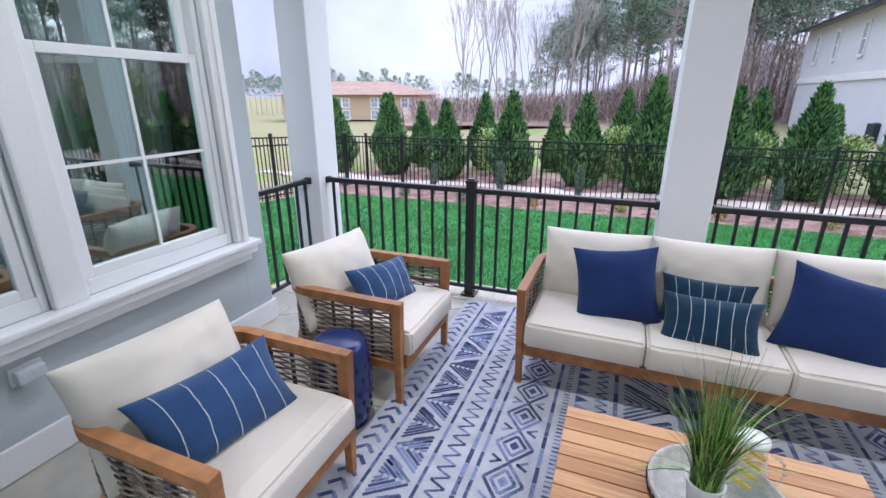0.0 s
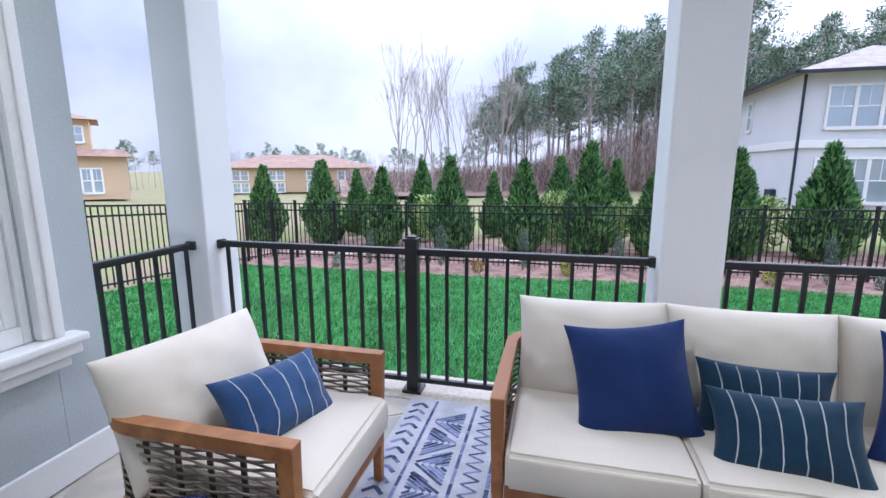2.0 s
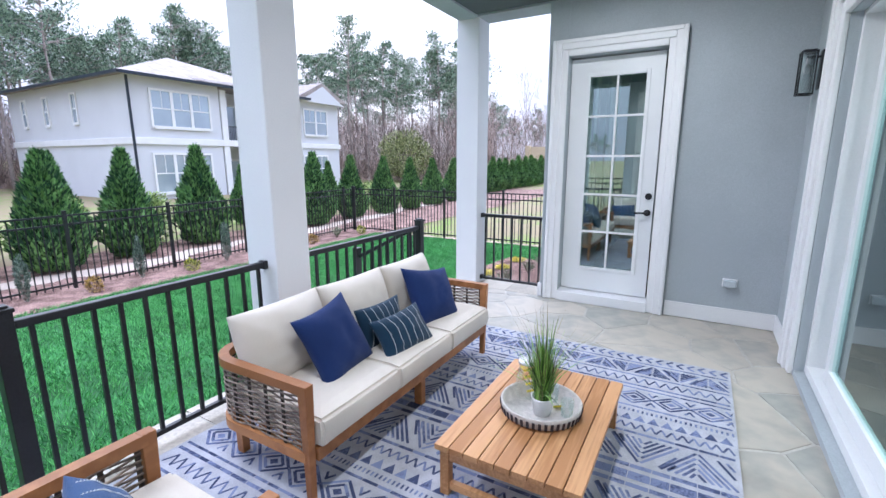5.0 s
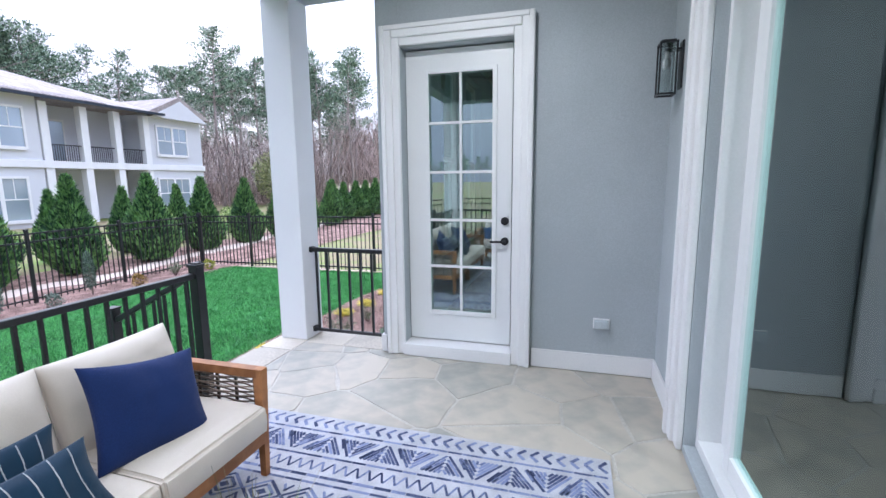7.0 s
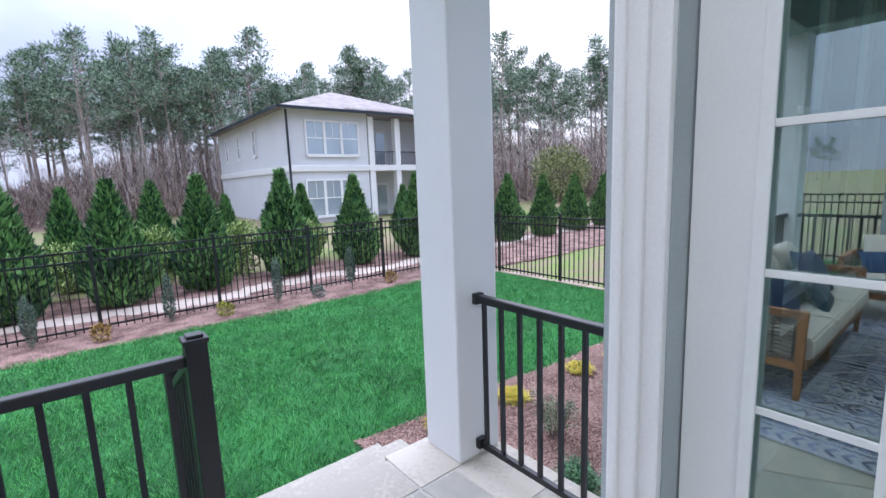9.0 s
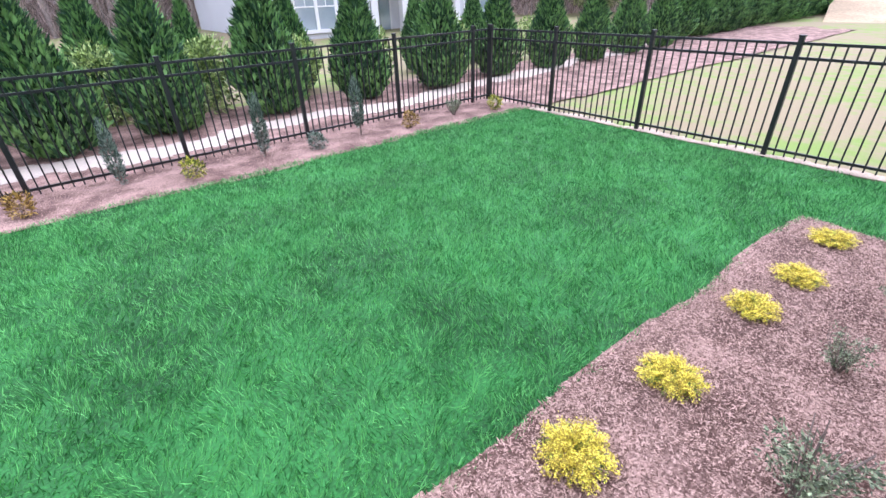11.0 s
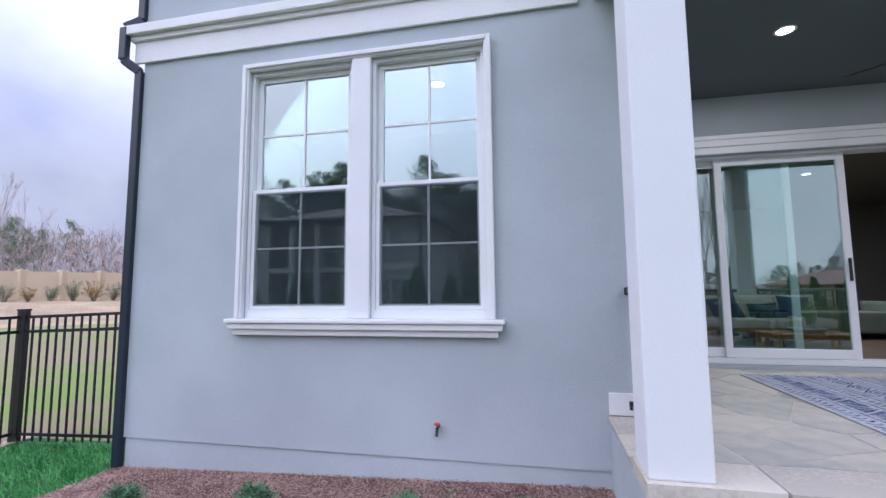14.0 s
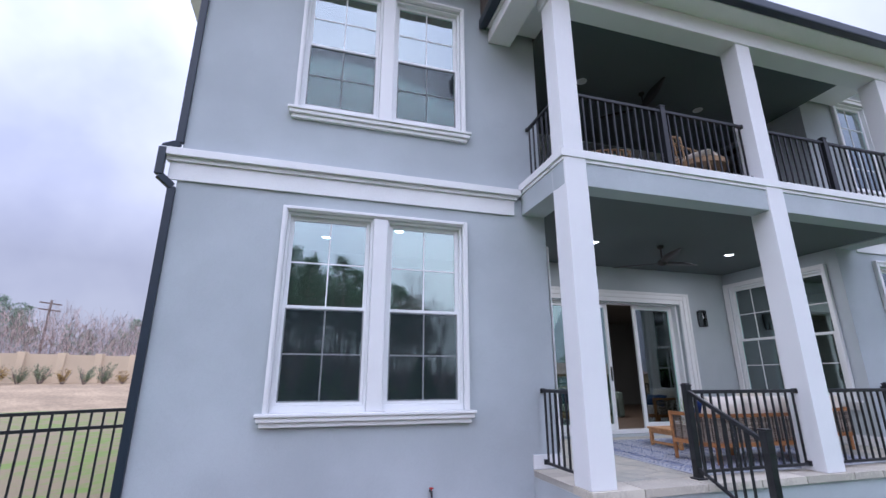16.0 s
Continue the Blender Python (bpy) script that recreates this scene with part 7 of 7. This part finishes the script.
v = [bm.verts.new(p) for p in ((-9.5, -3.5, 4.4), (-9.5, 3.5, 4.4), (-9.5, 0, 7.2), (-4, -3.5, 4.4), (-4, 3.5, 4.4), (-4, 0, 7.2))]
for f in ((0, 2, 1), (0, 3, 5, 2), (1, 2, 5, 4), (0, 1, 4, 3)):
    bm.faces.new([v[i] for i in f])
part("porch_roof", bm, TRIM, ch)
for yy in (-3, -1, 1, 3):
    bm = bmesh.new()
    rod(bm, (-9.2, yy, 0), (-9.2, yy, 4.4), 0.25, n=8)
    part("porch_column", bm, TRIM, ch)
sh = thing("house", (*far(90.3, 100), 1.0), "small brick gabled house beyond the boundary wall", "house", "neighbouring houses", "", -8)
bm = bmesh.new()
box(bm, -3, -2.6, 0, 5, 2.6, 4.4)
part("wall", bm, BRICK, sh)
bm = bmesh.new()
v = [bm.verts.new(p) for p in ((-3.3, -3.0, 4.4), (-3.3, 3.0, 4.4), (-3.3, 0, 7.6), (5, -3.0, 4.4), (5, 3.0, 4.4), (5, 0, 7.6))]
for f in ((0, 2, 1), (3, 4, 5), (0, 3, 5, 2), (1, 2, 5, 4), (0, 1, 4, 3)):
    bm.faces.new([v[i] for i in f])
part("roof", bm, SLATE, sh)

# earth mound, skip of white sheets, loader, poles, lamp
mx, my = far(98.5, 34, 3.2, 5.7)
bm = bmesh.new()
bmesh.ops.create_grid(bm, x_segments=26, y_segments=26, size=1.0)
for q in bm.verts:
    r_ = math.hypot(q.co.x, q.co.y)
    q.co.z = 1.75 * max(0, 1 - r_) ** 0.8 + 0.16 * noise.noise(q.co * 5) * (r_ < 1) - 0.35 * (r_ > 0.98)
    q.co.x *= 3.2
    q.co.y *= 4.4
tagged(part("earth_mound", bm, DIRT, smooth=True, at=pose(mx, my, -0.75)), "heap of brown earth on the far field", "earth", "", "")
cx, cy = far(107.0, 33, 3.2, 5.7)
CREAM = material("cream_sheet", (0.72, 0.68, 0.55), 0.8, vary=0.06, scale=1, bump=0.1)
SIGN = material("yellow_sign", (0.85, 0.55, 0.02), 0.6, vary=0.05, bump=0)
skip = thing("builders_container", (cx, cy, -0.75), "long cream container with a yellow sign and stacked white sheets", "container", "", "", -17)
bm = bmesh.new()
box(bm, 0, -2.7, 0, 2.2, 1.6, 2.0, 0.04)
part("body", bm, CREAM, skip)
bm = bmesh.new()
box(bm, -0.05, -1.2, 1.0, -0.005, -0.1, 1.85)
sg = part("sign_board", bm, SIGN, skip, "yellow sign board with dark lettering")
for k in range(3):
    bm = bmesh.new()
    box(bm, -0.075, -1.05, 1.2 + 0.2 * k, -0.055, -0.35 - 0.15 * (k % 2), 1.3 + 0.2 * k)
    part("letter_bar", bm, GUTTER, sg)
for k in range(4):
    bm = bmesh.new()
    box(bm, -1.2, -2.3, 0.3 * k, -0.1, -1.35 + 0.1 * (k % 2), 0.3 * k + 0.27, 0.01)
    part("white_sheet_stack", bm, TRIM, skip)
ldx, ldy = far(88.3, 36, 3.1, 5.2)
ld = thing("skid_loader", (ldx, ldy, -0.62), "small white and grey skid-steer loader on the earth", "vehicle", "", "", 100)
LOADER = material("grey_loader_paint", (0.55, 0.56, 0.57), 0.5, vary=0.1, bump=0.05)
bm = bmesh.new()
box(bm, -0.7, -0.55, 0.3, 0.7, 0.55, 0.8, 0.05)
part("body", bm, LOADER, ld)
bm = bmesh.new()
box(bm, -0.35, -0.45, 0.8, 0.55, 0.45, 1.5, 0.06)
cabn = part("cab", bm, LOADER, ld)
bm = bmesh.new()
box(bm, 0.551, -0.36, 0.9, 0.57, 0.36, 1.4)
part("windscreen", bm, NB_GLASS, cabn)
bm = bmesh.new()
box(bm, 0.75, -0.7, 0.1, 1.1, 0.7, 0.5, 0.03)
part("bucket", bm, LOADER, ld)
for sx in (-0.42, 0.42):
    for sy in (-0.66, 0.66):
        bm = bmesh.new()
        rod(bm, (sx, sy - 0.1, 0.32), (sx, sy + 0.1, 0.32), 0.32, n=16)
        part("wheel", bm, BLACK, ld)
for az, d, top, nm in ((104.6, 70, 13.5, "utility_pole"), (152.3, 72, 9.8, "utility_pole")):
    px, py = far(az, d, 3.5, 6)
    p = thing(nm, (px, py, 0.4), "wooden utility pole with a crossarm", "pole", "utility poles", "", 60)
    bm = bmesh.new()
    rod(bm, (0, 0, 0), (0, 0, top), 0.17, 0.12, 8)
    part("pole", bm, BARK, p)
    bm = bmesh.new()
    for zz in (top - 0.5, top - 1.3):
        box(bm, -1.3, -0.07, zz, 1.3, 0.07, zz + 0.15)
    part("crossarm", bm, BARK, p)
lx, ly = far(73.0, 60, 3.1, 5.2)
lamp_p = thing("street_lamp", (lx, ly, -0.9), "street lamp with a white glass lantern", "lamp")
bm = bmesh.new()
rod(bm, (0, 0, 0), (0, 0, 6.2), 0.07, 0.05, 8)
part("pole", bm, BLACK, lamp_p)
bm = bmesh.new()
lathe(bm, [(0.12, 6.2), (0.35, 6.75), (0.30, 6.85), (0.05, 7.0), (0.001, 7.0)], 12)
part("lantern", bm, POT, lamp_p, "white lantern")
# pale green spring tree by the neighbouring house
v_, f_ = leaf_cloud(np.random.RandomState(4), 5200, (2.6, 2.6, 2.4), 3.0, 0.28, 0.12, 0.35, 0.2, 16)
sx_, sy_ = far(54.5, 46)
st = thing("spring_tree", (sx_, sy_, -1.0), "small tree in pale green spring leaf", "tree")
bm = bmesh.new()
rod(bm, (0, 0, -0.2), (0, 0, 2.6), 0.12, 0.06, 7)
for k in range(6):
    rod(bm, (0, 0, 1.0 + 0.2 * k), (1.6 * math.cos(k * 2.1), 1.6 * math.sin(k * 2.1), 3.0 + 0.2 * k), 0.05, 0.015, 5)
part("trunk", bm, BARK, st)
part_of("crown", from_arrays("crown", v_, f_, HAZE_T), st)

# ---- things seen indoors through the glass ----
SOFA_G = material("grey_green_fabric", (0.20, 0.24, 0.20), 0.95, vary=0.1, scale=5, bump=0.3)
ind = thing("indoor_sofa", (-0.6, -2.6, 0.03), "grey-green sofa in the living room", "sofa")
for nm, b in (("seat", (-1.1, -0.45, 0.1, 1.1, 0.4, 0.45)), ("backrest", (-1.1, -0.62, 0.1, 1.1, -0.452, 0.85)), ("armrest", (-1.28, -0.62, 0.0, -1.102, 0.4, 0.62)), ("armrest", (1.102, -0.62, 0.0, 1.28, 0.4, 0.62))):
    bm = bmesh.new()
    box(bm, *b, 0.05)
    part(nm, bm, SOFA_G, ind)
kt = thing("side_table", (0.75, -0.9, 0.03), "small round dark side table indoors", "table")
bm = bmesh.new()
rod(bm, (0, 0, 0.52), (0, 0, 0.55), 0.28, n=24)
part("tabletop", bm, BLACK, kt)
for k in range(3):
    bm = bmesh.new()
    a = k * 2.09
    rod(bm, (0.22 * math.cos(a), 0.22 * math.sin(a), 0), (0.1 * math.cos(a), 0.1 * math.sin(a), 0.52), 0.015, n=8)
    part("leg", bm, BLACK, kt)
for i, x in enumerate((2.0, 2.8, 3.6)):
    cb = thing("kitchen_cabinet", (x, -6.6, 0.03), "pale kitchen cabinet against the back wall", "cabinet", "kitchen cabinets")
    bm = bmesh.new()
    box(bm, -0.39, -0.38, 0, 0.39, 0.25, 2.3, 0.01)
    part("body", bm, TRIM, cb)
    for k in (-1, 1):
        bm = bmesh.new()
        box(bm, 0.2 * k - 0.18, 0.252, 0.1, 0.2 * k + 0.18, 0.27, 2.2, 0.008)
        part("door", bm, TRIM, cb)
CURT = material("grey_curtain", (0.40, 0.42, 0.42), 0.9, vary=0.08, scale=4, bump=0.2)
for x0, y0, x1, y1 in ((-2.75, 3.0, -2.75, 2.75), (-2.75, 1.35, -2.75, 1.0)):
    cu = thing("curtain", (0, 0, 0), "long pale grey curtain inside the window", "curtain", "window curtains")
    bm = bmesh.new()
    prev = None
    for i in range(41):
        f = i / 40
        x = x0 + (x1 - x0) * f + 0.03 * math.sin(f * 50)
        y = y0 + (y1 - y0) * f
        cur = (bm.verts.new((x, y, 0.05)), bm.verts.new((x, y, 2.9)))
        if prev:
            bm.faces.new((prev[0], cur[0], cur[1], prev[1]))
        prev = cur
    bmesh.ops.solidify(bm, geom=bm.faces[:], thickness=0.004)
    part("cloth", bm, CURT, cu, smooth=True)
